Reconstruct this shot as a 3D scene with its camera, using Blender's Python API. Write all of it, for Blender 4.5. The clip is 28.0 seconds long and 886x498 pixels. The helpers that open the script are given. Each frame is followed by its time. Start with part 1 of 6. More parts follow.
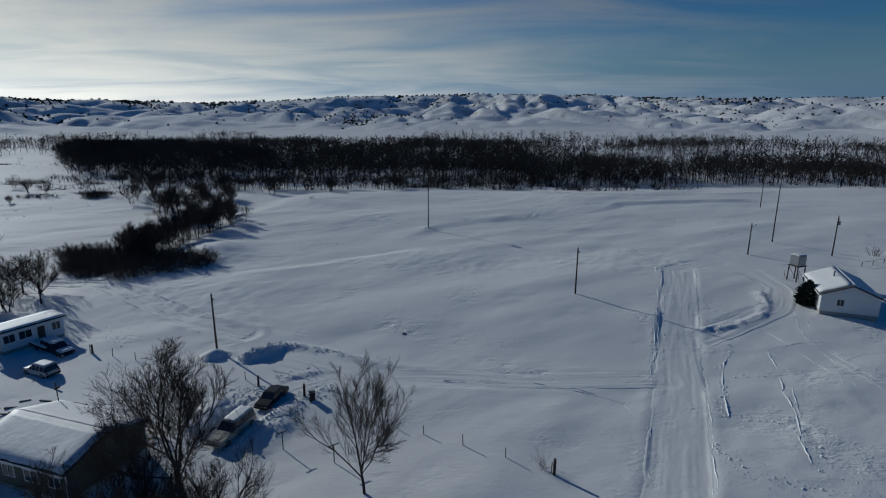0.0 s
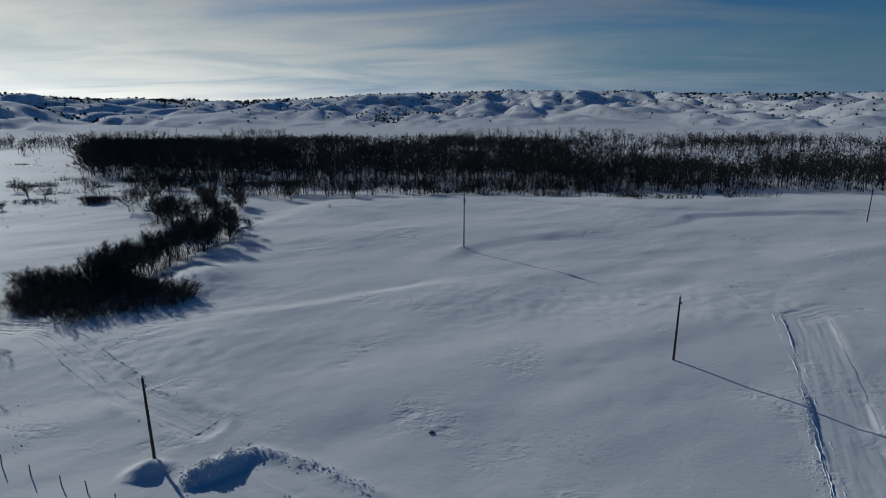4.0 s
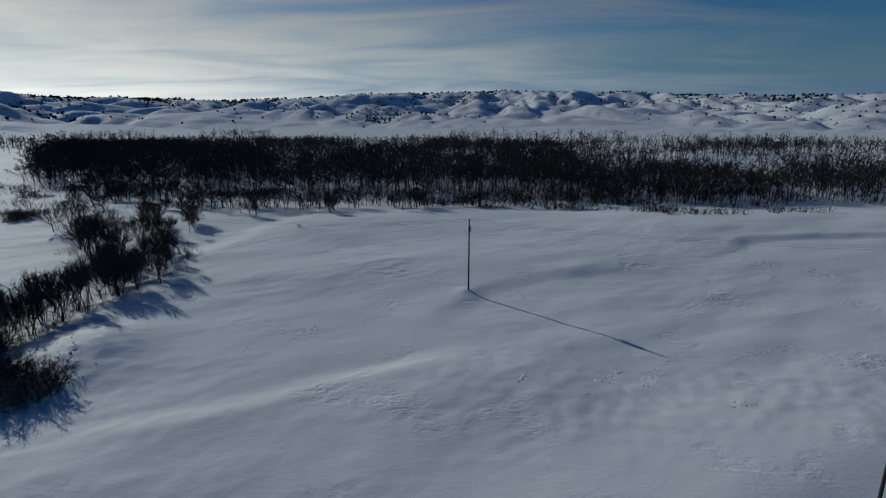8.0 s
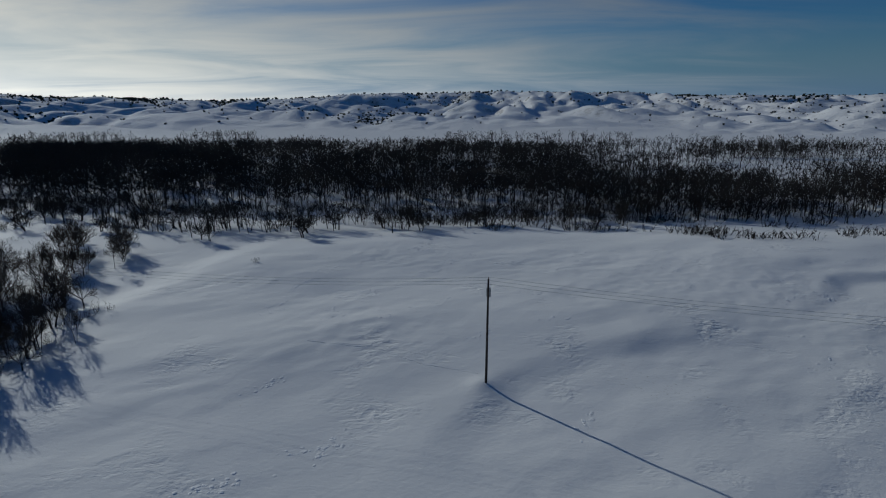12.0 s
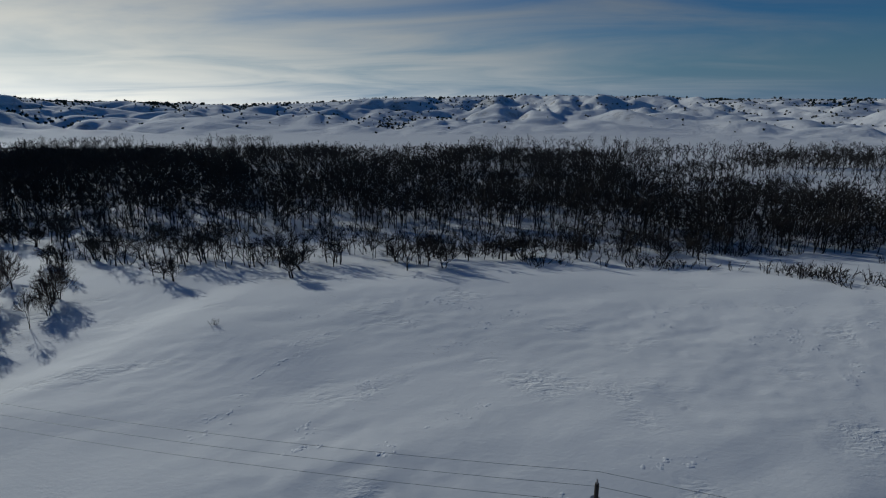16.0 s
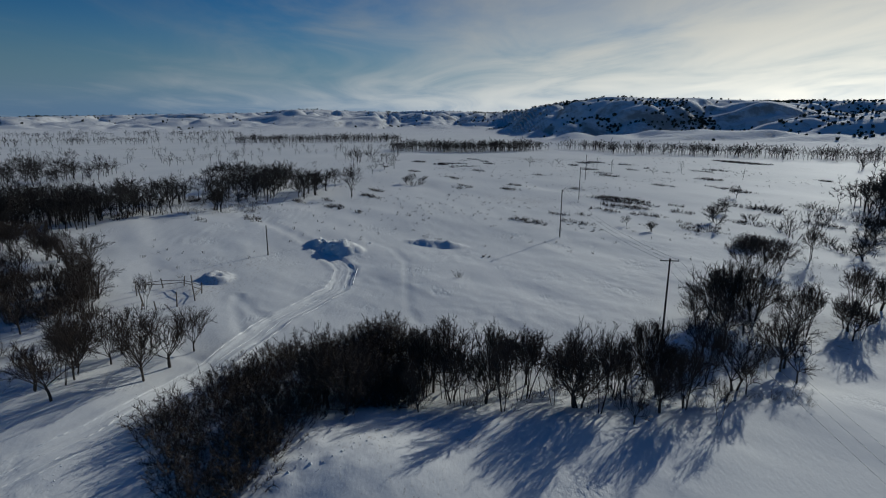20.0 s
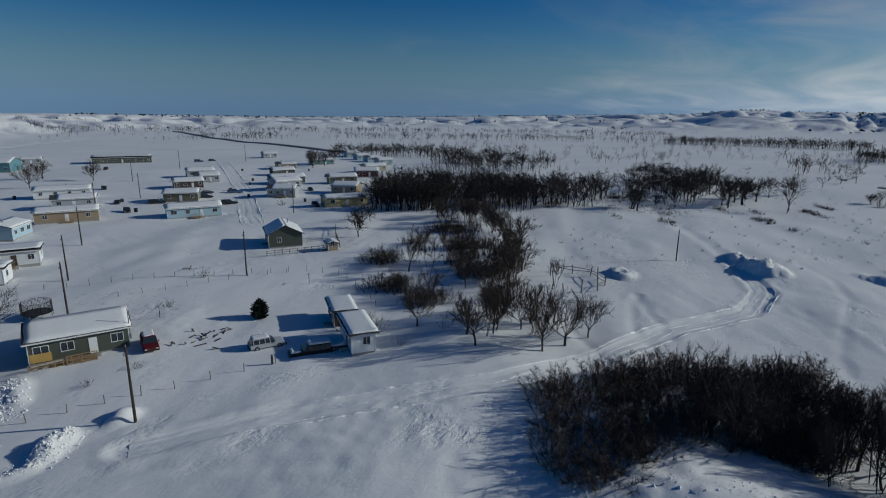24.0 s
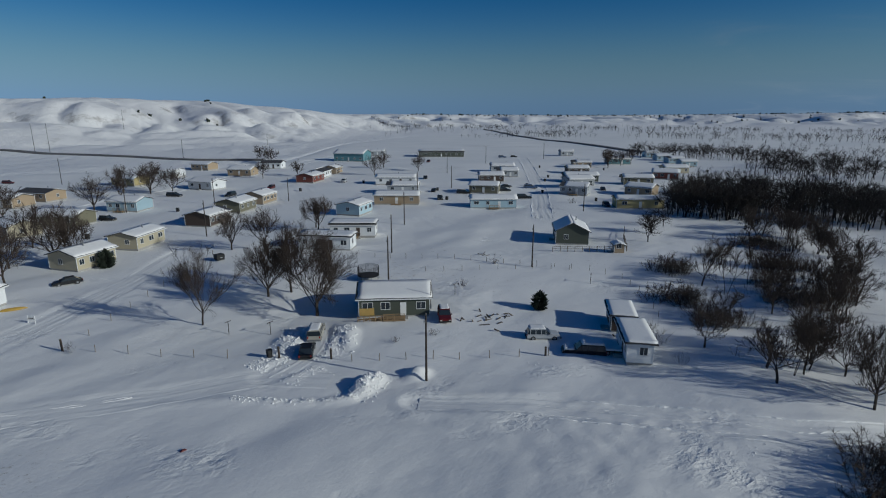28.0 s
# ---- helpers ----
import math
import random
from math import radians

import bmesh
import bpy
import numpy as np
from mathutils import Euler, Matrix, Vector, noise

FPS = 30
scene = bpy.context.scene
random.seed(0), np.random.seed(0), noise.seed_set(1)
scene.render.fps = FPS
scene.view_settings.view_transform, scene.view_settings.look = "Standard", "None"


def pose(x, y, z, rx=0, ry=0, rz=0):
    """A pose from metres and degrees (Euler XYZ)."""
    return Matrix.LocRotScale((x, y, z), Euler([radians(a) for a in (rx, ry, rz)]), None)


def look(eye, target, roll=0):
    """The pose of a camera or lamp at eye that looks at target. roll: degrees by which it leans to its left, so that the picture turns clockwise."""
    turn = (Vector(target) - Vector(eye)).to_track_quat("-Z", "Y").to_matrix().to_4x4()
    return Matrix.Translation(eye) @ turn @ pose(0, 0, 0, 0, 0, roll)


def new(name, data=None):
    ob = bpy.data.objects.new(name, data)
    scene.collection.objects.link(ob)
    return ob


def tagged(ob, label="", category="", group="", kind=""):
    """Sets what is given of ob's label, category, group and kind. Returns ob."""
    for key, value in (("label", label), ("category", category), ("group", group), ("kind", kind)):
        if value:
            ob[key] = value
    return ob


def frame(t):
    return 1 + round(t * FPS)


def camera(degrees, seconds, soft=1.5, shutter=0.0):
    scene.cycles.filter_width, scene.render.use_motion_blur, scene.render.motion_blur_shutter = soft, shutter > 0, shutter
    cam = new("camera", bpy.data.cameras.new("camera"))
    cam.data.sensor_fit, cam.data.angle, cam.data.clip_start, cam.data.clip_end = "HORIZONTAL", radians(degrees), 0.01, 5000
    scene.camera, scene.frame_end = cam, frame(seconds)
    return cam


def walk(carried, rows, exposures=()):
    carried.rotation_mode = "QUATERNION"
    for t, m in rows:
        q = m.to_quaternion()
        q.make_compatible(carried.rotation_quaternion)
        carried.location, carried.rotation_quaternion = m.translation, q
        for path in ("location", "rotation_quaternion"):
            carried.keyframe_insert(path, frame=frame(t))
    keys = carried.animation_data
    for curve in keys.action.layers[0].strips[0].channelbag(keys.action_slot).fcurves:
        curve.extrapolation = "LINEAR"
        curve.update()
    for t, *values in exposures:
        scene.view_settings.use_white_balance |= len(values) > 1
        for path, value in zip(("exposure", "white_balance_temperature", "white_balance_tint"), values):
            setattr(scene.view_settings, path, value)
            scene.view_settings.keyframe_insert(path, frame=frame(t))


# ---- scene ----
EXPOSURE, KELVIN, TINT = -0.96, 5600, 1
cam = camera(78.10, 28.0, 1.1)
# seconds, place, pitch, heading to the left of +y, roll
PATH = [
    (0, -0.00, 0.00, 31.69, -14.17, 0.00, 0.09),
    (0.5, -0.14, 2.75, 31.64, -14.25, -0.05, 0.02),
    (1, -0.28, 5.82, 31.59, -14.27, -0.13, -0.00),
    (1.5, -0.27, 8.88, 31.53, -14.28, -0.17, -0.01),
    (2, -0.57, 12.36, 31.44, -14.34, 5.04, -0.10),
    (2.5, -0.65, 15.77, 31.31, -14.34, 6.38, -0.16),
    (3, -0.82, 19.52, 31.20, -14.33, 6.35, -0.20),
    (3.5, -1.30, 22.94, 31.14, -14.40, 3.70, -0.16),
    (5.5, -2.58, 37.86, 30.72, -14.44, 3.06, -0.12),
    (6, -2.99, 41.70, 30.62, -14.43, 2.94, -0.07),
    (6.5, -3.25, 45.55, 30.56, -14.42, 2.85, -0.10),
    (7, -3.59, 49.61, 30.49, -14.39, 2.73, -0.10),
    (7.5, -4.02, 53.46, 30.45, -14.40, 2.59, 0.05),
    (8, -4.34, 57.42, 30.36, -14.36, 2.51, 0.08),
    (8.5, -4.69, 61.24, 30.28, -14.34, 2.39, 0.13),
    (9, -4.94, 65.26, 30.27, -14.33, 2.31, 0.09),
    (9.5, -5.24, 68.97, 30.27, -14.31, 2.26, 0.16),
    (10, -5.58, 73.00, 30.20, -14.29, 2.17, 0.21),
    (10.5, -5.91, 76.85, 30.16, -14.30, 2.07, 0.19),
    (11, -6.27, 80.90, 30.18, -14.30, 1.99, 0.14),
    (11.5, -6.52, 84.74, 30.21, -14.31, 1.97, 0.13),
    (12, -6.79, 88.82, 30.21, -14.30, 1.89, 0.13),
    (12.5, -7.11, 92.75, 30.20, -14.30, 1.80, 0.14),
    (14.5, -8.34, 108.71, 30.12, -14.29, 1.55, 0.17),
    (15, -8.65, 112.53, 29.98, -14.19, 1.53, 0.19),
    (15.5, -9.06, 116.30, 30.04, -14.14, 1.45, 0.21),
    (16, -9.49, 119.70, 30.15, -13.88, 4.12, 0.14),
    (16.5, -9.93, 121.55, 30.15, -13.76, 9.58, -0.03),
    (17, -10.43, 121.97, 30.13, -13.67, 20.28, -0.05),
    (17.5, -10.80, 121.75, 29.97, -13.56, 34.10, 0.17),
    (18, -10.80, 121.75, 29.97, -13.51, 47.50, 0.12),
    (18.5, -10.80, 121.75, 29.97, -13.47, 57.90, 0.02),
    (19, -10.80, 121.75, 29.97, -13.49, 68.71, 0.11),
    (19.5, -10.80, 121.75, 29.97, -13.47, 77.43, 0.22),
    (20, -10.80, 121.75, 29.97, -13.50, 85.55, 0.15),
    (20.5, -10.80, 121.75, 29.97, -13.51, 92.68, 0.16),
    (22.5, -10.80, 121.75, 29.97, -13.62, 110.23, 0.70),
    (23, -10.80, 121.75, 29.97, -13.69, 117.02, 0.67),
    (23.5, -10.80, 121.75, 29.97, -13.73, 122.88, 0.59),
    (24, -10.80, 121.75, 29.97, -13.71, 127.63, 0.63),
    (24.5, -10.80, 121.75, 29.97, -13.76, 132.30, 0.53),
    (25, -10.80, 121.75, 29.97, -13.82, 137.64, 0.48),
    (25.5, -10.80, 121.75, 29.97, -13.86, 141.88, 0.41),
    (26, -10.80, 121.75, 29.97, -13.93, 146.29, 0.26),
    (26.5, -10.80, 121.75, 29.97, -13.97, 150.22, 0.19),
    (27, -10.80, 121.75, 29.97, -14.00, 154.36, 0.11),
    (27.5, -10.80, 121.75, 29.97, -14.03, 156.71, 0.06),
    (28, -10.80, 121.75, 29.97, -14.02, 157.74, 0.05),
]
walk(cam, [(t, pose(x, y, z, 90 + pitch, 0, yaw) @ pose(0, 0, 0, 0, 0, roll)) for t, x, y, z, pitch, yaw, roll in PATH],
     exposures=[(t, EXPOSURE + e, KELVIN + warm, TINT) for t, e, warm in ((0, -0.01, 0), (6, -0.07, 0), (14.5, -0.16, 0), (17, -0.07, 120), (18.5, 0.02, 250), (20.5, 0.10, 250), (24, 0.22, 130), (28, 0.24, 130))])


# ---- light ----
SUN_AZ, SUN_EL = 47.0, 20.5          # degrees to the left of +y, degrees up
world = bpy.data.worlds.new("winter_sky")
scene.world = world
world.use_nodes = True
wn, wl = world.node_tree.nodes, world.node_tree.links
wn.clear()


def wnode(kind, **settings):
    n = wn.new(kind)
    for key, value in settings.items():
        if key in n.inputs:
            n.inputs[key].default_value = value
    return n


sky = wn.new("ShaderNodeTexSky")
sky.sky_type = "NISHITA"
sky.sun_disc = False
sky.sun_elevation, sky.sun_rotation = radians(SUN_EL), radians(-SUN_AZ)
sky.altitude, sky.air_density, sky.dust_density, sky.ozone_density = 900, 1.0, 0.15, 1.6
coord = wn.new("ShaderNodeTexCoord")
split = wn.new("ShaderNodeSeparateXYZ")
wl.new(coord.outputs["Generated"], split.inputs[0])


def wmath(op, a, b=0.0, c=0.0):
    n = wn.new("ShaderNodeMath")
    n.operation = op
    for slot, v in zip(n.inputs, (a, b, c)):
        if isinstance(v, (int, float)):
            slot.default_value = v
        else:
            wl.new(v, slot)
    return n.outputs[0]


# thin cirrus on a flat layer high above: the direction divided by its height
up = wmath("MAXIMUM", wmath("ADD", split.outputs["Z"], 0.09), 0.02)
flat = wn.new("ShaderNodeCombineXYZ")
wl.new(wmath("DIVIDE", split.outputs["X"], up), flat.inputs[0])
wl.new(wmath("DIVIDE", split.outputs["Y"], up), flat.inputs[1])
turnmap = wn.new("ShaderNodeMapping")
turnmap.inputs["Rotation"].default_value = (0, 0, radians(62))
turnmap.inputs["Scale"].default_value = (0.5, 1.0, 1)
wl.new(flat.outputs[0], turnmap.inputs["Vector"])
wisp = wnode("ShaderNodeTexNoise", Scale=0.8, Detail=8.0, Roughness=0.56, Distortion=1.1)
wl.new(turnmap.outputs[0], wisp.inputs["Vector"])
veil = wnode("ShaderNodeTexNoise", Scale=0.28, Detail=3.0, Roughness=0.5)
wl.new(flat.outputs[0], veil.inputs["Vector"])
# more veil on the sun's side of the sky
toward = wmath("ADD", wmath("MULTIPLY", split.outputs["X"], -math.sin(radians(SUN_AZ - 4))), wmath("MULTIPLY", split.outputs["Y"], math.cos(radians(SUN_AZ - 4))))
side = wmath("MULTIPLY_ADD", toward, 0.58, -0.16)
cover = wmath("ADD", wmath("ADD", wmath("MULTIPLY", wisp.outputs["Fac"], 0.85), wmath("MULTIPLY", veil.outputs["Fac"], 0.55)), side)
ramp = wn.new("ShaderNodeMapRange")
ramp.interpolation_type = "SMOOTHSTEP"
for slot, v in zip(("From Min", "From Max", "To Min", "To Max"), (0.58, 1.32, 0.0, 0.96)):
    ramp.inputs[slot].default_value = v
wl.new(cover, ramp.inputs["Value"])
clear = wn.new("ShaderNodeHueSaturation")
clear.inputs["Hue"].default_value, clear.inputs["Saturation"].default_value, clear.inputs["Value"].default_value = 0.516, 1.62, 1.12
grey = wn.new("ShaderNodeRGBToBW")
wl.new(sky.outputs[0], grey.inputs[0])
# pale cold air low over the land
pale = wn.new("ShaderNodeCombineColor")
for slot, k in zip(pale.inputs, (0.60, 0.80, 1.02)):
    wl.new(wmath("MULTIPLY", grey.outputs[0], k), slot)
low_air = wn.new("ShaderNodeMapRange")
low_air.interpolation_type = "SMOOTHSTEP"
for slot, v in zip(("From Min", "From Max", "To Min", "To Max"), (0.0, 0.15, 0.92, 0.0)):
    low_air.inputs[slot].default_value = v
wl.new(split.outputs["Z"], low_air.inputs["Value"])
air = wn.new("ShaderNodeMix")
air.data_type = "RGBA"
wl.new(low_air.outputs[0], air.inputs[0])
wl.new(sky.outputs[0], air.inputs[6])
wl.new(pale.outputs[0], air.inputs[7])
wl.new(air.outputs[2], clear.inputs["Color"])
cloud = wn.new("ShaderNodeCombineColor")
glare = wmath("POWER", wmath("MAXIMUM", toward, 0.0), 3.0)
for slot, k, warm in zip(cloud.inputs, (1.40, 1.44, 1.54), (1.24, 0.88, 0.42)):
    wl.new(wmath("MULTIPLY", grey.outputs[0], wmath("MULTIPLY_ADD", glare, warm, k)), slot)
blend = wn.new("ShaderNodeMix")
blend.data_type = "RGBA"
wl.new(ramp.outputs[0], blend.inputs[0])
wl.new(clear.outputs[0], blend.inputs[6])
wl.new(cloud.outputs[0], blend.inputs[7])
background = wnode("ShaderNodeBackground", Strength=0.062)
wl.new(blend.outputs[2], background.inputs["Color"])
world_out = wn.new("ShaderNodeOutputWorld")
wl.new(background.outputs[0], world_out.inputs[0])

sun_data = bpy.data.lights.new("sun", "SUN")
sun_data.energy, sun_data.angle, sun_data.color = 4.05, radians(0.6), (1.0, 0.93, 0.84)
sun = new("sun", sun_data)
to_sun = Vector((-math.sin(radians(SUN_AZ)) * math.cos(radians(SUN_EL)), math.cos(radians(SUN_AZ)) * math.cos(radians(SUN_EL)), math.sin(radians(SUN_EL))))
sun.matrix_world = look(to_sun * 500, (0, 0, 0))


# ---- materials ----
def material(name, colour, rough=0.8, metal=0.0, grain=None, spread=0.18, big=None, bump=0.0, bump_scale=20.0, random_tint=0.0, stretch=(1, 1, 1)):
    """A surface with variation at two scales (grain and big, in metres), relief, and a tint of its own for each object."""
    m = bpy.data.materials.new(name)
    m.use_nodes = True
    nodes, links = m.node_tree.nodes, m.node_tree.links
    shader = nodes["Principled BSDF"]
    shader.inputs["Roughness"].default_value, shader.inputs["Metallic"].default_value = rough, metal
    where = nodes.new("ShaderNodeTexCoord")
    squeeze = nodes.new("ShaderNodeMapping")
    squeeze.inputs["Scale"].default_value = stretch
    links.new(where.outputs["Object"], squeeze.inputs["Vector"])
    value = None

    def noisy(size, detail=4.0):
        n = nodes.new("ShaderNodeTexNoise")
        n.inputs["Scale"].default_value, n.inputs["Detail"].default_value = 1.0 / size, detail
        links.new(squeeze.outputs[0], n.inputs["Vector"])
        return n.outputs["Fac"]

    def calc(op, a, b):
        n = nodes.new("ShaderNodeMath")
        n.operation = op
        for slot, v in zip(n.inputs, (a, b)):
            if isinstance(v, (int, float)):
                slot.default_value = v
            else:
                links.new(v, slot)
        return n.outputs[0]

    for size in (grain, big):
        if size:
            term = calc("MULTIPLY_ADD", noisy(size), 2 * spread)
            term.node.inputs[2].default_value = 1 - spread
            value = term if value is None else calc("MULTIPLY", value, term)
    if random_tint:
        info = nodes.new("ShaderNodeObjectInfo")
        term = calc("MULTIPLY_ADD", info.outputs["Random"], 2 * random_tint)
        term.node.inputs[2].default_value = 1 - random_tint
        value = term if value is None else calc("MULTIPLY", value, term)
    if value is None:
        shader.inputs["Base Color"].default_value = (*colour, 1)
    else:
        tint = nodes.new("ShaderNodeVectorMath")
        tint.operation = "SCALE"
        tint.inputs[0].default_value = colour
        links.new(value, tint.inputs["Scale"])
        links.new(tint.outputs[0], shader.inputs["Base Color"])
    if bump:
        rise = nodes.new("ShaderNodeBump")
        rise.inputs["Strength"].default_value, rise.inputs["Distance"].default_value = 1.0, bump
        n = nodes.new("ShaderNodeTexNoise")
        n.inputs["Scale"].default_value, n.inputs["Detail"].default_value = bump_scale, 4.0
        links.new(squeeze.outputs[0], n.inputs["Vector"])
        links.new(n.outputs["Fac"], rise.inputs["Height"])
        links.new(rise.outputs[0], shader.inputs["Normal"])
    return m


def snow_material():
    """Wind-packed snow: faint warm and blue patches, fine ripples across the wind, grains, dry grass tips where the cover is thin."""
    m = bpy.data.materials.new("snow")
    m.use_nodes = True
    nodes, links = m.node_tree.nodes, m.node_tree.links
    shader = nodes["Principled BSDF"]
    shader.inputs["Roughness"].default_value = 0.75
    shader.inputs["Specular IOR Level"].default_value = 0.12
    where = nodes.new("ShaderNodeTexCoord")
    turn = nodes.new("ShaderNodeMapping")
    turn.inputs["Rotation"].default_value = (0, 0, radians(28))
    turn.inputs["Scale"].default_value = (0.6, 1.0, 1.0)
    links.new(where.outputs["Object"], turn.inputs["Vector"])

    def noisy(scale, detail, vector, rough=0.5):
        n = nodes.new("ShaderNodeTexNoise")
        n.inputs["Scale"].default_value, n.inputs["Detail"].default_value, n.inputs["Roughness"].default_value = scale, detail, rough
        links.new(vector, n.inputs["Vector"])
        return n.outputs["Fac"]

    patches = noisy(0.035, 5.0, turn.outputs[0])
    ramp = nodes.new("ShaderNodeValToRGB")
    ramp.color_ramp.elements[0].position, ramp.color_ramp.elements[1].position = 0.32, 0.70
    ramp.color_ramp.elements[0].color, ramp.color_ramp.elements[1].color = (0.79, 0.785, 0.765, 1), (0.88, 0.865, 0.835, 1)
    links.new(patches, ramp.inputs[0])
    # grass tips and grit showing through, in streaks
    thin = noisy(0.02, 3.0, where.outputs["Object"])
    tips = noisy(2.2, 5.0, turn.outputs[0], 0.7)
    product = nodes.new("ShaderNodeMath")
    product.operation = "MULTIPLY"
    links.new(thin, product.inputs[0])
    links.new(tips, product.inputs[1])
    cut = nodes.new("ShaderNodeMapRange")
    for slot, v in zip(("From Min", "From Max", "To Min", "To Max"), (0.365, 0.43, 0.0, 0.55)):
        cut.inputs[slot].default_value = v
    links.new(product.outputs[0], cut.inputs["Value"])
    mix = nodes.new("ShaderNodeMix")
    mix.data_type = "RGBA"
    mix.inputs[7].default_value = (0.30, 0.25, 0.19, 1)
    links.new(cut.outputs[0], mix.inputs[0])
    links.new(ramp.outputs[0], mix.inputs[6])
    links.new(mix.outputs[2], shader.inputs["Base Color"])
    def calc(op, a, b):
        n = nodes.new("ShaderNodeMath")
        n.operation = op
        for slot, v in zip(n.inputs, (a, b)):
            if isinstance(v, (int, float)):
                slot.default_value = v
            else:
                links.new(v, slot)
        return n.outputs[0]

    # crust broken by the wind: sharp little crests, in patches
    crest = calc("ABSOLUTE", calc("SUBTRACT", noisy(0.55, 5.0, turn.outputs[0], 0.62), 0.5), 0.0)
    crust = nodes.new("ShaderNodeMapRange")
    for slot, v in zip(("From Min", "From Max", "To Min", "To Max"), (0.54, 0.74, 0.0, 1.0)):
        crust.inputs[slot].default_value = v
    links.new(noisy(0.09, 4.0, where.outputs["Object"]), crust.inputs["Value"])
    soft = noisy(0.35, 3.0, turn.outputs[0], 0.5)
    height = calc("ADD", calc("MULTIPLY", calc("MULTIPLY", crest, crust.outputs[0]), -1.7), calc("MULTIPLY", soft, 0.13))
    rise = nodes.new("ShaderNodeBump")
    rise.inputs["Strength"].default_value, rise.inputs["Distance"].default_value = 1.0, 0.5
    links.new(height, rise.inputs["Height"])
    fine = noisy(2.4, 6.0, turn.outputs[0], 0.65)
    rise2 = nodes.new("ShaderNodeBump")
    rise2.inputs["Strength"].default_value, rise2.inputs["Distance"].default_value = 1.0, 0.038
    links.new(fine, rise2.inputs["Height"])
    links.new(rise.outputs[0], rise2.inputs["Normal"])
    links.new(rise2.outputs[0], shader.inputs["Normal"])
    return m


SNOW = snow_material()

def hill_material():
    """Snow on the hills: blown thin, with dead grass in patches and bare soil where the slope is too steep to hold it."""
    m = bpy.data.materials.new("hill_snow")
    m.use_nodes = True
    nodes, links = m.node_tree.nodes, m.node_tree.links
    shader = nodes["Principled BSDF"]
    shader.inputs["Roughness"].default_value = 0.8
    shader.inputs["Specular IOR Level"].default_value = 0.1
    where = nodes.new("ShaderNodeTexCoord")

    def noisy(scale, detail, rough=0.6):
        n = nodes.new("ShaderNodeTexNoise")
        n.inputs["Scale"].default_value, n.inputs["Detail"].default_value, n.inputs["Roughness"].default_value = scale, detail, rough
        links.new(where.outputs["Object"], n.inputs["Vector"])
        return n.outputs["Fac"]

    def calc(op, a, b):
        n = nodes.new("ShaderNodeMath")
        n.operation = op
        for slot, v in zip(n.inputs, (a, b)):
            if isinstance(v, (int, float)):
                slot.default_value = v
            else:
                links.new(v, slot)
        return n.outputs[0]

    shape = nodes.new("ShaderNodeNewGeometry")
    upright = nodes.new("ShaderNodeSeparateXYZ")
    links.new(shape.outputs["Normal"], upright.inputs[0])
    steep = calc("MULTIPLY", calc("SUBTRACT", 1.0, upright.outputs["Z"]), 1.1)
    bare = calc("ADD", calc("ADD", steep, calc("MULTIPLY", noisy(0.05, 6.0, 0.72), 0.9)), calc("MULTIPLY", noisy(0.011, 3.0), 0.5))
    cut = nodes.new("ShaderNodeMapRange")
    for slot, v in zip(("From Min", "From Max", "To Min", "To Max"), (0.84, 1.06, 0.0, 0.7)):
        cut.inputs[slot].default_value = v
    links.new(bare, cut.inputs["Value"])
    mix = nodes.new("ShaderNodeMix")
    mix.data_type = "RGBA"
    mix.inputs[6].default_value, mix.inputs[7].default_value = (0.84, 0.83, 0.815, 1), (0.16, 0.135, 0.105, 1)
    links.new(cut.outputs[0], mix.inputs[0])
    links.new(mix.outputs[2], shader.inputs["Base Color"])
    rise = nodes.new("ShaderNodeBump")
    rise.inputs["Strength"].default_value, rise.inputs["Distance"].default_value = 1.0, 2.2
    links.new(noisy(0.06, 7.0, 0.66), rise.inputs["Height"])
    links.new(rise.outputs[0], shader.inputs["Normal"])
    return m


HILL_SNOW = hill_material()
ROOF_SNOW = material("roof_snow", (0.84, 0.83, 0.81), 0.6, grain=0.5, spread=0.04, bump=0.03, bump_scale=2.0)
BARK = material("bark", (0.046, 0.037, 0.031), 0.95, grain=0.3, spread=0.3, big=2.0, bump=0.02, bump_scale=25)
TWIG = material("twig", (0.056, 0.041, 0.032), 0.95, grain=1.5, spread=0.35)
BRUSH = material("brush_twig", (0.072, 0.052, 0.038), 0.95, grain=2.5, spread=0.4, big=12.0)
# twigs of massed trees: the crowns' dense self-shade is put into this near-black colour
SHADED_WOODS = material("shaded_woods_twig", (0.027, 0.022, 0.018), 0.95, grain=6.0, spread=0.35, big=40.0)
NEEDLE = material("juniper_needles", (0.022, 0.030, 0.019), 0.95, grain=0.4, spread=0.4, big=6.0)
WILLOW = material("willow_twig", (0.13, 0.075, 0.04), 0.9, grain=1.0, spread=0.3)
POLE_WOOD = material("pole_wood", (0.045, 0.034, 0.027), 0.9, grain=0.1, spread=0.3, big=3.0, bump=0.01, bump_scale=30, stretch=(1, 1, 0.15))
OLD_WOOD = material("grey_wood", (0.16, 0.13, 0.10), 0.9, grain=0.15, spread=0.3, big=2.0, random_tint=0.2, stretch=(1, 1, 0.2))
WIRE = material("wire", (0.12, 0.12, 0.12), 0.5, 0.6)
STEEL = material("steel", (0.30, 0.31, 0.32), 0.45, 0.8, grain=0.3, spread=0.15)
BLACK = material("black_rubber", (0.02, 0.02, 0.02), 0.8, grain=0.2, spread=0.2)
GLASS = material("window_glass", (0.03, 0.04, 0.05), 0.08)
WHITE = material("white_paint", (0.74, 0.74, 0.72), 0.6, grain=0.4, spread=0.07, big=3.0, random_tint=0.06)
CERAMIC = material("insulator_glaze", (0.35, 0.30, 0.26), 0.25)
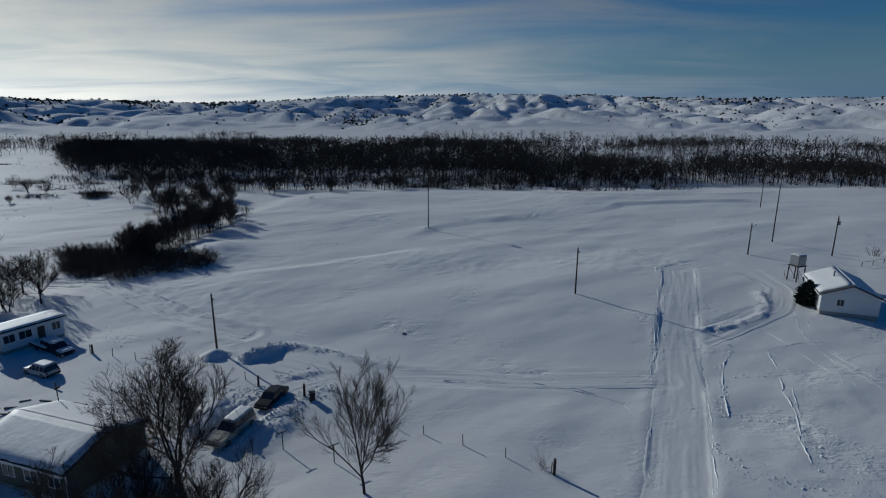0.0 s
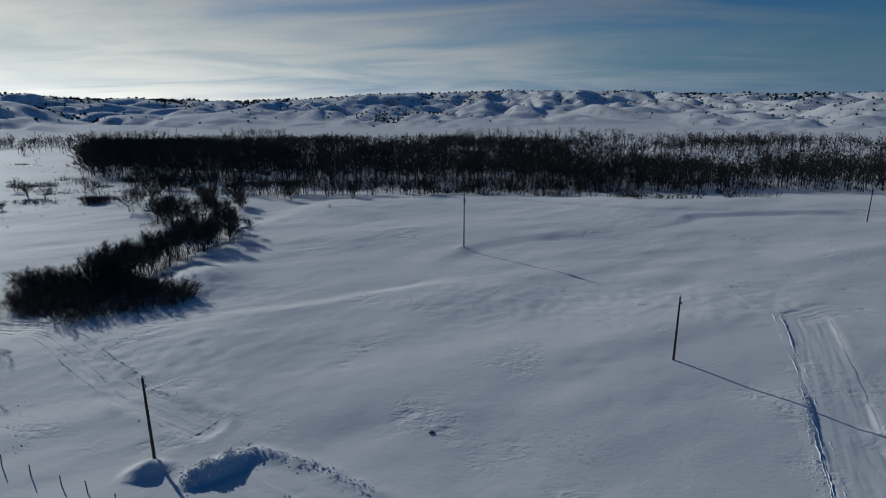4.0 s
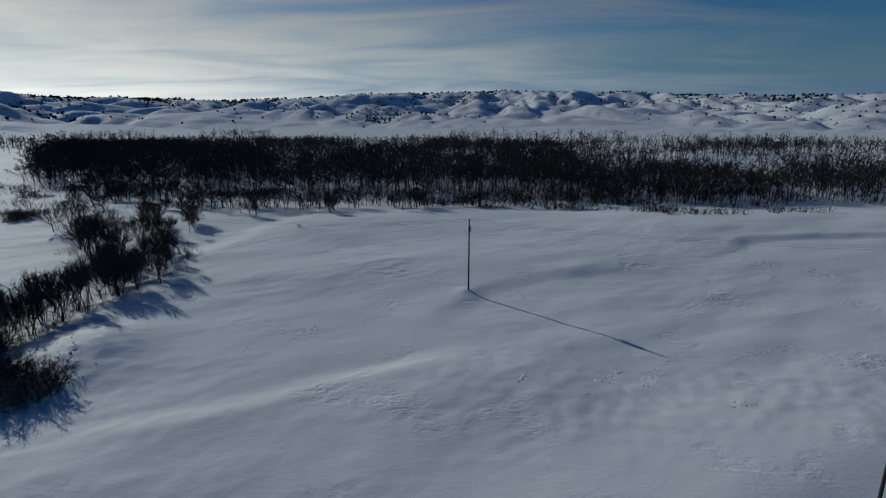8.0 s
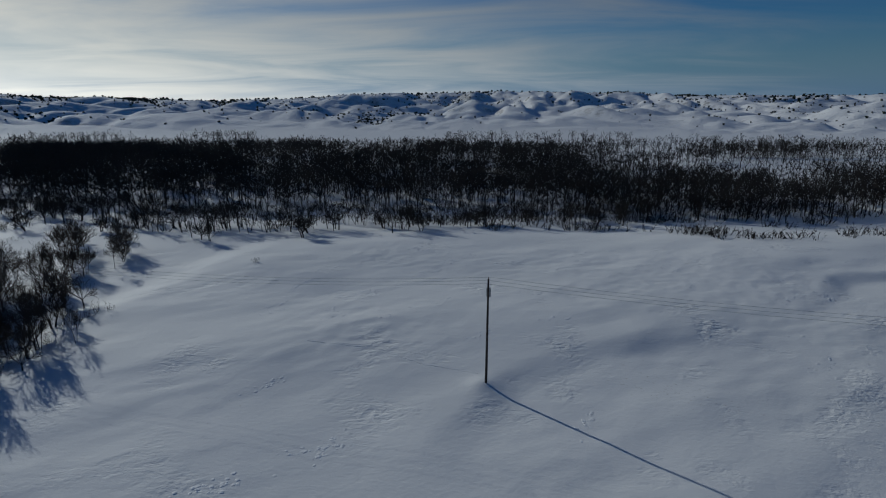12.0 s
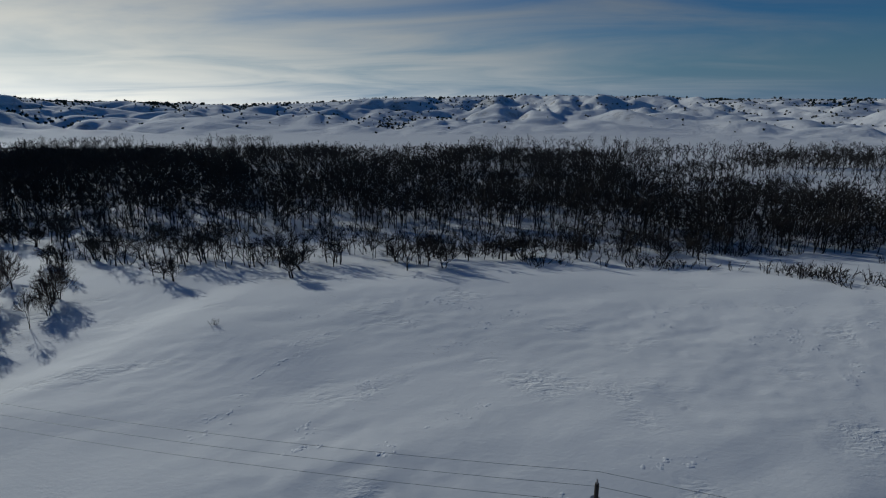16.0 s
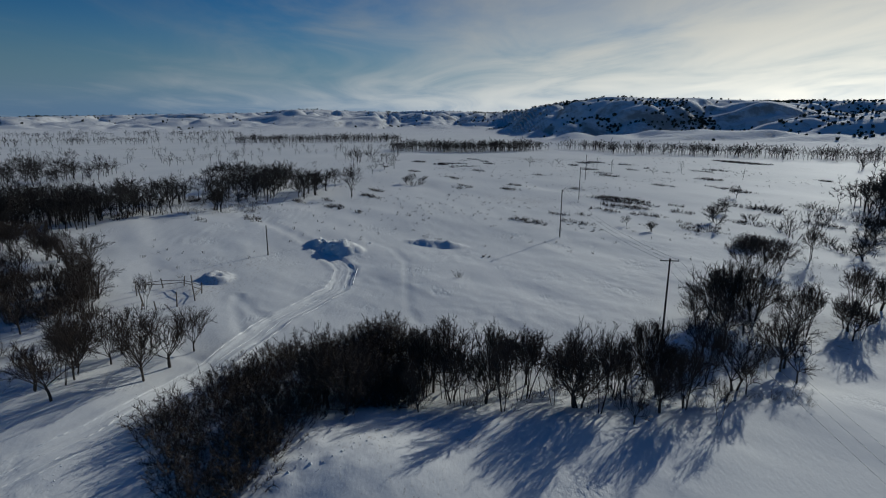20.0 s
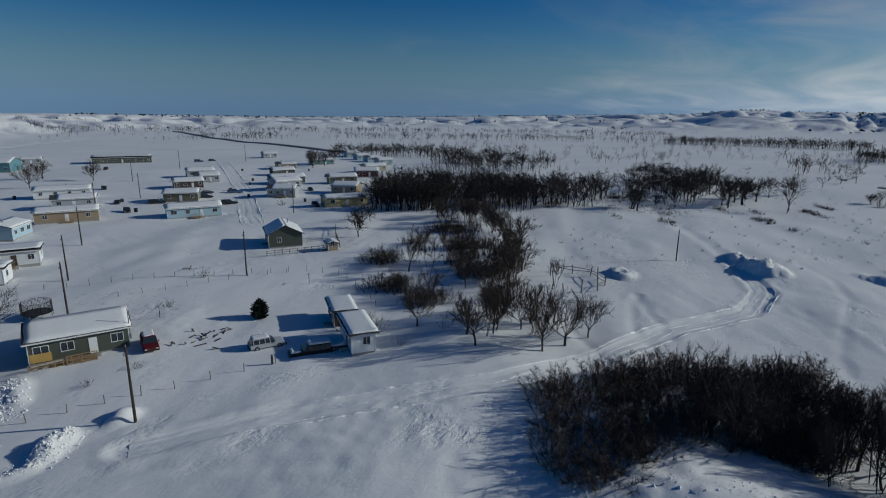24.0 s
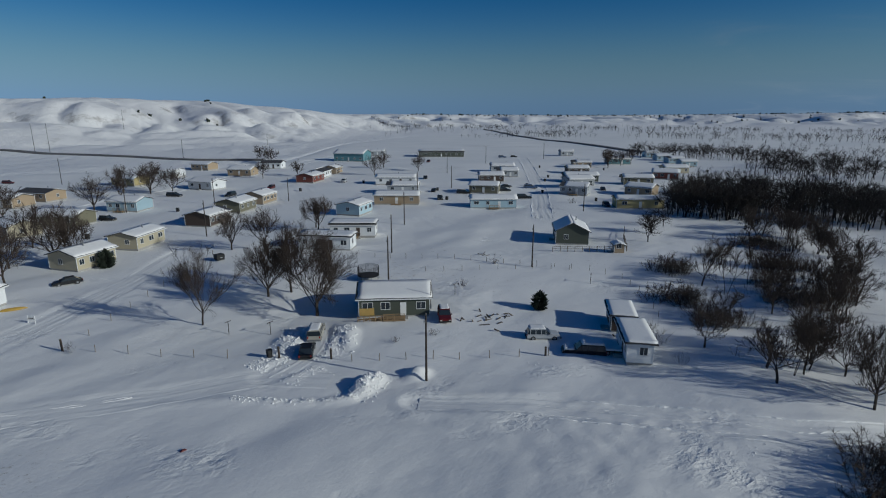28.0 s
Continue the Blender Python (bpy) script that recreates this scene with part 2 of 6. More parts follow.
WALLS = {name: material(name + "_siding", c, 0.7, grain=0.25, spread=0.08, big=3.0, random_tint=0.08, stretch=(0.3, 0.3, 6.0)) for name, c in {
    "green": (0.075, 0.085, 0.065), "cream": (0.46, 0.41, 0.29), "yellow": (0.46, 0.38, 0.18), "tan": (0.34, 0.26, 0.17), "brown": (0.07, 0.048, 0.035),
    "olive": (0.16, 0.15, 0.10), "red": (0.17, 0.05, 0.035), "white": (0.70, 0.71, 0.71), "blue": (0.34, 0.46, 0.52), "teal": (0.10, 0.22, 0.25),
    "grey": (0.36, 0.38, 0.40)}.items()}
SHINGLE = material("dark_shingles", (0.055, 0.055, 0.06), 0.9, grain=0.2, spread=0.3, big=2.0, bump=0.01, bump_scale=8)
DECK = material("deck_boards", (0.28, 0.19, 0.10), 0.85, grain=0.2, spread=0.25, big=1.5)
ASPHALT = material("salted_asphalt", (0.15, 0.145, 0.14), 0.9, grain=3.0, spread=0.3, big=30.0)
FOUNDATION = material("concrete", (0.34, 0.33, 0.31), 0.9, grain=0.1, spread=0.12, big=1.0)
DRY_GRASS = material("dry_grass", (0.24, 0.17, 0.09), 0.95, grain=0.6, spread=0.35)


# ---- mesh helpers ----
def part(name, bm, mat, parent, label=""):
    data = bpy.data.meshes.new(name)
    bm.to_mesh(data)
    bm.free()
    return linked(name, data, mat, parent, label)


def linked(name, data, mat, parent, label=""):
    if mat is not None and not data.materials:
        data.materials.append(mat)
    ob = new(name, data)
    if parent is not None:
        ob.parent = parent
    return tagged(ob, label=label)


def thing(name, x, y, z, turn, label, category, group="", kind=""):
    ob = new(name)
    ob.empty_display_size = 0.3
    ob.matrix_basis = pose(x, y, z, 0, 0, turn)
    return tagged(ob, label, category, group, kind)


def box(bm, x0, y0, z0, x1, y1, z1):
    v = [bm.verts.new(p) for p in ((x0, y0, z0), (x1, y0, z0), (x1, y1, z0), (x0, y1, z0), (x0, y0, z1), (x1, y0, z1), (x1, y1, z1), (x0, y1, z1))]
    for f in ((3, 2, 1, 0), (4, 5, 6, 7), (0, 1, 5, 4), (1, 2, 6, 5), (2, 3, 7, 6), (3, 0, 4, 7)):
        bm.faces.new([v[i] for i in f])
    return bm


def block(x0, y0, z0, x1, y1, z1, soft=0.0):
    bm = box(bmesh.new(), x0, y0, z0, x1, y1, z1)
    if soft:
        bmesh.ops.bevel(bm, geom=bm.edges[:], offset=soft, segments=2, affect="EDGES")
    return bm


def tube(p, q, r0, r1, sides=8, bm=None):
    """A tapered round bar from p to q, with closed ends."""
    bm = bm or bmesh.new()
    p, q = Vector(p), Vector(q)
    a = (q - p).normalized()
    u = a.orthogonal().normalized()
    w = a.cross(u)
    rings = []
    for c, r in ((p, r0), (q, r1)):
        rings.append([bm.verts.new(c + (u * math.cos(k * math.tau / sides) + w * math.sin(k * math.tau / sides)) * r) for k in range(sides)])
    for k in range(sides):
        bm.faces.new((rings[0][k], rings[0][(k + 1) % sides], rings[1][(k + 1) % sides], rings[1][k]))
    bm.faces.new(rings[0][::-1])
    bm.faces.new(rings[1])
    return bm


def raw_mesh(name, verts, tris, mat, smooth=False):
    """A mesh of triangles from numpy arrays."""
    data = bpy.data.meshes.new(name)
    verts, tris = np.asarray(verts, np.float32), np.asarray(tris, np.int32)
    data.vertices.add(len(verts))
    data.vertices.foreach_set("co", verts.ravel())
    data.loops.add(tris.size)
    data.loops.foreach_set("vertex_index", tris.ravel())
    data.polygons.add(len(tris))
    data.polygons.foreach_set("loop_start", np.arange(0, tris.size, tris.shape[1], dtype=np.int32))
    data.polygons.foreach_set("use_smooth", np.full(len(tris), smooth))
    data.update(calc_edges=True)
    data.materials.append(mat)
    return data


# ---- the lie of the land ----
def hash01(ix, iy, seed):
    h = (ix.astype(np.int64) * 374761393 + iy.astype(np.int64) * 668265263 + seed * 974634777) & 0xFFFFFFFF
    h = ((h ^ (h >> 13)) * 1274126177) & 0xFFFFFFFF
    return ((h ^ (h >> 16)) & 0xFFFFFF) / float(0xFFFFFF)


def lumps(x, y, seed):
    """Smooth value noise, -1 to 1, with one lump a unit."""
    ix, iy = np.floor(x), np.floor(y)
    fx, fy = x - ix, y - iy
    fx, fy = fx * fx * (3 - 2 * fx), fy * fy * (3 - 2 * fy)
    a, b = hash01(ix, iy, seed), hash01(ix + 1, iy, seed)
    c, d = hash01(ix, iy + 1, seed), hash01(ix + 1, iy + 1, seed)
    return 2 * ((a + (b - a) * fx) * (1 - fy) + (c + (d - c) * fx) * fy) - 1


def step(a, b, v):
    k = np.clip((v - a) / (b - a), 0, 1)
    return k * k * (3 - 2 * k)


def along(x, y, points):
    """The distance to a line of points, and how far along it."""
    best, run, total = np.full(np.shape(x), 1e9), np.zeros(np.shape(x)), 0.0
    for (ax, ay), (bx, by) in zip(points, points[1:]):
        ln = math.hypot(bx - ax, by - ay)
        k = np.clip(((x - ax) * (bx - ax) + (y - ay) * (by - ay)) / ln ** 2, 0, 1)
        d = np.hypot(x - ax - k * (bx - ax), y - ay - k * (by - ay))
        run = np.where(d < best, total + k * ln, run)
        best = np.minimum(best, d)
        total += ln
    return best, run


# heading to the left of +y: angle of the skyline above level, distance of the ridge, distance where its slope begins
HEADING = [-180, -160, -120, -60, -40, -20, 0, 10, 25, 35, 45, 60, 71, 75, 80, 100, 125, 150, 160, 167, 172, 180]
SKY_AT = [-180, -171, -165, -160, -120, -60, -36, -10, -4, 3, 12, 16, 24, 28, 36, 40, 48, 58, 68, 71, 75.5, 79, 85, 92, 99, 105, 117, 128, 143, 156, 163, 168, 172, 176, 180]
SKYLINE = [1.05, 1.15, 0.95, 0.95, 0.7, 1.0, 1.1, 1.5, 1.62, 1.42, 1.22, 0.95, 0.72, 0.9, 0.98, 1.18, 1.3, 1.5, 1.8, 1.68, 0.9, 0.45, 0.6, 0.55, 0.7, 0.32, 0.08, -0.12, -0.28, -0.22, -0.15, -0.2, 0.35, 0.65, 1.05]
RIDGE = [1000, 1000, 1200, 1700, 1800, 1900, 1900, 1800, 1750, 1600, 1400, 1250, 1200, 1300, 2500, 2600, 2600, 2400, 1900, 1500, 1000, 1000]
FOOT = [360, 380, 600, 640, 640, 640, 640, 640, 640, 640, 640, 600, 590, 680, 1300, 1300, 1150, 1000, 850, 620, 400, 360]
HUB = (-8.0, 95.0)
FINE = np.arange(-180, 181, 1.0)


def eased(at, values, width=7):
    full = np.interp(FINE[:-1], at, values)
    kernel = np.hanning(width + 2)[1:-1]
    wide = np.concatenate([full[-20:], full, full[:20]])
    out = np.convolve(wide, kernel / kernel.sum(), "same")[20:-20]
    return np.append(out, out[0])


SKYLINE, RIDGE, FOOT = eased(SKY_AT, SKYLINE, 3), eased(HEADING, RIDGE), eased(HEADING, FOOT)
HEADING = FINE

ROAD = [(-70.4, -171.7), (-36.6, -92.7), (-15.9, -44.6), (-2.4, -9.8), (5.5, 12.0), (13.5, 29.0), (20.0, 40.0), (26.9, 56.0), (36.0, 78.0), (47.0, 104.0)]
DRIVE = [(27.0, 60.5), (11.0, 60.0), (-3.0, 61.0), (-13.0, 60.5), (-21.0, 64.5)]
DRIVE_IN = [(-14.0, 60.5), (-18.5, 57.5), (-20.0, 54.0), (-22.5, 47.5)]
LOOP = [(45.0, 104.0), (53.0, 108.0), (60.0, 103.0), (60.0, 92.0), (54.0, 83.0), (44.0, 77.0), (36.0, 72.0)]
TRACK = [(-28.0, 73.0), (-39.0, 78.5), (-52.0, 88.0), (-60.0, 93.5), (-72.0, 97.6), (-91.0, 102.7), (-106.0, 110.0), (-120.0, 110.5), (-142.0, 101.0), (-195.0, 67.5), (-300.0, 40.0)]
STREET = [(-97.0, -12.0), (-104.3, -24.4), (-132.9, -71.8), (-166.0, -133.5), (-200.0, -200.0)]
STREET_EAST = [(-140.0, 2.0), (-158.0, -14.7), (-185.5, -32.7), (-236.6, -75.7), (-278.0, -125.0)]
GRAVEL = [(90.0, 0.0), (46.2, -60.7), (24.0, -94.7), (2.2, -126.0), (-34.0, -186.3), (-90.0, -270.0)]
HIGHWAY = [(420.0, -560.0), (230.0, -424.0), (128.7, -348.9), (78.4, -313.4), (38.3, -283.0), (0.8, -250.4), (-40.0, -232.0)]
RISE = [(-300.0, -170.0), (-315.2, -207.8), (-332.2, -274.9), (-350.1, -369.8), (-366.3, -478.0), (-420.0, -640.0), (-470.0, -800.0)]
TRAILS = [[(-88.0, 124.0), (-95.1, 122.7), (-112.9, 122.6), (-124.6, 122.5), (-135.3, 119.8), (-147.2, 112.4)], [(-73.0, 101.0), (-79.2, 93.3), (-83.3, 87.8), (-93.9, 78.9)], [(-85.0, 99.0), (-98.6, 94.0), (-103.2, 93.4)],
          [(-103.2, 93.4), (-94.9, 98.0), (-92.0, 101.0)], [(-20.0, 72.0), (-28.0, 78.0), (-37.0, 90.0)]]
CUTBANK = [(-44.0, 104.0), (-54.0, 112.0), (-59.0, 122.0), (-59.0, 135.0), (-57.0, 148.0), (-57.5, 157.0), (-62.0, 165.0), (-78.0, 185.0), (-95.0, 205.0)]


HEDGE_FOOT = [(-69, 122), (-69, 130), (-68, 141), (-68, 150)]


def heap(x, y, cx, cy, rx, ry, turn, high, seed):
    c, s = math.cos(radians(turn)), math.sin(radians(turn))
    u, v = (x - cx) * c + (y - cy) * s, -(x - cx) * s + (y - cy) * c
    k = np.clip(1 - (u / rx) ** 2 - (v / ry) ** 2, 0, 1)
    return high * k ** 0.7 * (0.9 + 0.45 * lumps(x * 0.6, y * 0.6, seed) + 0.3 * lumps(x * 1.4, y * 1.4, seed + 1))


def mounds(x, y):
    """Billowed relief of the hills, 0 in the creases to about 1 on the crowns, at three sizes."""
    wx, wy = x + 60 * lumps(x / 300, y / 300, 8), y + 60 * lumps(x / 300, y / 300, 18)
    return 0.46 * np.abs(lumps(wx / 210, wy / 240, 5)) ** 0.8 + 0.34 * np.abs(lumps(wx / 88, wy / 100, 6)) + 0.22 * np.abs(lumps(wx / 38, wy / 42, 7))


def land(x, y):
    x, y = np.asarray(x, float), np.asarray(y, float)
    dx, dy = x - HUB[0], y - HUB[1]
    r, az = np.hypot(dx, dy), np.degrees(np.arctan2(-dx, dy))
    # hills
    ridge, foot, sky_deg = np.interp(az, HEADING, RIDGE), np.interp(az, HEADING, FOOT), np.interp(az, HEADING, SKYLINE)
    top = 30 + ridge * np.tan(np.radians(sky_deg))
    k = np.clip((r - foot) / (ridge - foot), 0, 1)
    # rounded mounds with creased gullies between them, cut off flat at the rim of the tableland
    rough = np.interp(az, [-180, -165, -120, -60, 20, 40, 48, 74, 82, 155, 166, 180], [0.95, 0.95, 0.9, 0.72, 0.72, 0.8, 1.1, 1.1, 1.3, 1.3, 0.95, 0.95]) * np.maximum(1.0, 40.0 / top)
    h = 0.26 * k + 0.84 * step(0.12, 0.95, k) + rough * (mounds(x, y) - 0.36) * step(0.04, 0.45, k) + 0.10 * lumps(x / 420, y / 420, 28) * step(0.1, 0.6, k)
    z = top * (h - np.log1p(np.exp(14 * (h - 1))) / 14)
    # the field stands a little above the flats round it
    bank, _ = along(x, y, CUTBANK)
    inside = step(-7, 5, (x + 62) - 0.25 * np.maximum(0, y - 165) + 0.35 * np.maximum(0, 108 - y)) * step(60, 95, y) * (1 - step(196, 240, y + 0.25 * lumps(x / 18, y / 18, 41) * 12))
    z = z + inside * (1.1 + 0.5 * np.exp(-((x + 10) / 60) ** 2 - ((y - 150) / 50) ** 2))
    z = z - 2.4 * step(215, 262, y) * (1 - step(330, 420, y)) * step(-160, -60, x)
    # a long drift whose far side falls away to a hollow, and two banks facing the yard
    side = -(x + 40.2) * 0.487 + (y - 98.2) * 0.873
    run_x = (x + 40.2) * 0.873 + (y - 98.2) * 0.487
    z = z + 0.7 * (1 - step(-1.5, 4.0, side + 0.8 * lumps(x / 9, y / 9, 42))) * np.exp(-(np.minimum(side, 0) / 20) ** 2) * step(-14, 6, run_x) * (1 - step(36, 58, run_x))
    for line, high, wide, back in (([(-14.0, 124.0), (-7.7, 135.0), (-1.6, 145.6), (8.3, 152.6), (17.1, 156.2), (30.0, 158.0)], 0.55, 5.0, 24.0), ([(40.0, 166.0), (49.2, 174.0), (59.6, 184.8), (80.7, 191.0), (106.0, 190.0), (130.0, 182.0)], 0.9, 4.0, 26.0)):
        d, run = along(x, y, line)
        total = sum(math.hypot(q[0] - p[0], q[1] - p[1]) for p, q in zip(line, line[1:]))
        beyond = np.interp(x, [p[0] for p in line], [p[1] for p in line])
        s_ = np.where(y > beyond, d, -d) + 0.9 * lumps(x / 7, y / 7, 43)
        z = z + high * step(-wide, 1.0, s_) * np.exp(-(np.maximum(s_, 0) / back) ** 2) * step(0, 0.3, run / total) * (1 - step(0.7, 1.0, run / total))
    # drifts and wind ripples
    near = 1 - step(260, 420, r)
    u, v = x * 0.883 + y * 0.469, -x * 0.469 + y * 0.883
    z = z + near * 0.42 * lumps(u / 34, v / 15, 11) + 0.6 * step(60, 260, r) * lumps(x / 60, y / 60, 15)
    rough = np.clip(lumps(x / 22, y / 22, 16) - 0.1, 0, 1)
    waves = near * (0.16 * lumps(u / 11, v / 5, 12) + 0.06 * lumps(u / 3.6, v / 1.5, 13) * (0.5 + 0.5 * lumps(x / 14, y / 14, 14)) + rough * 0.20 * np.abs(lumps(u / 1.9, v / 1.2, 17)))
    # ploughed ways: a flat bed between low banks of thrown snow
    for way, half, deep, rim in ((ROAD, 2.9, 0.10, 0.07), (DRIVE, 2.2, 0.05, 0.05), (DRIVE_IN, 1.9, 0.15, 0.16), (LOOP, 2.4, 0.05, 0.05), (STREET, 2.8, 0.10, 0.16),
                                 (STREET_EAST, 2.8, 0.10, 0.16), (GRAVEL, 3.2, 0.12, 0.12)):
        d, run = along(x, y, way)
        d = d + 0.25 * lumps(x / 3.0, y / 3.0, 21)
        bed = 1 - step(half - 0.5, half + 0.2, d)
        waves = waves * (1 - bed)
        z = z - deep * bed + 0.02 * bed * lumps(run / 9, d * 2.2, 27)
        z = z + rim * np.exp(-((d - half - 0.55) / 0.4) ** 2) * (0.55 + 0.7 * lumps(run / 2.2, d * 0 + half, 22) + 0.4 * lumps(x * 1.7, y * 1.7, 23))
    z = z + waves
    d, run = along(x, y, TRACK)
    d = d + 0.3 * lumps(x / 4, y / 4, 24)
    z = z - 0.24 * (1 - step(1.3, 2.1, d)) + 0.16 * np.exp(-((d - 2.5) / 0.5) ** 2) * (0.6 + 0.6 * lumps(x * 0.8, y * 0.8, 25))
    for trail in TRAILS:
        d, run = along(x, y, trail)
        d = d + 0.35 * lumps(x / 3, y / 3, 26)
        z = z - 0.10 * np.exp(-(d / 0.6) ** 2) + 0.05 * np.exp(-((np.abs(d) - 1.4) / 0.4) ** 2) * (0.5 + 0.7 * lumps(x, y, 30))
    d, run = along(x, y, HIGHWAY)
    z = z + 1.2 * np.exp(-(d / 9) ** 4)
    d, run = along(x, y, HEDGE_FOOT)
    z = z - 1.3 * np.exp(-(d / 8.0) ** 2)
    # thrown-up heaps
    z = z + 0.30 * np.exp(-((x + 4.4) ** 2 + (y - 142.4) ** 2) / 2.0) - 0.8 * np.exp(-((x + 4) / 20) ** 2 - ((y - 142) / 16) ** 2) - 0.25 * np.exp(-((x - 2.0) / 12) ** 2 - ((y - 135) / 4.5) ** 2)
    z = z + heap(x, y, -24.0, 67.2, 3.6, 1.5, 42, 1.0, 31) + heap(x, y, -30.2, 66.6, 2.0, 1.3, 30, 0.7, 33)
    z = z + heap(x, y, -17.2, 50.0, 1.9, 5.5, -12, 0.36, 35) + heap(x, y, -25.2, 52.0, 1.6, 5.0, -14, 0.55, 37)
    z = z + heap(x, y, -142.5, 101.5, 4.0, 3.0, 30, 1.6, 61) + heap(x, y, -136.0, 108.0, 6.5, 4.0, 40, 2.0, 63) + heap(x, y, -141.0, 130.0, 9.0, 2.6, 60, 1.2, 65)
    z = z + heap(x, y, -114.0, 86.5, 4.0, 3.0, 30, 1.3, 67)
    z = z + 1.1 * np.exp(-(((x + 45) * 0.9 + (y - 187) * -0.42) / 14) ** 2 - (((x + 45) * 0.42 + (y - 187) * 0.9) / 6) ** 2)
    d, run = along(x, y, [(-21.4, 69.6), (-15.9, 67.9), (-9.8, 64.6), (0.2, 62.4)])
    z = z + 0.55 * np.exp(-(d / 0.7) ** 2) * np.clip(1.05 - run / 24, 0, 1) * (0.8 + 0.4 * lumps(x * 1.1, y * 1.1, 73))
    d, run = along(x, y, [(37.5, 75.2), (44.0, 77.0), (50.0, 80.5), (53.7, 85.8), (55.0, 90.0)])
    z = z + 0.36 * np.exp(-(d / 0.8) ** 2) * (0.7 + 0.6 * lumps(x * 1.1, y * 1.1, 77))
    bluff = np.exp(-((x + 51) / 6) ** 2 - ((y - 112) / 9) ** 2)
    z = z + 1.7 * np.exp(-((x + 50.5) / 6.5) ** 2 - ((y - 118.5) / 7.5) ** 2)
    z = z + bluff * (0.35 * np.abs(lumps(x / 1.7, y / 1.7, 74)) + 0.2 * np.abs(lumps(x / 0.9, y / 0.9, 75)))
    messy = np.exp(-((x + 46) / 12) ** 2 - ((y - 86) / 9) ** 2) + np.exp(-((x - 33) / 5) ** 2 - ((y - 42) / 6) ** 2)
    z = z + messy * 0.14 * np.abs(lumps(x / 1.2, y / 1.2, 76))
    return z


def G(x, y):
    return float(land(np.array([x]), np.array([y]))[0])


def spaced(centre, inner, fine, lines, reach):
    """Grid lines: fine and even in the middle, then wider and wider out to the horizon."""
    grow, outer = 1.0, []
    low, high = 1.0001, 1.2
    for _ in range(60):
        grow = (low + high) / 2
        total = fine * (grow ** lines - 1) / (grow - 1)
        low, high = (grow, high) if total < reach - inner else (low, grow)
    at = inner
    for k in range(lines):
        at += fine * grow ** k
        outer.append(at)
    mid = np.arange(-inner, inner + 1e-6, fine)
    return centre + np.concatenate([-np.array(outer[::-1]), mid, outer])


gx, gy = spaced(-26.0, 95.0, 0.6, 115, 3300.0), spaced(108.0, 85.0, 0.6, 115, 3300.0)
XX, YY = np.meshgrid(gx, gy)
ZZ = land(XX, YY)
nx, ny = len(gx), len(gy)
cell = (np.arange(ny - 1)[:, None] * nx + np.arange(nx - 1)[None, :]).ravel()
HX, HY = XX - HUB[0], YY - HUB[1]
far = np.hypot(HX, HY) / np.interp(np.degrees(np.arctan2(-HX, HY)), HEADING, FOOT)
ZZ = ZZ - 12 * step(0.80, 1.15, far)
ground = linked("ground", raw_mesh("ground", np.stack([XX.ravel(), YY.ravel(), ZZ.ravel()], 1), np.stack([cell, cell + 1, cell + nx + 1, cell + nx], 1), SNOW, True), None, None)
tagged(ground, "wind-packed snow over fields, roads and hills", "ground", kind="structure")


# the hills, on a finer net of their own that rises out of the ground sheet
ha, hk = np.radians(np.arange(-66, 216, 0.26)), np.linspace(0, 1, 130)
AA, KK = np.meshgrid(ha, hk)
DEG = (np.degrees(AA) + 180) % 360 - 180
inner, outer = np.interp(DEG, HEADING, FOOT) * 0.74, np.interp(DEG, HEADING, RIDGE) * 1.15
RR = inner + (outer - inner) * KK
HX, HY = HUB[0] - np.sin(AA) * RR, HUB[1] + np.cos(AA) * RR
HZ = land(HX, HY) - 3.0 * (1 - step(0.0, 0.06, KK)) + 0.05
na, nk = len(ha), len(hk)
cell = (np.arange(nk - 1)[:, None] * na + np.arange(na - 1)[None, :]).ravel()
hills = linked("hills", raw_mesh("hills", np.stack([HX.ravel(), HY.ravel(), HZ.ravel()], 1), np.stack([cell, cell + na, cell + na + 1, cell + 1], 1), HILL_SNOW, True), None, None)
tagged(hills, "snow-covered hills with gullies and spurs", "hills", kind="structure")


# the swept highways: a strip of bare asphalt on a low bank
for way, wide in ((HIGHWAY, 2.2), (RISE, 2.8)):
    lane = []
    for (ax, ay), (bx, by) in zip(way, way[1:]):
        ln = math.hypot(bx - ax, by - ay)
        for q in np.arange(0, ln, 6.0):
            lane.append((ax + (bx - ax) * q / ln, ay + (by - ay) * q / ln, -(by - ay) / ln, (bx - ax) / ln))
    lane = np.array(lane)
    rows = []
    for s, dz in ((-1.25, -0.6), (-1.0, 0.9), (1.0, 0.9), (1.25, -0.6)):
        rows.append(np.stack([lane[:, 0] + lane[:, 2] * wide * s, lane[:, 1] + lane[:, 3] * wide * s, land(lane[:, 0], lane[:, 1]) + dz], 1))
    n = len(lane)
    quads = [(r * n + q, r * n + q + 1, (r + 1) * n + q + 1, (r + 1) * n + q) for r in range(3) for q in range(n - 1)]
    strip = linked("road", raw_mesh("road", np.concatenate(rows), quads, ASPHALT), None, None)
    tagged(strip, "bare dark asphalt highway swept of snow", "road", kind="structure")


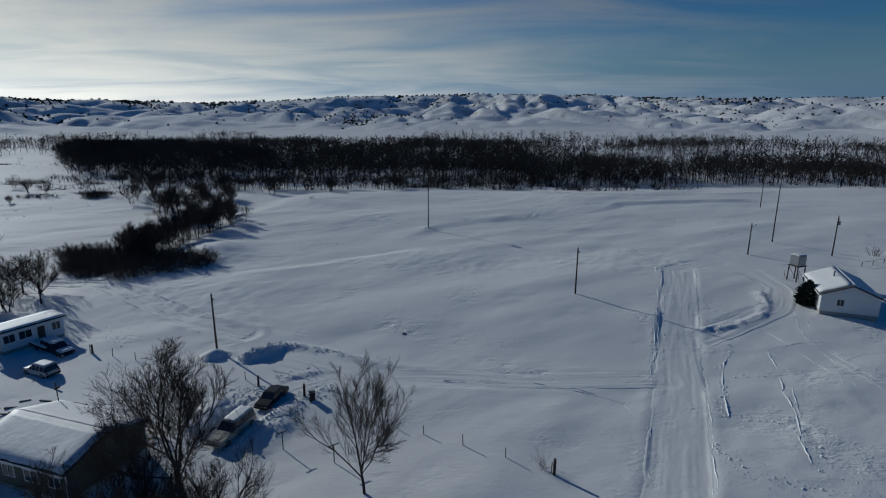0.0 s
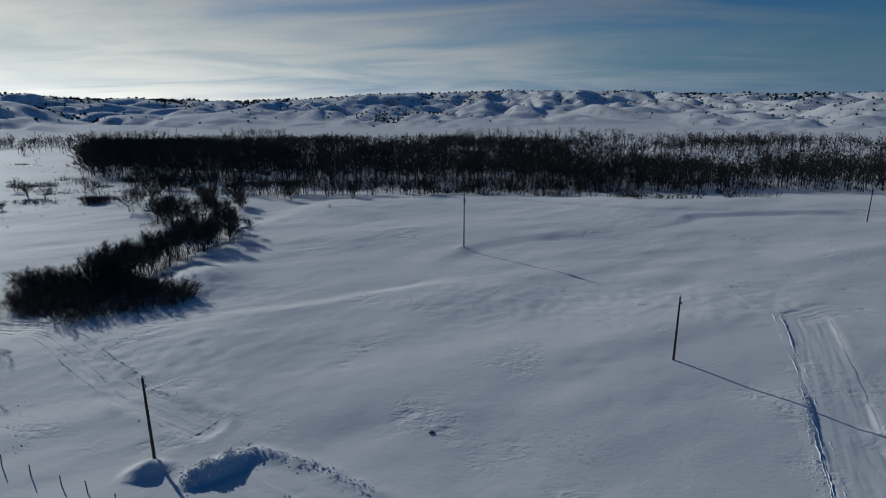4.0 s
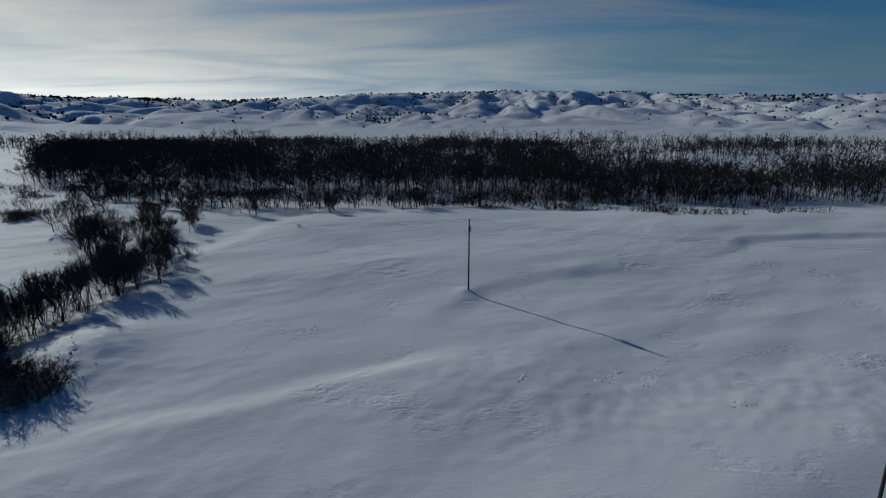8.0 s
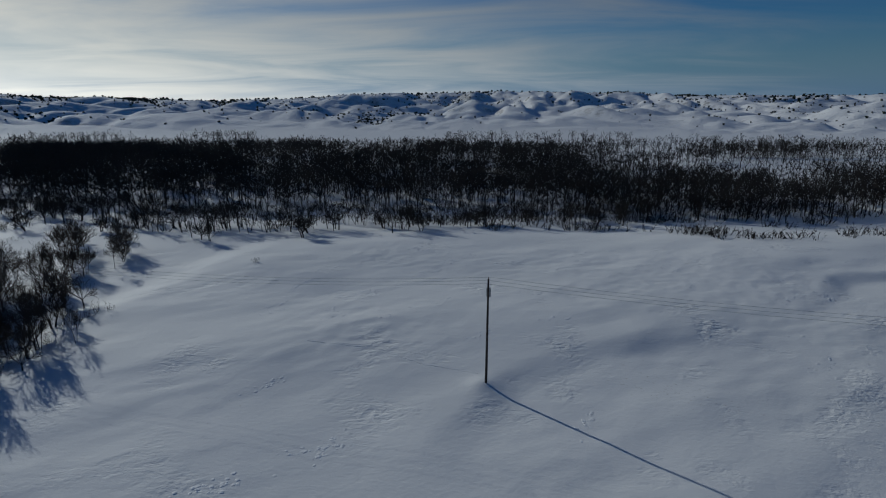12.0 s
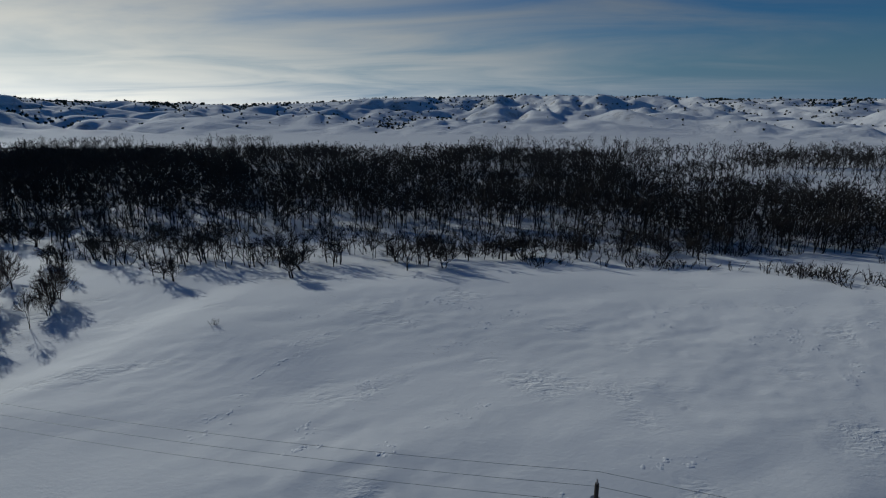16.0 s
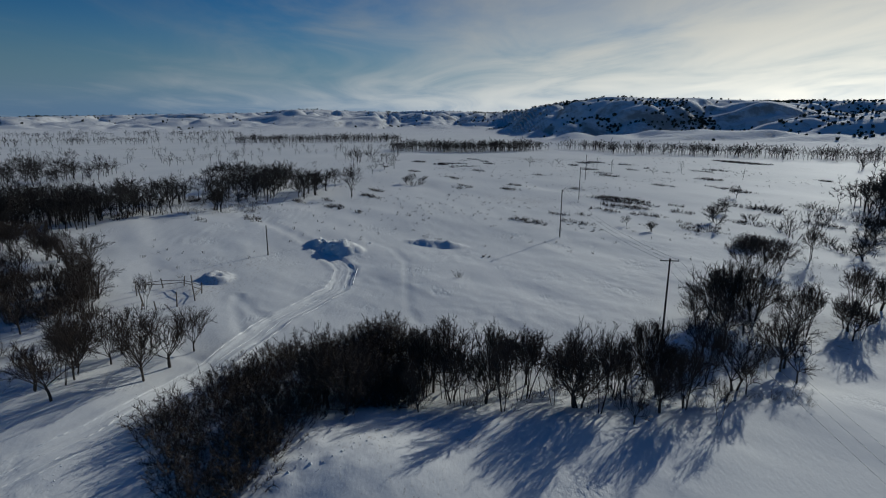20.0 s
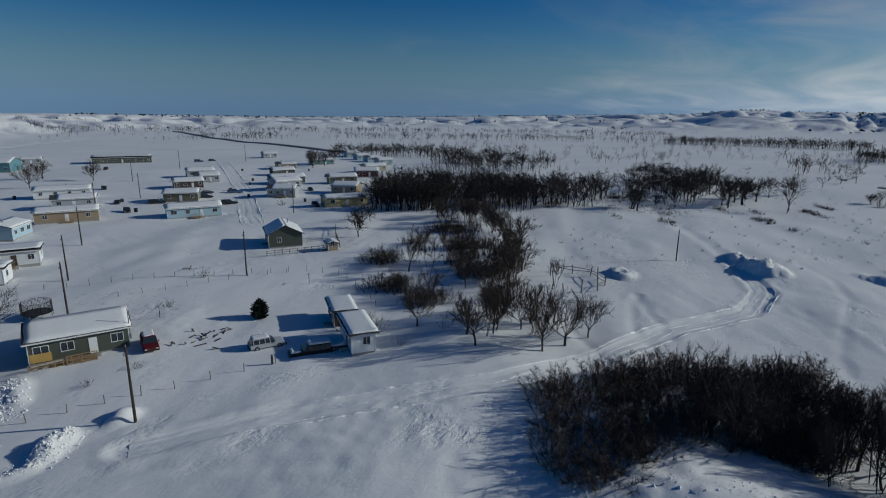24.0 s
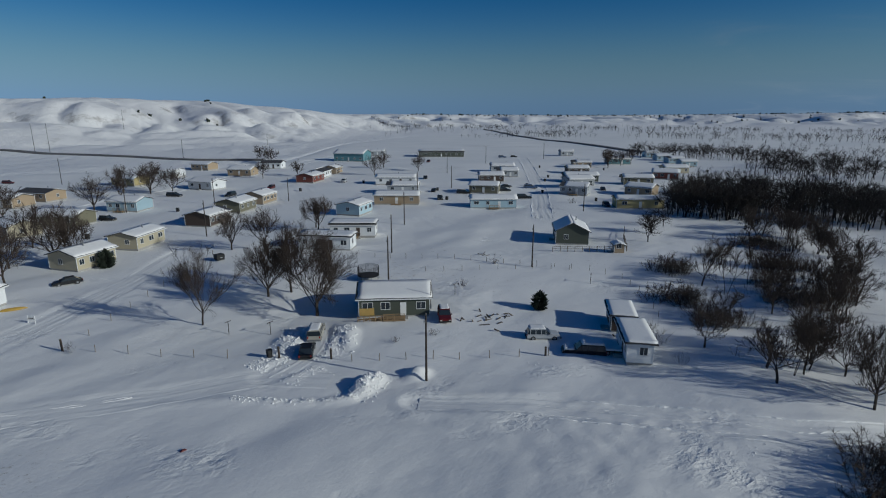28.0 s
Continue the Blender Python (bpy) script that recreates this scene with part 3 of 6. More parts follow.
# ---- bare trees ----
class Wood:
    """Collects limbs and twigs as tapered three- to six-sided bars."""

    def __init__(self):
        self.v, self.f = [], []

    def limb(self, p, q, r0, r1, sides=3):
        p, q = Vector(p), Vector(q)
        a = q - p
        if a.length < 1e-4:
            return
        a.normalize()
        u = a.orthogonal().normalized()
        w = a.cross(u)
        n = len(self.v)
        for c, r in ((p, r0), (q, r1)):
            for k in range(sides):
                t = k * math.tau / sides
                self.v.append(c + u * (math.cos(t) * r) + w * (math.sin(t) * r))
        for k in range(sides):
            m = (k + 1) % sides
            self.f += [(n + k, n + m, n + sides + m), (n + k, n + sides + m, n + sides + k)]

    def spike(self, p, q, r):
        p, q = Vector(p), Vector(q)
        a = (q - p)
        if a.length < 1e-4:
            return
        a.normalize()
        u = a.orthogonal().normalized()
        w = a.cross(u)
        n = len(self.v)
        self.v += [p + u * r, p + (w * 0.87 - u * 0.5) * r, p - (w * 0.87 + u * 0.5) * r, q]
        self.f += [(n, n + 1, n + 3), (n + 1, n + 2, n + 3), (n + 2, n, n + 3)]

    def twig(self, p, q, r):
        """The finest twigs: one thin tapered blade."""
        a = q - p
        if a.length < 1e-4:
            return
        w = a.orthogonal().normalized() if len(self.v) % 2 else a.cross(a.orthogonal()).normalized()
        n = len(self.v)
        self.v += [p + w * r, p - w * r, q]
        self.f.append((n, n + 1, n + 2))

    def shoot(self, p, m, q, r):
        """A bent shoot of three tapering faces."""
        a = q - p
        if a.length < 1e-4:
            return
        w = a.orthogonal().normalized() if len(self.v) % 2 else a.cross(a.orthogonal()).normalized()
        n = len(self.v)
        self.v += [p + w * r, p - w * r, m + w * r * 0.7, m - w * r * 0.7, q]
        self.f += [(n, n + 1, n + 3), (n, n + 3, n + 2), (n + 2, n + 3, n + 4)]

    def arrays(self):
        return np.array([tuple(v) for v in self.v], np.float32), np.array(self.f, np.int32)


def bent(rng, d, much, lift=0.0):
    d = d + Vector((rng.uniform(-1, 1), rng.uniform(-1, 1), rng.uniform(-1, 1))) * much
    d.z += lift
    return d.normalized()


def grow_tree(seed, high, wide, first, levels, thick, fork=0.25, stems=1, twig_r=0.018, open_=0.55, lift=0.08, spray=7, kids=6):
    """A leafless tree that forks again and again: first limbs, then levels of forks down to twigs."""
    rng = random.Random(seed)
    trunk, crown = Wood(), Wood()

    def branch(p, d, ln, r, level):
        if level == 1:
            m = p + d * ln * 0.5
            e = m + bent(rng, d, 0.35, lift) * ln * 0.5
            crown.shoot(p, m, e, max(r, twig_r))
            for n in range(spray):
                u = 0.2 + 0.8 * (n + rng.random()) / spray
                o = p.lerp(m, u * 2) if u < 0.5 else m.lerp(e, u * 2 - 1)
                crown.twig(o, o + bent(rng, d, open_ * 1.5, lift) * ln * rng.uniform(0.35, 0.8), twig_r * 0.8)
            return
        pieces = 4 if level >= levels else 3
        line, dd = [p], d
        for n in range(pieces):
            dd = bent(rng, dd, 0.30, lift * 0.7)
            line.append(line[-1] + dd * ln / pieces)
        taper = [r * (1 - 0.55 * n / pieces) for n in range(pieces + 1)]
        for n in range(pieces):
            crown.limb(line[n], line[n + 1], max(taper[n], twig_r), max(taper[n + 1], twig_r), 4 if level >= levels else 3)
        for n in range(kids):
            u = (0.14 + 0.86 * (n + rng.random()) / kids) * pieces
            q = min(int(u), pieces - 1)
            o = line[q].lerp(line[q + 1], min(u - q, 1.0))
            way = (line[q + 1] - line[q]).normalized()
            branch(o, bent(rng, way, open_ * 1.15, lift), ln * rng.uniform(0.45, 0.72) * (1.1 - 0.35 * u / pieces), max(r * 0.42, twig_r), level - 1)

    for s in range(stems):
        lean = Vector((rng.uniform(-1, 1), rng.uniform(-1, 1), 0)) * (0.05 if stems == 1 else 0.3)
        p, d, r = Vector((lean.x * 0.8, lean.y * 0.8, -0.3)), (Vector((0, 0, 1)) + lean).normalized(), thick * rng.uniform(0.75, 0.95)
        tops = high * fork * rng.uniform(0.8, 1.2)
        for k in range(3):
            q = p + d * (tops / 3 + (0.3 if k == 0 else 0))
            trunk.limb(p, q, r, r * 0.88, 6)
            p, r, d = q, r * 0.88, bent(rng, d, 0.14)
        base_t = rng.uniform(0, math.tau)
        for b in range(first):
            turn = base_t + b * math.tau / first + rng.uniform(-0.5, 0.5)
            steep = rng.uniform(0.6, 1.5) if b % 2 else rng.uniform(1.6, 3.2)
            d2 = Vector((math.cos(turn), math.sin(turn), steep)).normalized()
            branch(p - d * rng.uniform(0, tops * 0.4), d2, (high - tops) * rng.uniform(0.42, 0.62), r * rng.uniform(0.42, 0.62), levels)
    # bring the whole to its height and width
    tall = float(np.percentile([v.z for v in crown.v], 99))
    span = float(np.percentile([math.hypot(v.x, v.y) for v in crown.v], 95))
    fx, fz = wide / 2 / span, high / tall
    # round the outline: whatever sticks out beyond an egg shape is drawn in
    low = high * (fork * 0.6 + 0.25)

    def drawn_in(v):
        a, b, c = v.x / (wide / 2), v.y / (wide / 2), (v.z - low) / ((high - low) if v.z > low else low * 1.3)
        n = math.sqrt(a * a + b * b + c * c)
        if n < 0.85:
            return v
        s = (0.85 + (n - 0.85) * 0.6) / n
        return Vector((v.x * s, v.y * s, low + (v.z - low) * s))

    for piece in (trunk, crown):
        piece.v = [Vector((v.x * fx, v.y * fx, v.z * fz if v.z > 0 else v.z)) for v in piece.v]
    crown.v = [drawn_in(v) for v in crown.v]
    return trunk, crown


def grow_shrub(seed, high, wide, stems, twigs, r=0.02):
    rng = random.Random(seed)
    w = Wood()
    for _ in range(stems):
        t, out = rng.uniform(0, math.tau), rng.random() ** 0.7
        p = Vector((math.cos(t), math.sin(t), 0)) * out * wide * 0.35 + Vector((0, 0, -0.15))
        d = Vector((math.cos(t) * out * 0.7, math.sin(t) * out * 0.7, rng.uniform(0.7, 1.4))).normalized()
        ln = high * rng.uniform(0.6, 1.05)
        m = p + d * ln * 0.5
        e = m + bent(rng, d, 0.3, 0.1) * ln * 0.5
        w.shoot(p, m, e, r)
        for _ in range(twigs):
            o = p.lerp(e, rng.uniform(0.3, 0.95))
            w.twig(o, o + bent(rng, d, 0.75, 0.1) * ln * rng.uniform(0.2, 0.5), r * 0.7)
    return w


def grow_thicket(seed, high, wide, stems, twigs, r=0.02):
    """A clump of crooked stems that fan out into a rounded head of fine twigs."""
    rng = random.Random(seed)
    w = Wood()
    for _ in range(stems):
        t, out = rng.uniform(0, math.tau), rng.random() ** 0.6
        p = Vector((math.cos(t), math.sin(t), 0)) * out * wide * 0.3 + Vector((0, 0, -0.15))
        d = Vector((math.cos(t) * out * 0.8, math.sin(t) * out * 0.8, 1.0)).normalized()
        ln = high * rng.uniform(0.5, 0.85)
        m = p + bent(rng, d, 0.25) * ln * 0.55
        e = m + bent(rng, d, 0.6) * ln * 0.45
        w.shoot(p, m, e, r * 0.75)
        for _ in range(twigs):
            o = p.lerp(m, rng.uniform(0.15, 1.0)) if rng.random() < 0.4 else m.lerp(e, rng.random())
            w.twig(o, o + bent(rng, d, 1.6, 0.0) * high * rng.uniform(0.12, 0.26), r * 0.75)
    return w


def wood_mesh(name, wood, mat):
    v, f = wood.arrays()
    return raw_mesh(name, v, f, mat)


def scatter(name, woods, places, mat):
    """One mesh of many copies. places: x, y, z, turn, size across, size up."""
    shapes = [w.arrays() for w in woods]
    vs, fs, n = [], [], 0
    for k, (x, y, z, t, s, h) in enumerate(places):
        v, f = shapes[k % len(shapes)]
        c, sn = math.cos(t), math.sin(t)
        vs.append(np.stack([(v[:, 0] * c - v[:, 1] * sn) * s + x, (v[:, 0] * sn + v[:, 1] * c) * s + y, v[:, 2] * h + z], 1))
        fs.append(f + n)
        n += len(v)
    return raw_mesh(name, np.concatenate(vs), np.concatenate(fs), mat)


def spots(rng, n, test, x0, x1, y0, y1):
    """About n random places in a rectangle, kept with the chance that test gives."""
    xs, ys = rng.uniform(x0, x1, n), rng.uniform(y0, y1, n)
    keep = rng.random(n) < test(xs, ys)
    xs, ys = xs[keep], ys[keep]
    zs = land(xs, ys)
    return [(float(x), float(y), float(z) - 0.1, float(rng.uniform(0, 6.28)), float(rng.uniform(0.75, 1.2)), float(rng.uniform(0.75, 1.2))) for x, y, z in zip(xs, ys, zs)]


NEAR_EDGE = [(-420, 700), (-350, 585), (-332, 496), (-263, 374), (-207, 300), (-183, 270), (-150, 258), (-113, 262), (-64, 263), (-18, 266), (14, 269), (43, 259), (64, 252), (95, 256), (135, 256), (180, 242), (400, 235)]


def forest_front(x):
    return np.interp(x, [p[0] for p in NEAR_EDGE], [p[1] for p in NEAR_EDGE])


def dense_woods(x, y):
    depth = y - forest_front(x)
    left = step(-4, 10, depth) * (1 - step(470, 540, y + 0.12 * np.abs(x + 60))) * (1 - step(40, 110, x))
    strip = step(0, 6, depth) * (1 - step(48, 75, depth + 12 * lumps(x / 30, y / 30, 51))) * step(20, 70, x)
    clear = np.clip(0.85 + 0.8 * lumps(x / 38, y / 30, 52), 0.05, 1)
    mid = step(40, 60, depth) * (1 - step(430, 560, y)) * step(10, 80, x) * np.clip(lumps(x / 45, y / 26, 53) + 0.1, 0, 1) * 0.8
    gap = 1 - 0.85 * step(0.15, 0.5, lumps(x / 60, y / 22, 54)) * step(330, 380, y) * step(-250, -40, x)
    return np.clip(left * np.maximum(clear, 1 - step(150, 220, depth)) * gap + strip + mid, 0, 1)


rng = np.random.default_rng(5)


def mass_tree(seed, high, wide, twigs, r, sprays=3):
    """A tree for the crowd: trunk, spreading limbs, and a rounded crown of twig sprays."""
    rng = random.Random(seed)
    w = Wood()
    mid = Vector((rng.uniform(-0.5, 0.5), rng.uniform(-0.5, 0.5), high * rng.uniform(0.22, 0.32)))
    w.limb((0, 0, -0.4), mid, 0.18, 0.13)
    tips = []
    for k in range(6):
        t = k * math.tau / 6 + rng.uniform(-0.5, 0.5)
        out = rng.uniform(0.25, 0.62) if k else 0.08
        e = mid + Vector((math.cos(t) * wide * out, math.sin(t) * wide * out, high * (0.60 - 0.45 * out) * rng.uniform(0.85, 1.1)))
        b = mid.lerp(e, 0.5) + Vector((rng.uniform(-0.5, 0.5), rng.uniform(-0.5, 0.5), rng.uniform(-0.2, 0.5)))
        w.shoot(mid, b, e, 0.085)
        tips.append((b, e, (e - mid).normalized()))
    for k in range(twigs):
        b, e, d = tips[k % 6]
        o = b.lerp(e, rng.uniform(0.0, 1.0))
        m = o + bent(rng, d, 0.95, 0.05) * high * rng.uniform(0.07, 0.14)
        q = m + bent(rng, d, 1.0, 0.12) * high * rng.uniform(0.06, 0.13)
        w.shoot(o, m, q, r * 0.85)
        for _ in range(sprays):
            p = o.lerp(m, rng.uniform(0.3, 1.0))
            w.twig(p, p + bent(rng, d, 1.3, 0.05) * high * rng.uniform(0.07, 0.15), r * 0.75)
    return w


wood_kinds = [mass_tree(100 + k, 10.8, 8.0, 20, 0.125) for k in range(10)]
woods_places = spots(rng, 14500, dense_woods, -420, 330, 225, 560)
woods = linked("woodland", scatter("woodland", wood_kinds, woods_places, SHADED_WOODS), None, None)
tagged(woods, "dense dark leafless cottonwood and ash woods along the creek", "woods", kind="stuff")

brush_kinds = [grow_thicket(300 + k, 3.6, 4.0, 5, 4, 0.11) for k in range(6)]
under_places = spots(rng, 10500, lambda x, y: dense_woods(x, y) * (0.35 + 0.65 * (1 - step(60, 110, y - forest_front(x)))), -420, 330, 225, 560)
rng_b = np.random.default_rng(6)
under_places += spots(rng_b, 5200, lambda x, y: np.clip(1.4 * lumps(x / 14, y / 9, 63) - 0.1, 0, 1) * step(-42, -30, y - forest_front(x)) * (1 - step(5, 12, y - forest_front(x))), -190, 110, 212, 285)
underbrush = linked("underbrush", scatter("underbrush", brush_kinds, under_places, SHADED_WOODS), None, None)
tagged(underbrush, "dark bare brush crowded under the woods", "brush", kind="stuff")


def polar(az, r):
    return HUB[0] - math.sin(radians(az)) * r, HUB[1] + math.cos(radians(az)) * r


def belt(name, seed, bands, label, kinds, mat, size=1.0, clump=-0.45):
    """Belts of far trees: bands of heading from and to, distance from and to, how many."""
    rng = np.random.default_rng(seed)
    places = []
    for a0, a1, r0, r1, n in bands:
        for _ in range(n):
            az, r = rng.uniform(a0, a1), rng.uniform(r0, r1)
            x, y = polar(az, r)
            if lumps(np.array([x / 45]), np.array([y / 45]), 55)[0] > clump:
                places.append((x, y, 0.0, rng.uniform(0, 6.28), size * rng.uniform(0.7, 1.25), size * rng.uniform(0.6, 1.15)))
    zs = land(np.array([p[0] for p in places]), np.array([p[1] for p in places]))
    places = [(x, y, float(z) - 0.2, t, s, h) for (x, y, _, t, s, h), z in zip(places, zs)]
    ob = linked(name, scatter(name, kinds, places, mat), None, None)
    return tagged(ob, label, "trees", kind="stuff")


far_kinds = [mass_tree(140 + k, 9.5, 6.4, 8, 0.20, 2) for k in range(6)]
belt("tree_belt", 11, [(-45, 2, 400, 620, 620), (-45, -8, 300, 420, 160), (38, 66, 500, 560, 420), (74, 88, 500, 560, 480), (88, 104, 690, 760, 420), (66, 76, 530, 590, 160), (18, 40, 600, 640, 200), (104, 165, 980, 1030, 420), (104, 150, 700, 740, 260), (20, 46, 420, 500, 150)],
     "far belts of bare dark trees along the creek", far_kinds, SHADED_WOODS, 1.12)
belt("scattered_trees", 13, [(88, 131, 400, 900, 620), (100, 165, 800, 1300, 560), (131, 165, 620, 720, 160), (46, 95, 330, 520, 40), (95, 110, 330, 420, 60)],
     "far scattered bare trees on the valley floor", far_kinds, SHADED_WOODS, 0.72, 0.05)
grove_kinds = [mass_tree(180 + k, 10.0, 6.5, 34, 0.06) for k in range(6)]
belt("tree_grove", 12, [(104, 127, 180, 225, 310), (94, 103, 205, 300, 150), (120, 128, 158, 190, 130), (110, 122, 165, 185, 90), (116, 125, 260, 420, 90), (88, 98, 215, 270, 110), (112, 124, 300, 360, 90), (86, 92, 300, 420, 25), (130, 136, 380, 430, 60), (124, 130, 380, 430, 60)],
     "bare dark tree groves beside the village", grove_kinds, SHADED_WOODS, 1.05)

# junipers on the hills, thickest in the gullies below the rims
jun = []
for k in range(4):
    r0 = random.Random(500 + k)
    w = Wood()
    w.limb((0, 0, 0), (r0.uniform(-0.2, 0.2), r0.uniform(-0.2, 0.2), 1.5), 1.0, 0.35, 5)
    for _ in range(6):
        t = r0.uniform(0, 6.28)
        p = Vector((math.cos(t) * 0.5, math.sin(t) * 0.5, r0.uniform(0.2, 1.2)))
        w.spike(p, p + Vector((math.cos(t) * r0.uniform(0.3, 0.9), math.sin(t) * r0.uniform(0.3, 0.9), r0.uniform(0.3, 1.0))), 0.5)
    jun.append(w)


def juniper_chance(x, y):
    dx, dy = x - HUB[0], y - HUB[1]
    r, az = np.hypot(dx, dy), np.degrees(np.arctan2(-dx, dy))
    ridge, foot = np.interp(az, HEADING, RIDGE), np.interp(az, HEADING, FOOT)
    k = (r - foot) / (ridge - foot)
    here, there = land(x, y), land(x - dx / r * 12, y - dy / r * 12)
    pitch = np.clip((here - there) / 12, 0, 1)
    span = step(-62, -50, az) * (1 - step(158, 165, az)) + 0.015 * (step(165, 168, az) + (az < -158))
    thick = np.interp(az, [-60, 0, 40, 48, 74, 80, 165], [3.0, 2.4, 2.0, 3.4, 3.4, 1.6, 1.2])
    crease = 1 - step(0.12, 0.38, mounds(x, y))
    clump = step(0.0, 0.4, lumps(x / 90, y / 90, 57) + 0.15 + 0.35 * lumps(x / 30, y / 30, 58)) * (0.12 + 1.5 * crease)
    rim = step(0.66, 0.80, k) * (1 - step(1.0, 1.04, k)) * step(-0.25, 0.35, lumps(x / 70, y / 70, 59))
    return np.clip(span * step(0.15, 0.5, k) * (1 - step(1.02, 1.06, k)) * (0.02 + thick * clump * (0.35 + 0.65 * step(0.0, 0.1, pitch)) + 0.9 * rim * (0.15 + crease)), 0, 1)


rng = np.random.default_rng(21)
jun_places = []
for a0, a1, n in ((-52, 40, 22000), (40, 82, 27000), (82, 166, 12000), (166, 202, 3000)):
    az = np.radians(rng.uniform(a0, a1, n))
    r = np.sqrt(rng.uniform(0.3 ** 2, 1.0, n)) * np.interp((np.degrees(az) + 180) % 360 - 180, HEADING, RIDGE) * 1.05
    xs, ys = HUB[0] - np.sin(az) * r, HUB[1] + np.cos(az) * r
    keep = rng.random(n) < juniper_chance(xs, ys)
    for x, y, z, rr in zip(xs[keep], ys[keep], land(xs[keep], ys[keep]), r[keep]):
        s = rng.uniform(0.8, 2.4) * (1.0 + (rr > 1500) * 0.5)
        jun_places.append((x, y, z - 0.3, rng.uniform(0, 6.28), s, s * rng.uniform(0.8, 1.2)))
junipers = linked("hillside_junipers", scatter("hillside_junipers", jun, jun_places, NEEDLE), None, None)
tagged(junipers, "dark green junipers dotted over snowy hillsides", "shrubs", kind="stuff")


# ---- single trees: a few shapes, each used many times ----
def tree_kind(seed, name, *args, **kw):
    t, c = grow_tree(seed, *args, **kw)
    return wood_mesh(name + "_trunk", t, BARK), wood_mesh(name + "_crown", c, TWIG)


SCRUB = [tree_kind(600 + k, "scrub", 6.6, 7.0, 6, 3, 0.11, fork=0.17, stems=1 + k % 2, twig_r=0.019, spray=7, open_=0.62, lift=0.11, kids=5) for k in range(7)]
STEMMY = [tree_kind(620 + k, "stemmy", 7.4, 4.4, 4, 3, 0.065, fork=0.38, stems=2 + k % 2, twig_r=0.017, open_=0.55, spray=6, lift=0.12, kids=5) for k in range(6)]
VILLAGE_TREE = [tree_kind(690 + k, "village", 9.0, 9.4, 7, 3, 0.18, fork=0.16, twig_r=0.024, open_=0.62, spray=8, lift=0.12) for k in range(4)]
YARD = [tree_kind(640 + k, "yard", 10.4, 11.0, 9, 4, 0.22, fork=0.12, stems=1, twig_r=0.0105, spray=9, open_=0.45, lift=0.10) for k in range(3)]
YOUNG = [tree_kind(660, "young", 9.6, 8.8, 9, 4, 0.13, fork=0.14, stems=1, twig_r=0.0065, open_=0.40, lift=0.10, spray=6)]


def joined(pair):
    """Trunk and crown of a grown tree as one."""
    whole = Wood()
    for w in pair:
        n = len(whole.v)
        whole.v += w.v
        whole.f += [tuple(q + n for q in f) for f in w.f]
    return whole


def tree(x, y, kinds, k, size, label, group="", tall=1.0, turn=None):
    t, c = kinds[k % len(kinds)]
    ob = thing("bare_tree", x, y, G(x, y), (k * 77) % 360 if turn is None else turn, label, "tree", group)
    ob.scale = (size, size, size * tall)
    linked("trunk", t, None, ob)
    linked("crown", c, None, ob)
    return ob


rng = np.random.default_rng(31)
# the hedge along the cut bank
HEDGE = [(-66, 112), (-68, 120), (-67, 130), (-65, 141), (-64, 152), (-72, 163), (-84, 174), (-98, 184), (-110, 196), (-122, 210)]
WIDE = [3.5, 4.0, 4.2, 4.5, 5.0, 6.0, 6.0, 6.0, 6.0]
k = 0
for (ax, ay), (bx, by), wide in zip(HEDGE, HEDGE[1:], WIDE):
    for _ in range(int(5 + wide * 2.0) if ay < 145 else 3):
        u, off = rng.random(), rng.normal(0, wide * 0.75)
        nxx, nyy = (by - ay), -(bx - ax)
        ln = math.hypot(nxx, nyy)
        x, y = ax + (bx - ax) * u + nxx / ln * off, ay + (by - ay) * u + nyy / ln * off
        tree(x, y, STEMMY if k % 3 else SCRUB, k, rng.uniform(0.8, 1.25), "slim bare brown tree in the hedge on the bank" if k % 3 else "bare dark scrub tree in the hedge on the bank", "hedge trees")
        k += 1
for x, y, size in ((-76.6, 196, 0.9), (-75.5, 194, 0.7), (-78, 198, 0.8), (-77, 184, 0.9), (-80, 186, 0.8), (-69.5, 168.5, 1.1), (-79.3, 200.8, 1.0), (-82, 203, 0.9), (-80.9, 186.1, 0.9), (-86.4, 194.5, 1.0), (-65.1, 166.9, 0.8), (-88, 198, 1.0), (-92, 206, 0.9), (-98, 212, 0.9), (-60.2, 150.8, 1.0), (-60.9, 140, 1.1)):
    tree(x, y, SCRUB, k, size, "bare dark scrub tree in the hedge on the bank", "hedge trees")
    k += 1
for x, y, size, slim in ((-68.7, 167.6, 1.15, 0), (-59.8, 150.9, 1.0, 1), (-60.7, 139.4, 1.1, 0), (-62.0, 137.5, 0.9, 1), (-86.7, 168.3, 1.35, 0), (-85.7, 171.1, 1.5, 0), (-85.5, 174.9, 1.5, 0), (-86.3, 192.1, 1.2, 1), (-87.6, 193.4, 1.1, 1),
                         (-69.0, 150.6, 1.0, 1), (-70.4, 151.6, 1.05, 1), (-73.0, 154.5, 0.9, 1), (-65.8, 142.1, 1.1, 0), (-79.8, 177.2, 1.2, 0), (-76.3, 165.0, 1.2, 0), (-90.5, 172.0, 1.3, 0), (-66.0, 133.0, 1.1, 1), (-64.0, 128.0, 1.05, 1), (-66.5, 123.0, 1.1, 1)):
    tree(x, y, STEMMY if slim else SCRUB, k, size, "slim bare brown tree in the hedge on the bank" if slim else "wide bare tree in the hedge by the power line", "hedge trees")
    k += 1
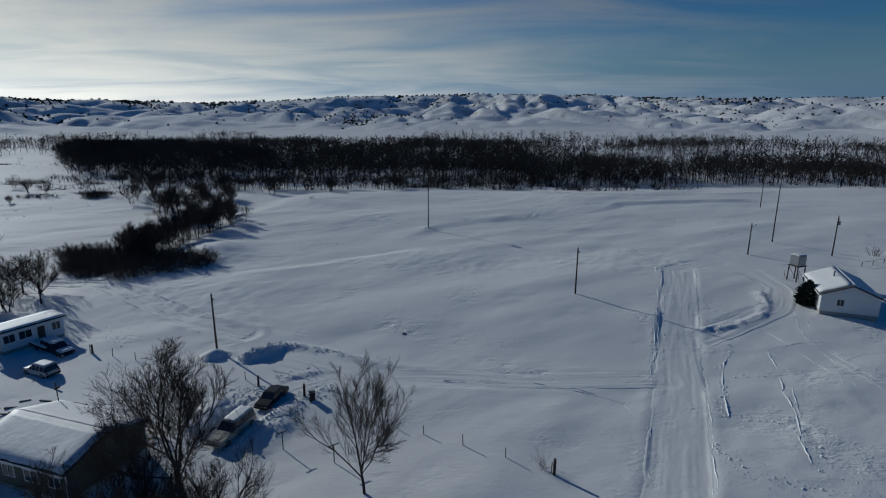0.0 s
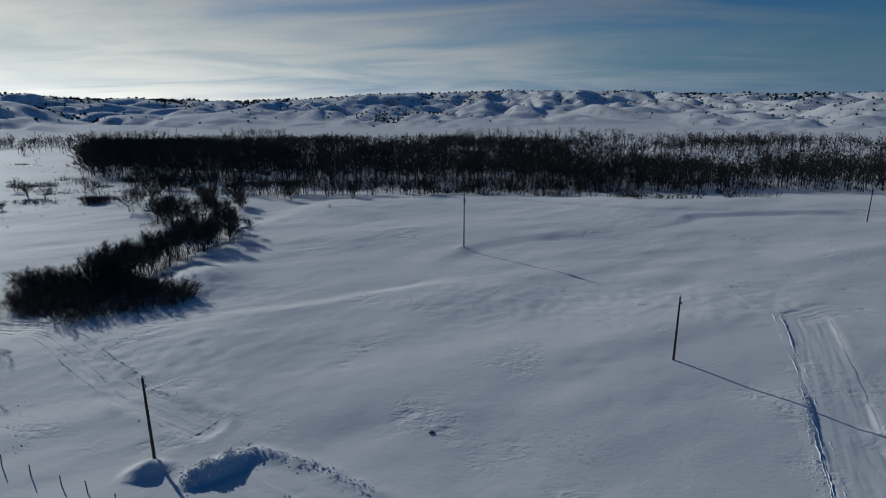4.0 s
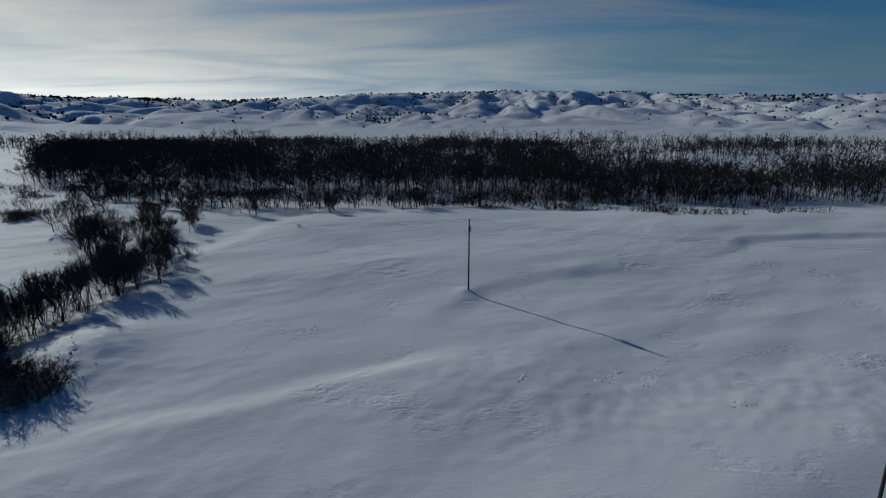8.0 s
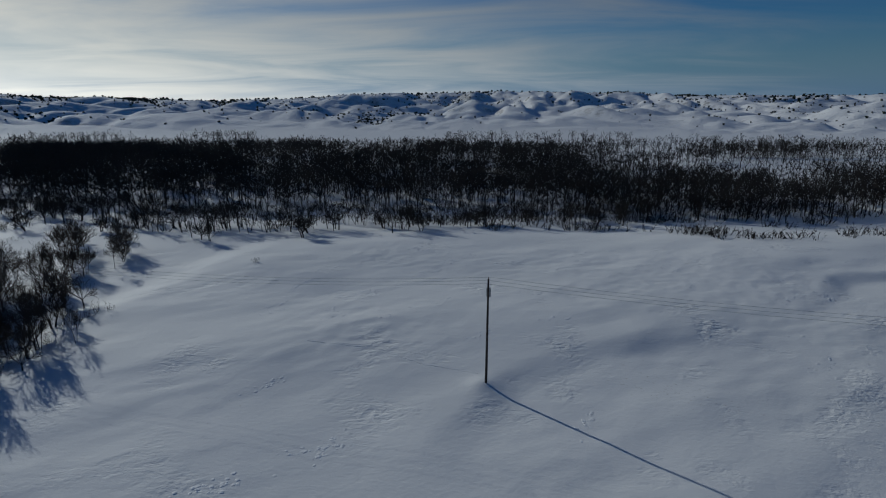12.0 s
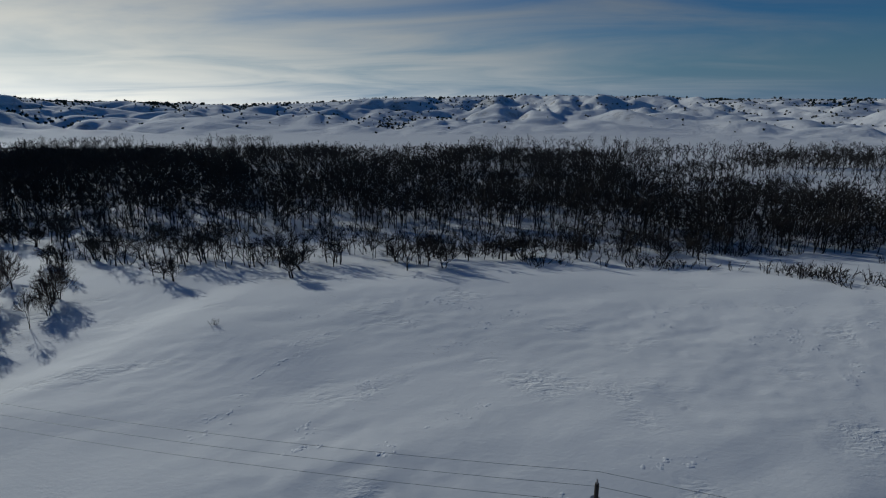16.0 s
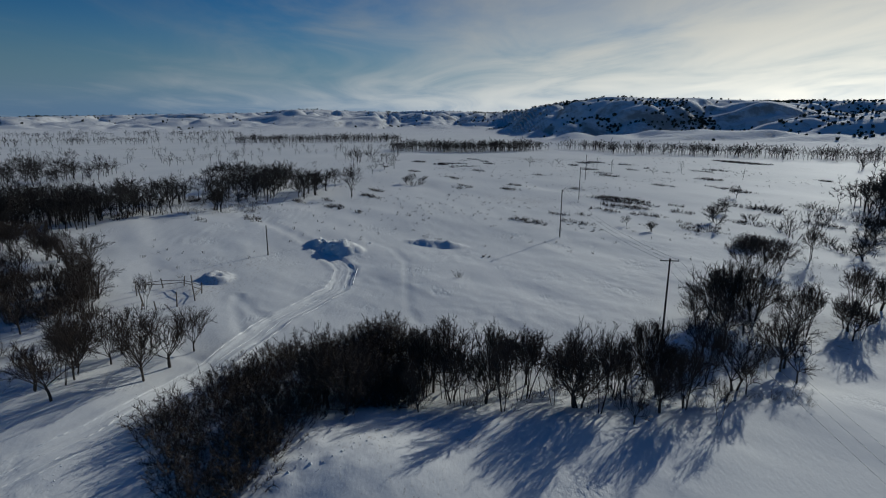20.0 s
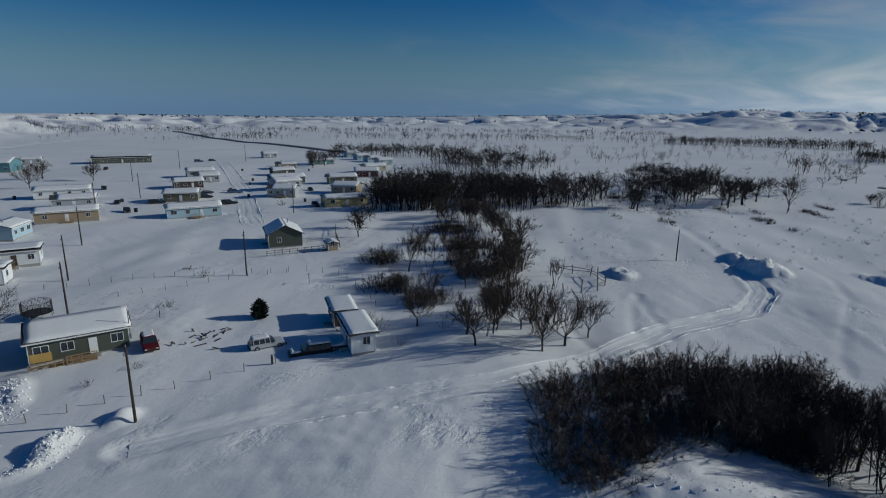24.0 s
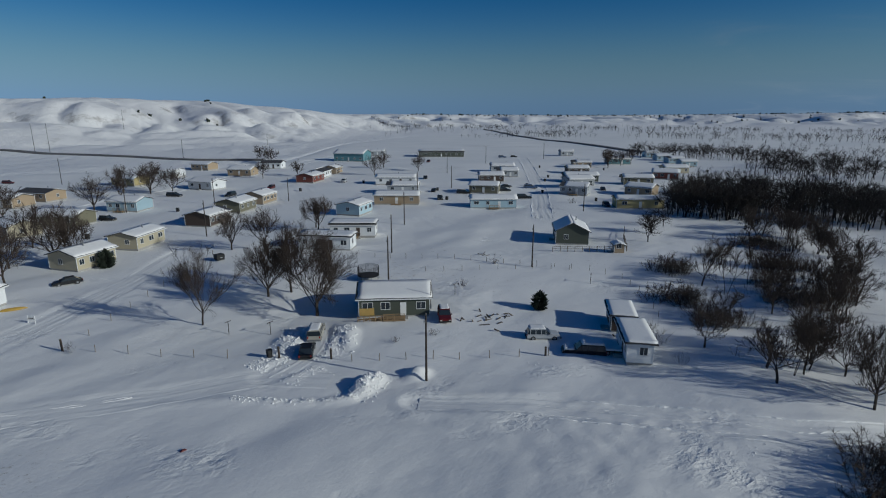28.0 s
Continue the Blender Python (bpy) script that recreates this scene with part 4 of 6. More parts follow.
for n in range(14):
    x, y = ((-60.5, 144.0), (-58.5, 150.0), (-64.0, 160.0), (-79.0, 166.0), (-77.0, 184.0), (-75.0, 160.0), (-84.0, 168.0))[n % 7]
    x, y = x + rng.normal(0, 2.2), y + rng.normal(0, 3.0)
    tree(x, y, STEMMY if n % 3 else SCRUB, k, rng.uniform(0.55, 1.0), "slim bare brown tree on the bank's edge", "hedge trees")
    k += 1
# the grove by the corral and the trailer
for n in range(66):
    u = rng.random()
    x, y = -76 - 76 * u + rng.normal(0, 4.5), 82 - 58 * u + rng.normal(0, 8.5 - 1 * u)
    tree(x, y, SCRUB if n % 4 else STEMMY, k, rng.uniform(0.75, 1.2), "bare leaning tree with dark crooked limbs in snow", "corral grove")
    k += 1
for x, y, size in ((-66, 84.8, 1.1), (-71, 91.9, 1.2), (-75.3, 93, 1.2), (-73.6, 82.8, 1.0), (-76.6, 85.4, 1.1), (-68.7, 81.1, 0.9)):
    tree(x, y, SCRUB, k, size, "bare leaning tree with dark crooked limbs in snow", "corral grove")
    k += 1
# trees standing loose before the woods
edge_trees = []
for _ in range(58):
    x = rng.uniform(-150, 70)
    y = float(np.interp(x, [-170, -113, -86, -57, -26, -4, 20, 40, 70], [246, 230, 209, 210, 218, 226, 233, 242, 250])) + abs(rng.normal(0, 13))
    edge_trees.append((x, y, G(x, y) - 0.1, rng.uniform(0, 6.28), rng.uniform(0.65, 1.25), rng.uniform(0.65, 1.2)))

edge_kinds = [joined(grow_tree(680 + n, 6.6, 7.2, 5, 3, 0.13, fork=0.2, stems=1 + n % 2, twig_r=0.026, open_=0.7, spray=4, lift=0.1, kids=5)) for n in range(7)]
loose = linked("woods_edge_trees", scatter("woods_edge_trees", edge_kinds, edge_trees, SHADED_WOODS), None, None)
tagged(loose, "small bare trees standing loose before the woods", "trees", kind="stuff")

# young growth crowding the edge of the woods
edge_spots = []
for _ in range(400):
    x = rng.uniform(-150, 110)
    y = float(np.interp(x, [-190, -113, -86, -57, -26, -4, 20, 40, 70, 150], [256, 240, 222, 221, 227, 233, 239, 246, 252, 250])) + abs(rng.normal(0, 14))
    edge_spots.append((x, y, G(x, y) - 0.1, rng.uniform(0, 6.28), rng.uniform(0.5, 1.0), rng.uniform(0.45, 0.9)))
saplings = linked("saplings", scatter("saplings", grove_kinds, edge_spots, SHADED_WOODS), None, None)
tagged(saplings, "young bare trees and brush crowding the woods' edge", "trees", kind="stuff")
# single trees on the flats and beside the village grove
flat_trees = []
for x, y, size in ((-192, 63, 1.5), (-195, 60, 1.3), (-213, 66, 1.2), (-221, 85, 1.6), (-226, 82, 1.5), (-232, 88, 1.6), (-238, 84, 1.7), (-246, 90, 1.6), (-250, 86, 1.4), (-262, 92, 1.3), (-276, 98, 1.4), (-240, 80, 1.5),
                   (-268, 125, 0.7), (-272, 127, 0.8), (-267, 132, 0.7), (-163, 214, 0.9), (-152, 208, 0.8), (-178, 226, 0.9), (-142, 222, 1.0), (-118, 222, 0.9), (-126, 228, 1.0), (-210, 250, 0.8), (-152, 190, 0.5), (-160, 186, 0.5),
                   (-166, 13, 1.2), (-172, 22, 1.3), (-137, 2, 1.0), (-129, 30, 1.0), (-104, 23, 0.9), (-112, 16, 1.0), (-121, 10, 0.9), (-196, 20, 1.4), (-185, 14, 1.4), (-178, 6, 1.3), (-190, 4, 1.4), (-205, 8, 1.5)):
    flat_trees.append((x, y, G(x, y) - 0.1, x * 1.7 + y, size * 1.1, size))
flats = linked("flats_trees", scatter("flats_trees", edge_kinds, flat_trees, SHADED_WOODS), None, None)
tagged(flats, "single bare dark trees out on the snowy flats", "trees", kind="stuff")

# thickets
rng = np.random.default_rng(41)


def ring(x, y, cx, cy, rx, ry, turn):
    c, s = math.cos(radians(turn)), math.sin(radians(turn))
    u, v = (x - cx) * c + (y - cy) * s, -(x - cx) * s + (y - cy) * c
    return 1 - (u / rx) ** 2 - (v / ry) ** 2 + 0.35 * lumps(x / 5, y / 5, 59)


THICKET = [(-60, 95.5), (-52, 101), (-47.5, 105.5), (-47.5, 109.5), (-55, 111.5), (-60, 112), (-64, 117), (-65, 124), (-76, 125), (-88, 120), (-81, 113), (-78, 106), (-70, 101), (-63, 98)]


def inside_of(x, y, outline):
    hit = np.zeros(np.shape(x), bool)
    for (ax, ay), (bx, by) in zip(outline, outline[1:] + outline[:1]):
        if ay != by:
            hit ^= ((ay > y) != (by > y)) & (x < (bx - ax) * (y - ay) / (by - ay) + ax)
    return hit


def thicket_chance(x, y):
    d, _ = along(x, y, THICKET + THICKET[:1])
    tip = np.where(inside_of(x, y, THICKET), 0.1 + 0.4 * d, -0.3 * d) + 0.12 * lumps(x / 3, y / 3, 59)
    for cx, cy, rx, ry in ((-90, 44, 6, 4), (-79, 58, 5, 3.5), (-98, 66, 7, 4.5), (-112, 50, 6, 4), (-124, 36, 6, 4), (-78, 68, 4, 3), (-108, 40, 4, 3), (-131, 205, 6, 4)):
        tip = np.maximum(tip, 0.75 * ring(x, y, cx, cy, rx, ry, -35))
    return np.clip(2.5 * tip, 0, 1) * 0.85


thicket_kinds = [grow_thicket(320 + k, 3.6, 3.4, 7, 26, 0.030) for k in range(7)]
thick_places = spots(rng, 16500, thicket_chance, -140, -44, 28, 212)
thicket = linked("thicket", scatter("thicket", thicket_kinds, thick_places, BRUSH), None, None)
tagged(thicket, "dense dark brown leafless thicket at the end of the hedge", "thicket", kind="stuff")


def hedge_chance(x, y):
    bush = np.clip(2.2 * np.maximum(np.maximum(ring(x, y, -60.5, 160.5, 4.5, 2.6, 60), ring(x, y, -66, 141, 4.5, 7, 0)), ring(x, y, -87, 171, 7, 5, 30)), 0, 1)
    d, _ = along(x, y, HEDGE)
    grove, _ = along(x, y, [(-76, 80), (-95, 62), (-120, 42), (-142, 28), (-175, 14), (-205, 14)])
    return np.clip(0.8 * bush + (0.62 - 0.48 * (y > 154)) * (1 - step(2, 8 + 2 * (y > 160), d)) + 0.4 * (1 - step(3, 12, grove)) * np.clip(lumps(x / 9, y / 9, 60) + 0.3, 0, 1), 0, 1)


low_kinds = [grow_thicket(340 + k, 1.9, 2.4, 8, 9, 0.02) for k in range(6)]
low_places = spots(rng, 13000, hedge_chance, -215, -50, 5, 215)
low_places += spots(np.random.default_rng(44), 2600, lambda x, y: 0.5 * (np.abs(np.hypot(x - HUB[0], y - HUB[1]) - 203) < 20) * (np.abs(np.degrees(np.arctan2(HUB[0] - x, y - HUB[1])) - 112) < 16) + 0.0, -230, -150, -25, 80)
low = linked("undergrowth", scatter("undergrowth", low_kinds, low_places, BRUSH), None, None)
tagged(low, "bare brown undergrowth among the hedge and grove trees", "brush", kind="stuff")
# flat dark patches of buckbrush on the flats
patch_spots = []
for cx, cy, rx, ry, turn in ((-207, 204, 17, 7, 25), (-192, 199, 10, 4, 30), (-175, 199, 7, 3, 40), (-180, 213, 5, 3, 20), (-134, 211, 8, 4, 10), (-130, 201, 6, 3, 0), (-183, 37, 9, 3.5, 10), (-96, 70, 10, 4, 40), (-104, 55, 7, 4, 20), (-152, 203, 8, 3, 30), (-137, 214, 11, 3, 25), (-158, 243, 7, 3, 20), (-187, 241, 8, 3, 20), (-264, 328, 8, 3, 10), (-372, 354, 25, 8, 20), (-380, 157, 12, 4, 70), (-358, 162, 10, 3, 70), (-160, 222, 7, 3, 20), (-250, 240, 9, 3, 20), (-235, 262, 12, 3, 20)):
    patch_spots += spots(rng, int(rx * ry * 16), lambda x, y: np.clip(2 * ring(x, y, cx, cy, rx, ry, turn), 0, 1), cx - rx - 4, cx + rx + 4, cy - rx - 4, cy + rx + 4)
rng2 = np.random.default_rng(43)
for _ in range(70):
    cx, cy = polar(rng2.uniform(52, 104), rng2.uniform(170, 420))
    rx = rng2.uniform(2.5, 9)
    ry = rx * rng2.uniform(0.25, 0.5)
    patch_spots += spots(rng2, int(rx * ry * 9), lambda x, y: np.clip(1.5 * ring(x, y, cx, cy, rx, ry, 30), 0, 1), cx - rx, cx + rx, cy - rx, cy + rx)
buck_kinds = [grow_shrub(360 + k, 1.1, 2.0, 7, 2, 0.06) for k in range(4)]
patches = linked("brush_patches", scatter("brush_patches", buck_kinds, patch_spots, BRUSH), None, None)
tagged(patches, "low dark brush patches on the snowy flats", "brush", kind="stuff")
# single weeds and tufts over the open ground
weed_spots = spots(rng, 8000, lambda x, y: 0.35 * np.clip(lumps(x / 25, y / 25, 62) + 0.35, 0, 1) * (x < -80), -420, -80, 60, 330)
weed_kinds = [grow_shrub(380 + k, 0.9, 1.0, 7, 2, 0.03) for k in range(4)]
weeds = linked("weeds", scatter("weeds", weed_kinds, weed_spots, BRUSH), None, None)
tagged(weeds, "dry weeds standing out of the snow", "weeds", kind="stuff")


# ---- poles and wires ----
def pole(x, y, high, arms=0, turn=0.0, label="weathered wooden utility pole standing in snow", lamp=False, can=False, group="utility poles"):
    ob = thing("utility_pole", x, y, G(x, y), turn, label, "utility pole", group)
    part("pole", tube((0, 0, -0.5), (0, 0, high), 0.15, 0.10, 10), POLE_WOOD, ob)
    for n in range(arms):
        z = high - 0.35 - 0.9 * n
        part("crossarm", block(-1.2, 0.10, z - 0.06, 1.2, 0.20, z + 0.06, 0.01), POLE_WOOD, ob)
        for sx in (-1.1, 0.0, 1.1):
            part("insulator", tube((sx, 0.15, z + 0.06), (sx, 0.15, z + 0.26), 0.05, 0.035, 8), CERAMIC, ob)
        for sx in (-0.6, 0.6):
            part("brace", tube((sx, 0.15, z), (0, 0.13, z - 0.7), 0.02, 0.02, 5), STEEL, ob)
    if not arms:
        part("insulator", tube((0, 0, high), (0, 0, high + 0.22), 0.05, 0.04, 8), CERAMIC, ob)
        part("bracket", block(0.10, -0.05, high - 0.9, 0.28, 0.05, high - 0.6, 0.01), STEEL, ob)
    if can:
        part("transformer", tube((0.38, 0, high - 2.0), (0.38, 0, high - 1.1), 0.24, 0.24, 12), STEEL, ob)
    if lamp:
        part("lamp_arm", tube((0, 0, high - 0.6), (0.9, 0, high - 0.3), 0.03, 0.03, 6), STEEL, ob)
        part("lamp_head", tube((0.9, 0, high - 0.45), (0.9, 0, high - 0.2), 0.16, 0.10, 10), STEEL, ob)
    return ob


def wire(points, sag, label):
    """One hanging wire through the points."""
    data = bpy.data.curves.new("power_wire", "CURVE")
    data.dimensions, data.bevel_depth, data.bevel_resolution = "3D", 0.011, 0
    for (p, q) in zip(points, points[1:]):
        p, q = Vector(p), Vector(q)
        line = data.splines.new("POLY")
        line.points.add(16)
        for k in range(17):
            u = k / 16
            c = p.lerp(q, u)
            line.points[k].co = (c.x, c.y, c.z - sag * 4 * u * (1 - u), 1)
    ob = new("power_wire", data)
    data.materials.append(WIRE)
    return tagged(ob, label, "wire", "power wires")


LINE = [(-276, 213), (-211.5, 188.8), (-146.0, 162.5), (-77.0, 156.5), (-3.9, 142.2), (79.5, 128.4)]
for n, (x, y) in enumerate(LINE):
    pole(x, y, (12.3, 12.3, 12.3, 12.3, 11.65, 13.4)[n], arms=1 if n not in (4, 5) else 0, turn=-112 + 90 if n < 3 else 80, can=n == 4)
for off, dz in ((-1.1, 0), (0.0, 0.0), (1.1, 0)):
    wire([(x + off * 0.3, y + off, G(x, y) + (11.5 if x == -3.9 else 12.15) + dz) for x, y in LINE], 1.6, "thin power wire hung between the poles over snow")
pole(-30.6, 68.4, 8.0, can=False)
pole(22.7, 89.0, 8.1)
pole(66.9, 116.0, 7.0, lamp=True)
pole(86.1, 116.9, 9.0, can=True)
pole(104.8, 178.4, 9.0)
pole(-132.5, 91.8, 6.8)
for x, y, h in ((-44.7, 9, 8.5), (-37.5, 30.5, 8.5), (-6.6, -23.8, 9), (16.6, -68.8, 10), (-8.6, -75, 9), (-32.8, -75.9, 8), (-66.9, 31.5, 8.5), (-114.7, -16.9, 8.5), (-56.9, -19, 9),
                (-99.3, -85.3, 9), (51.7, -156, 11), (10.1, -284.6, 12), (-50, -353, 12), (-119, -137, 9), (-78.2, -67.9, 9), (103.6, -332, 20), (95, -332, 20), (73.4, -520, 20), (-160, -175, 10), (-210, -190, 10)):
    pole(x, y, h)


# ---- houses ----
def window(parent, x, y, z, w, h, face, frame_mat=None):
    """A window on a wall: face gives the wall's outward side (x or y, and sign)."""
    ob = new("window")
    ob.parent = parent
    turn = {"-y": 0, "+x": 90, "+y": 180, "-x": -90}[face]
    ob.matrix_basis = pose(x, y, z, 0, 0, turn)
    bm = bmesh.new()
    for x0, z0, x1, z1 in ((-w / 2 - 0.07, -0.07, w / 2 + 0.07, 0), (-w / 2 - 0.07, h, w / 2 + 0.07, h + 0.07), (-w / 2 - 0.07, 0, -w / 2, h), (w / 2, 0, w / 2 + 0.07, h), (-0.025, 0, 0.025, h)):
        box(bm, x0, -0.05, z0, x1, 0.06, z1)
    part("window_frame", bm, frame_mat or WHITE, ob)
    part("pane", block(-w / 2, -0.012, 0, w / 2, 0.05, h), GLASS, ob)
    return ob


def snow_slab(x0, x1, y0, y1, za, zb, thick, seed, ragged=0.12):
    """Snow lying on one roof slope from the eave (y0, za) to the ridge (y1, zb), with a soft uneven surface."""
    bm, n, m = bmesh.new(), 14, 6
    rng = random.Random(seed)
    top, low = [], []
    for i in range(n + 1):
        for j in range(m + 1):
            u, v = i / n, j / m
            edge = i in (0, n) or j == 0
            x = x0 + (x1 - x0) * u + (rng.uniform(-ragged, ragged) if i in (0, n) else 0) * 0.6
            y = y0 + (y1 - y0) * v + (rng.uniform(0, ragged) * (1 if y1 > y0 else -1) if j == 0 else 0)
            z = za + (zb - za) * (y - y0) / (y1 - y0)
            top.append(bm.verts.new((x, y, z + (thick * 0.45 if edge else thick * (1.0 if j == m else rng.uniform(0.85, 1.12))))))
            low.append(bm.verts.new((x, y, z)))
    w = m + 1
    for i in range(n):
        for j in range(m):
            a = i * w + j
            bm.faces.new((top[a], top[a + w], top[a + w + 1], top[a + 1]))
    rim = [i * w for i in range(n + 1)] + [n * w + j for j in range(1, w)] + [i * w + m for i in range(n - 1, -1, -1)] + [j for j in range(m - 1, 0, -1)]
    for a, b in zip(rim, rim[1:] + rim[:1]):
        bm.faces.new((low[a], low[b], top[b], top[a]))
    bmesh.ops.recalc_face_normals(bm, faces=bm.faces[:])
    for f in bm.faces:
        f.smooth = True
    return bm


def house(x, y, turn, ln, dp, paint, label, seed=0, eave=2.75, pitch=0.30, snow=0.95, bare_end=0.0, doors=1, windows=3, group="village houses", name="house", lift=0.35, porch=False, chimney=True, category="house"):
    """A one-storey house with a gable roof; its long side lies along x, the front faces -y."""
    rng = random.Random(seed)
    ob = thing(name, x, y, G(x, y), turn, label, category, group)
    hx, hy, top = ln / 2, dp / 2, eave + lift
    peak = top + hy * pitch
    bm = bmesh.new()
    v = [bm.verts.new(p) for p in ((-hx, -hy, lift), (hx, -hy, lift), (hx, hy, lift), (-hx, hy, lift), (-hx, -hy, top), (hx, -hy, top), (hx, hy, top), (-hx, hy, top), (-hx, 0, peak), (hx, 0, peak))]
    for f in ((3, 2, 1, 0), (0, 1, 5, 4), (2, 3, 7, 6), (1, 2, 6, 9, 5), (3, 0, 4, 8, 7), (4, 5, 9, 8), (6, 7, 8, 9)):
        bm.faces.new([v[i] for i in f])
    part("wall", bm, WALLS[paint], ob)
    part("foundation", block(-hx + 0.08, -hy + 0.08, -0.6, hx - 0.08, hy - 0.08, lift - 0.004), FOUNDATION, ob)
    for s in (-1, 1):
        for k in (-1, 1):
            part("corner_board", block(s * hx - 0.07 if s > 0 else -hx - 0.03, k * hy - 0.07 if k > 0 else -hy - 0.03, lift, hx + 0.03 if s > 0 else -hx + 0.07, hy + 0.03 if k > 0 else -hy + 0.07, top), WHITE, ob)
    over, th = 0.45, 0.14
    roof = new("roof")
    roof.parent = ob
    for s in (-1, 1):
        bm = bmesh.new()
        ye, ze = s * (hy + over), top - over * pitch + 0.02
        pts = [(-hx - over, ye, ze), (hx + over, ye, ze), (hx + over, 0, peak + 0.02), (-hx - over, 0, peak + 0.02)]
        lo = [bm.verts.new(p) for p in pts]
        hi = [bm.verts.new((p[0], p[1], p[2] + th)) for p in pts]
        bm.faces.new(lo[::-1])
        bm.faces.new(hi)
        for a in range(4):
            b = (a + 1) % 4
            bm.faces.new((lo[a], lo[b], hi[b], hi[a]))
        bmesh.ops.recalc_face_normals(bm, faces=bm.faces[:])
        part("roof_slope", bm, SHINGLE, roof)
        part("fascia", block(-hx - over, ye - 0.025, ze - 0.06, hx + over, ye + 0.025, ze + th - 0.02), WHITE, roof)
        if rng.random() < snow and pitch > 0.16:
            x0 = -hx - over + 0.1 + bare_end
            part("snow_cover", snow_slab(x0, hx + over - 0.08, ye - s * 0.1, 0.0, ze + th + 0.015, peak + th + 0.03, 0.22, seed * 7 + s), ROOF_SNOW, roof, "smooth snow lying on the roof")
    if pitch <= 0.16:
        part("snow_cover", snow_slab(-hx - over + 0.1, hx + over - 0.1, -hy - over + 0.1, hy + over - 0.1, peak + th + 0.02, peak + th + 0.02, 0.16, seed), ROOF_SNOW, roof, "smooth snow lying on the roof")
    if chimney:
        cx = rng.uniform(-0.3, 0.3) * ln
        part("chimney", tube((cx, hy * 0.3, peak - 0.5), (cx, hy * 0.3, peak + 0.75), 0.13, 0.13, 8), STEEL, roof)
    # openings
    for side, sgn in (("-y", -1), ("+y", 1)):
        slots = [(-hx + ln * (n + 0.5) / (windows + doors)) for n in range(windows + doors)]
        door_at = slots[len(slots) // 2] if doors and side == "-y" else None
        for sx in slots:
            if sx == door_at:
                d = part("door", block(sx - 0.45, -hy - 0.05, lift + 0.02, sx + 0.45, -hy + 0.03, lift + 2.05, 0.01), WHITE if paint != "white" else WALLS["brown"], ob)
                part("door_knob", tube((sx + 0.36, -hy - 0.11, lift + 1.0), (sx + 0.36, -hy - 0.05, lift + 1.0), 0.04, 0.04, 8), STEEL, d)
                part("step", block(sx - 0.7, -hy - 1.2, -0.3, sx + 0.7, -hy - 0.03, lift - 0.05, 0.02), FOUNDATION, ob)
            else:
                window(ob, sx, sgn * hy, lift + 1.0, rng.choice((1.0, 1.3, 1.5)), 1.05, side)
    for side, sgn in (("+x", 1), ("-x", -1)):
        if rng.random() < 0.8:
            window(ob, sgn * hx, rng.uniform(-0.2, 0.2) * dp, lift + 1.05, 0.9, 1.0, side)
    if porch:
        deck = new("porch")
        deck.parent = ob
        part("deck", block(-1.6, -hy - 2.0, lift - 0.12, 1.6, -hy - 0.05, lift - 0.02), DECK, deck)
        for sx in (-1.55, 0, 1.55):
            part("post", block(sx - 0.05, -hy - 1.98, -0.5, sx + 0.05, -hy - 1.88, lift + 0.95), DECK, deck)
        part("rail", block(-1.6, -hy - 1.97, lift + 0.88, 1.6, -hy - 1.89, lift + 0.96), DECK, deck)
    return ob


WORDS = {"cream": "cream", "yellow": "pale yellow", "tan": "tan", "brown": "dark brown", "olive": "olive", "red": "dark red", "white": "white", "blue": "light blue", "teal": "teal", "grey": "grey", "green": "dark green"}
# x, y, turn, length, depth, colour
VILLAGE = [(8, -19, 61, 10, 7, "cream"), (-7, -41, 58, 10, 7.5, "brown"), (-15, -59, 58, 10, 8, "olive"), (-23, -76, 58, 10, 8, "tan"), (-49, -130, 56, 12, 8, "red"),
           (-56, -144, 60, 11, 7, "white"), (-64, -155, 60, 10, 7, "tan"), (16, -4, 52, 9, 7, "cream"), (-48, -40, 50, 9, 7.5, "blue")]
VILLAGE += [(16, -74, 151, 10, 8, "blue"), (30, -56, 151, 13, 8, "olive"), (38, -44, 126, 11, 7.5, "cream"), (47, -107, 144, 12, 8, "tan"), (53, -95, 145, 11, 8, "tan"),
            (-6, -122, 137, 12, 8, "white"), (24, -142, 140, 12, 8, "yellow"), (11, -174, 150, 11, 8, "white"), (-4, -207, 140, 11, 8, "tan")]
VILLAGE += [(-22, -166, 150, 12, 8, "tan"), (-39, -194, 155, 11, 8, "white"), (-106, -68, 146, 11, 8, "olive"), (-136, -51, 133, 10, 8, "grey"), (-158, -40, 120, 10, 8, "tan"),
            (-200, -72, 138, 11, 8, "red"), (-66, -54, 158, 15, 7, "tan"), (-82, -106, 158, 17, 7, "white"), (-77, -81, 158, 12, 7, "grey")]
VILLAGE += [(-94, -38, 158, 15, 6, "blue"), (-136, -17, 154, 15, 6, "yellow"), (-125, -100, 158, 11, 8, "brown"), (-149, -134, 158, 12, 8, "grey"), (-141, -114, 157, 10, 8, "grey"),
            (-176, -63, 148, 12, 8, "olive"), (-226, -93, 158, 12, 8, "cream"), (-150, -69, 169, 11, 8, "grey"), (-162, -84, 158, 15, 7, "green")]
VILLAGE += [(-204, -141, 158, 10, 8, "tan"), (-184, -117, 158, 11, 8, "brown"), (-242, -211, 158, 9, 8, "grey"), (-288, -177, 158, 9, 8, "blue"), (-275, -153, 158, 9, 8, "blue"),
            (-270, -138, 158, 9, 8, "blue"), (-261, -119, 158, 9, 8, "blue"), (-233, -145, 158, 13, 8, "teal"), (-120, -271, 158, 10, 8, "grey")]
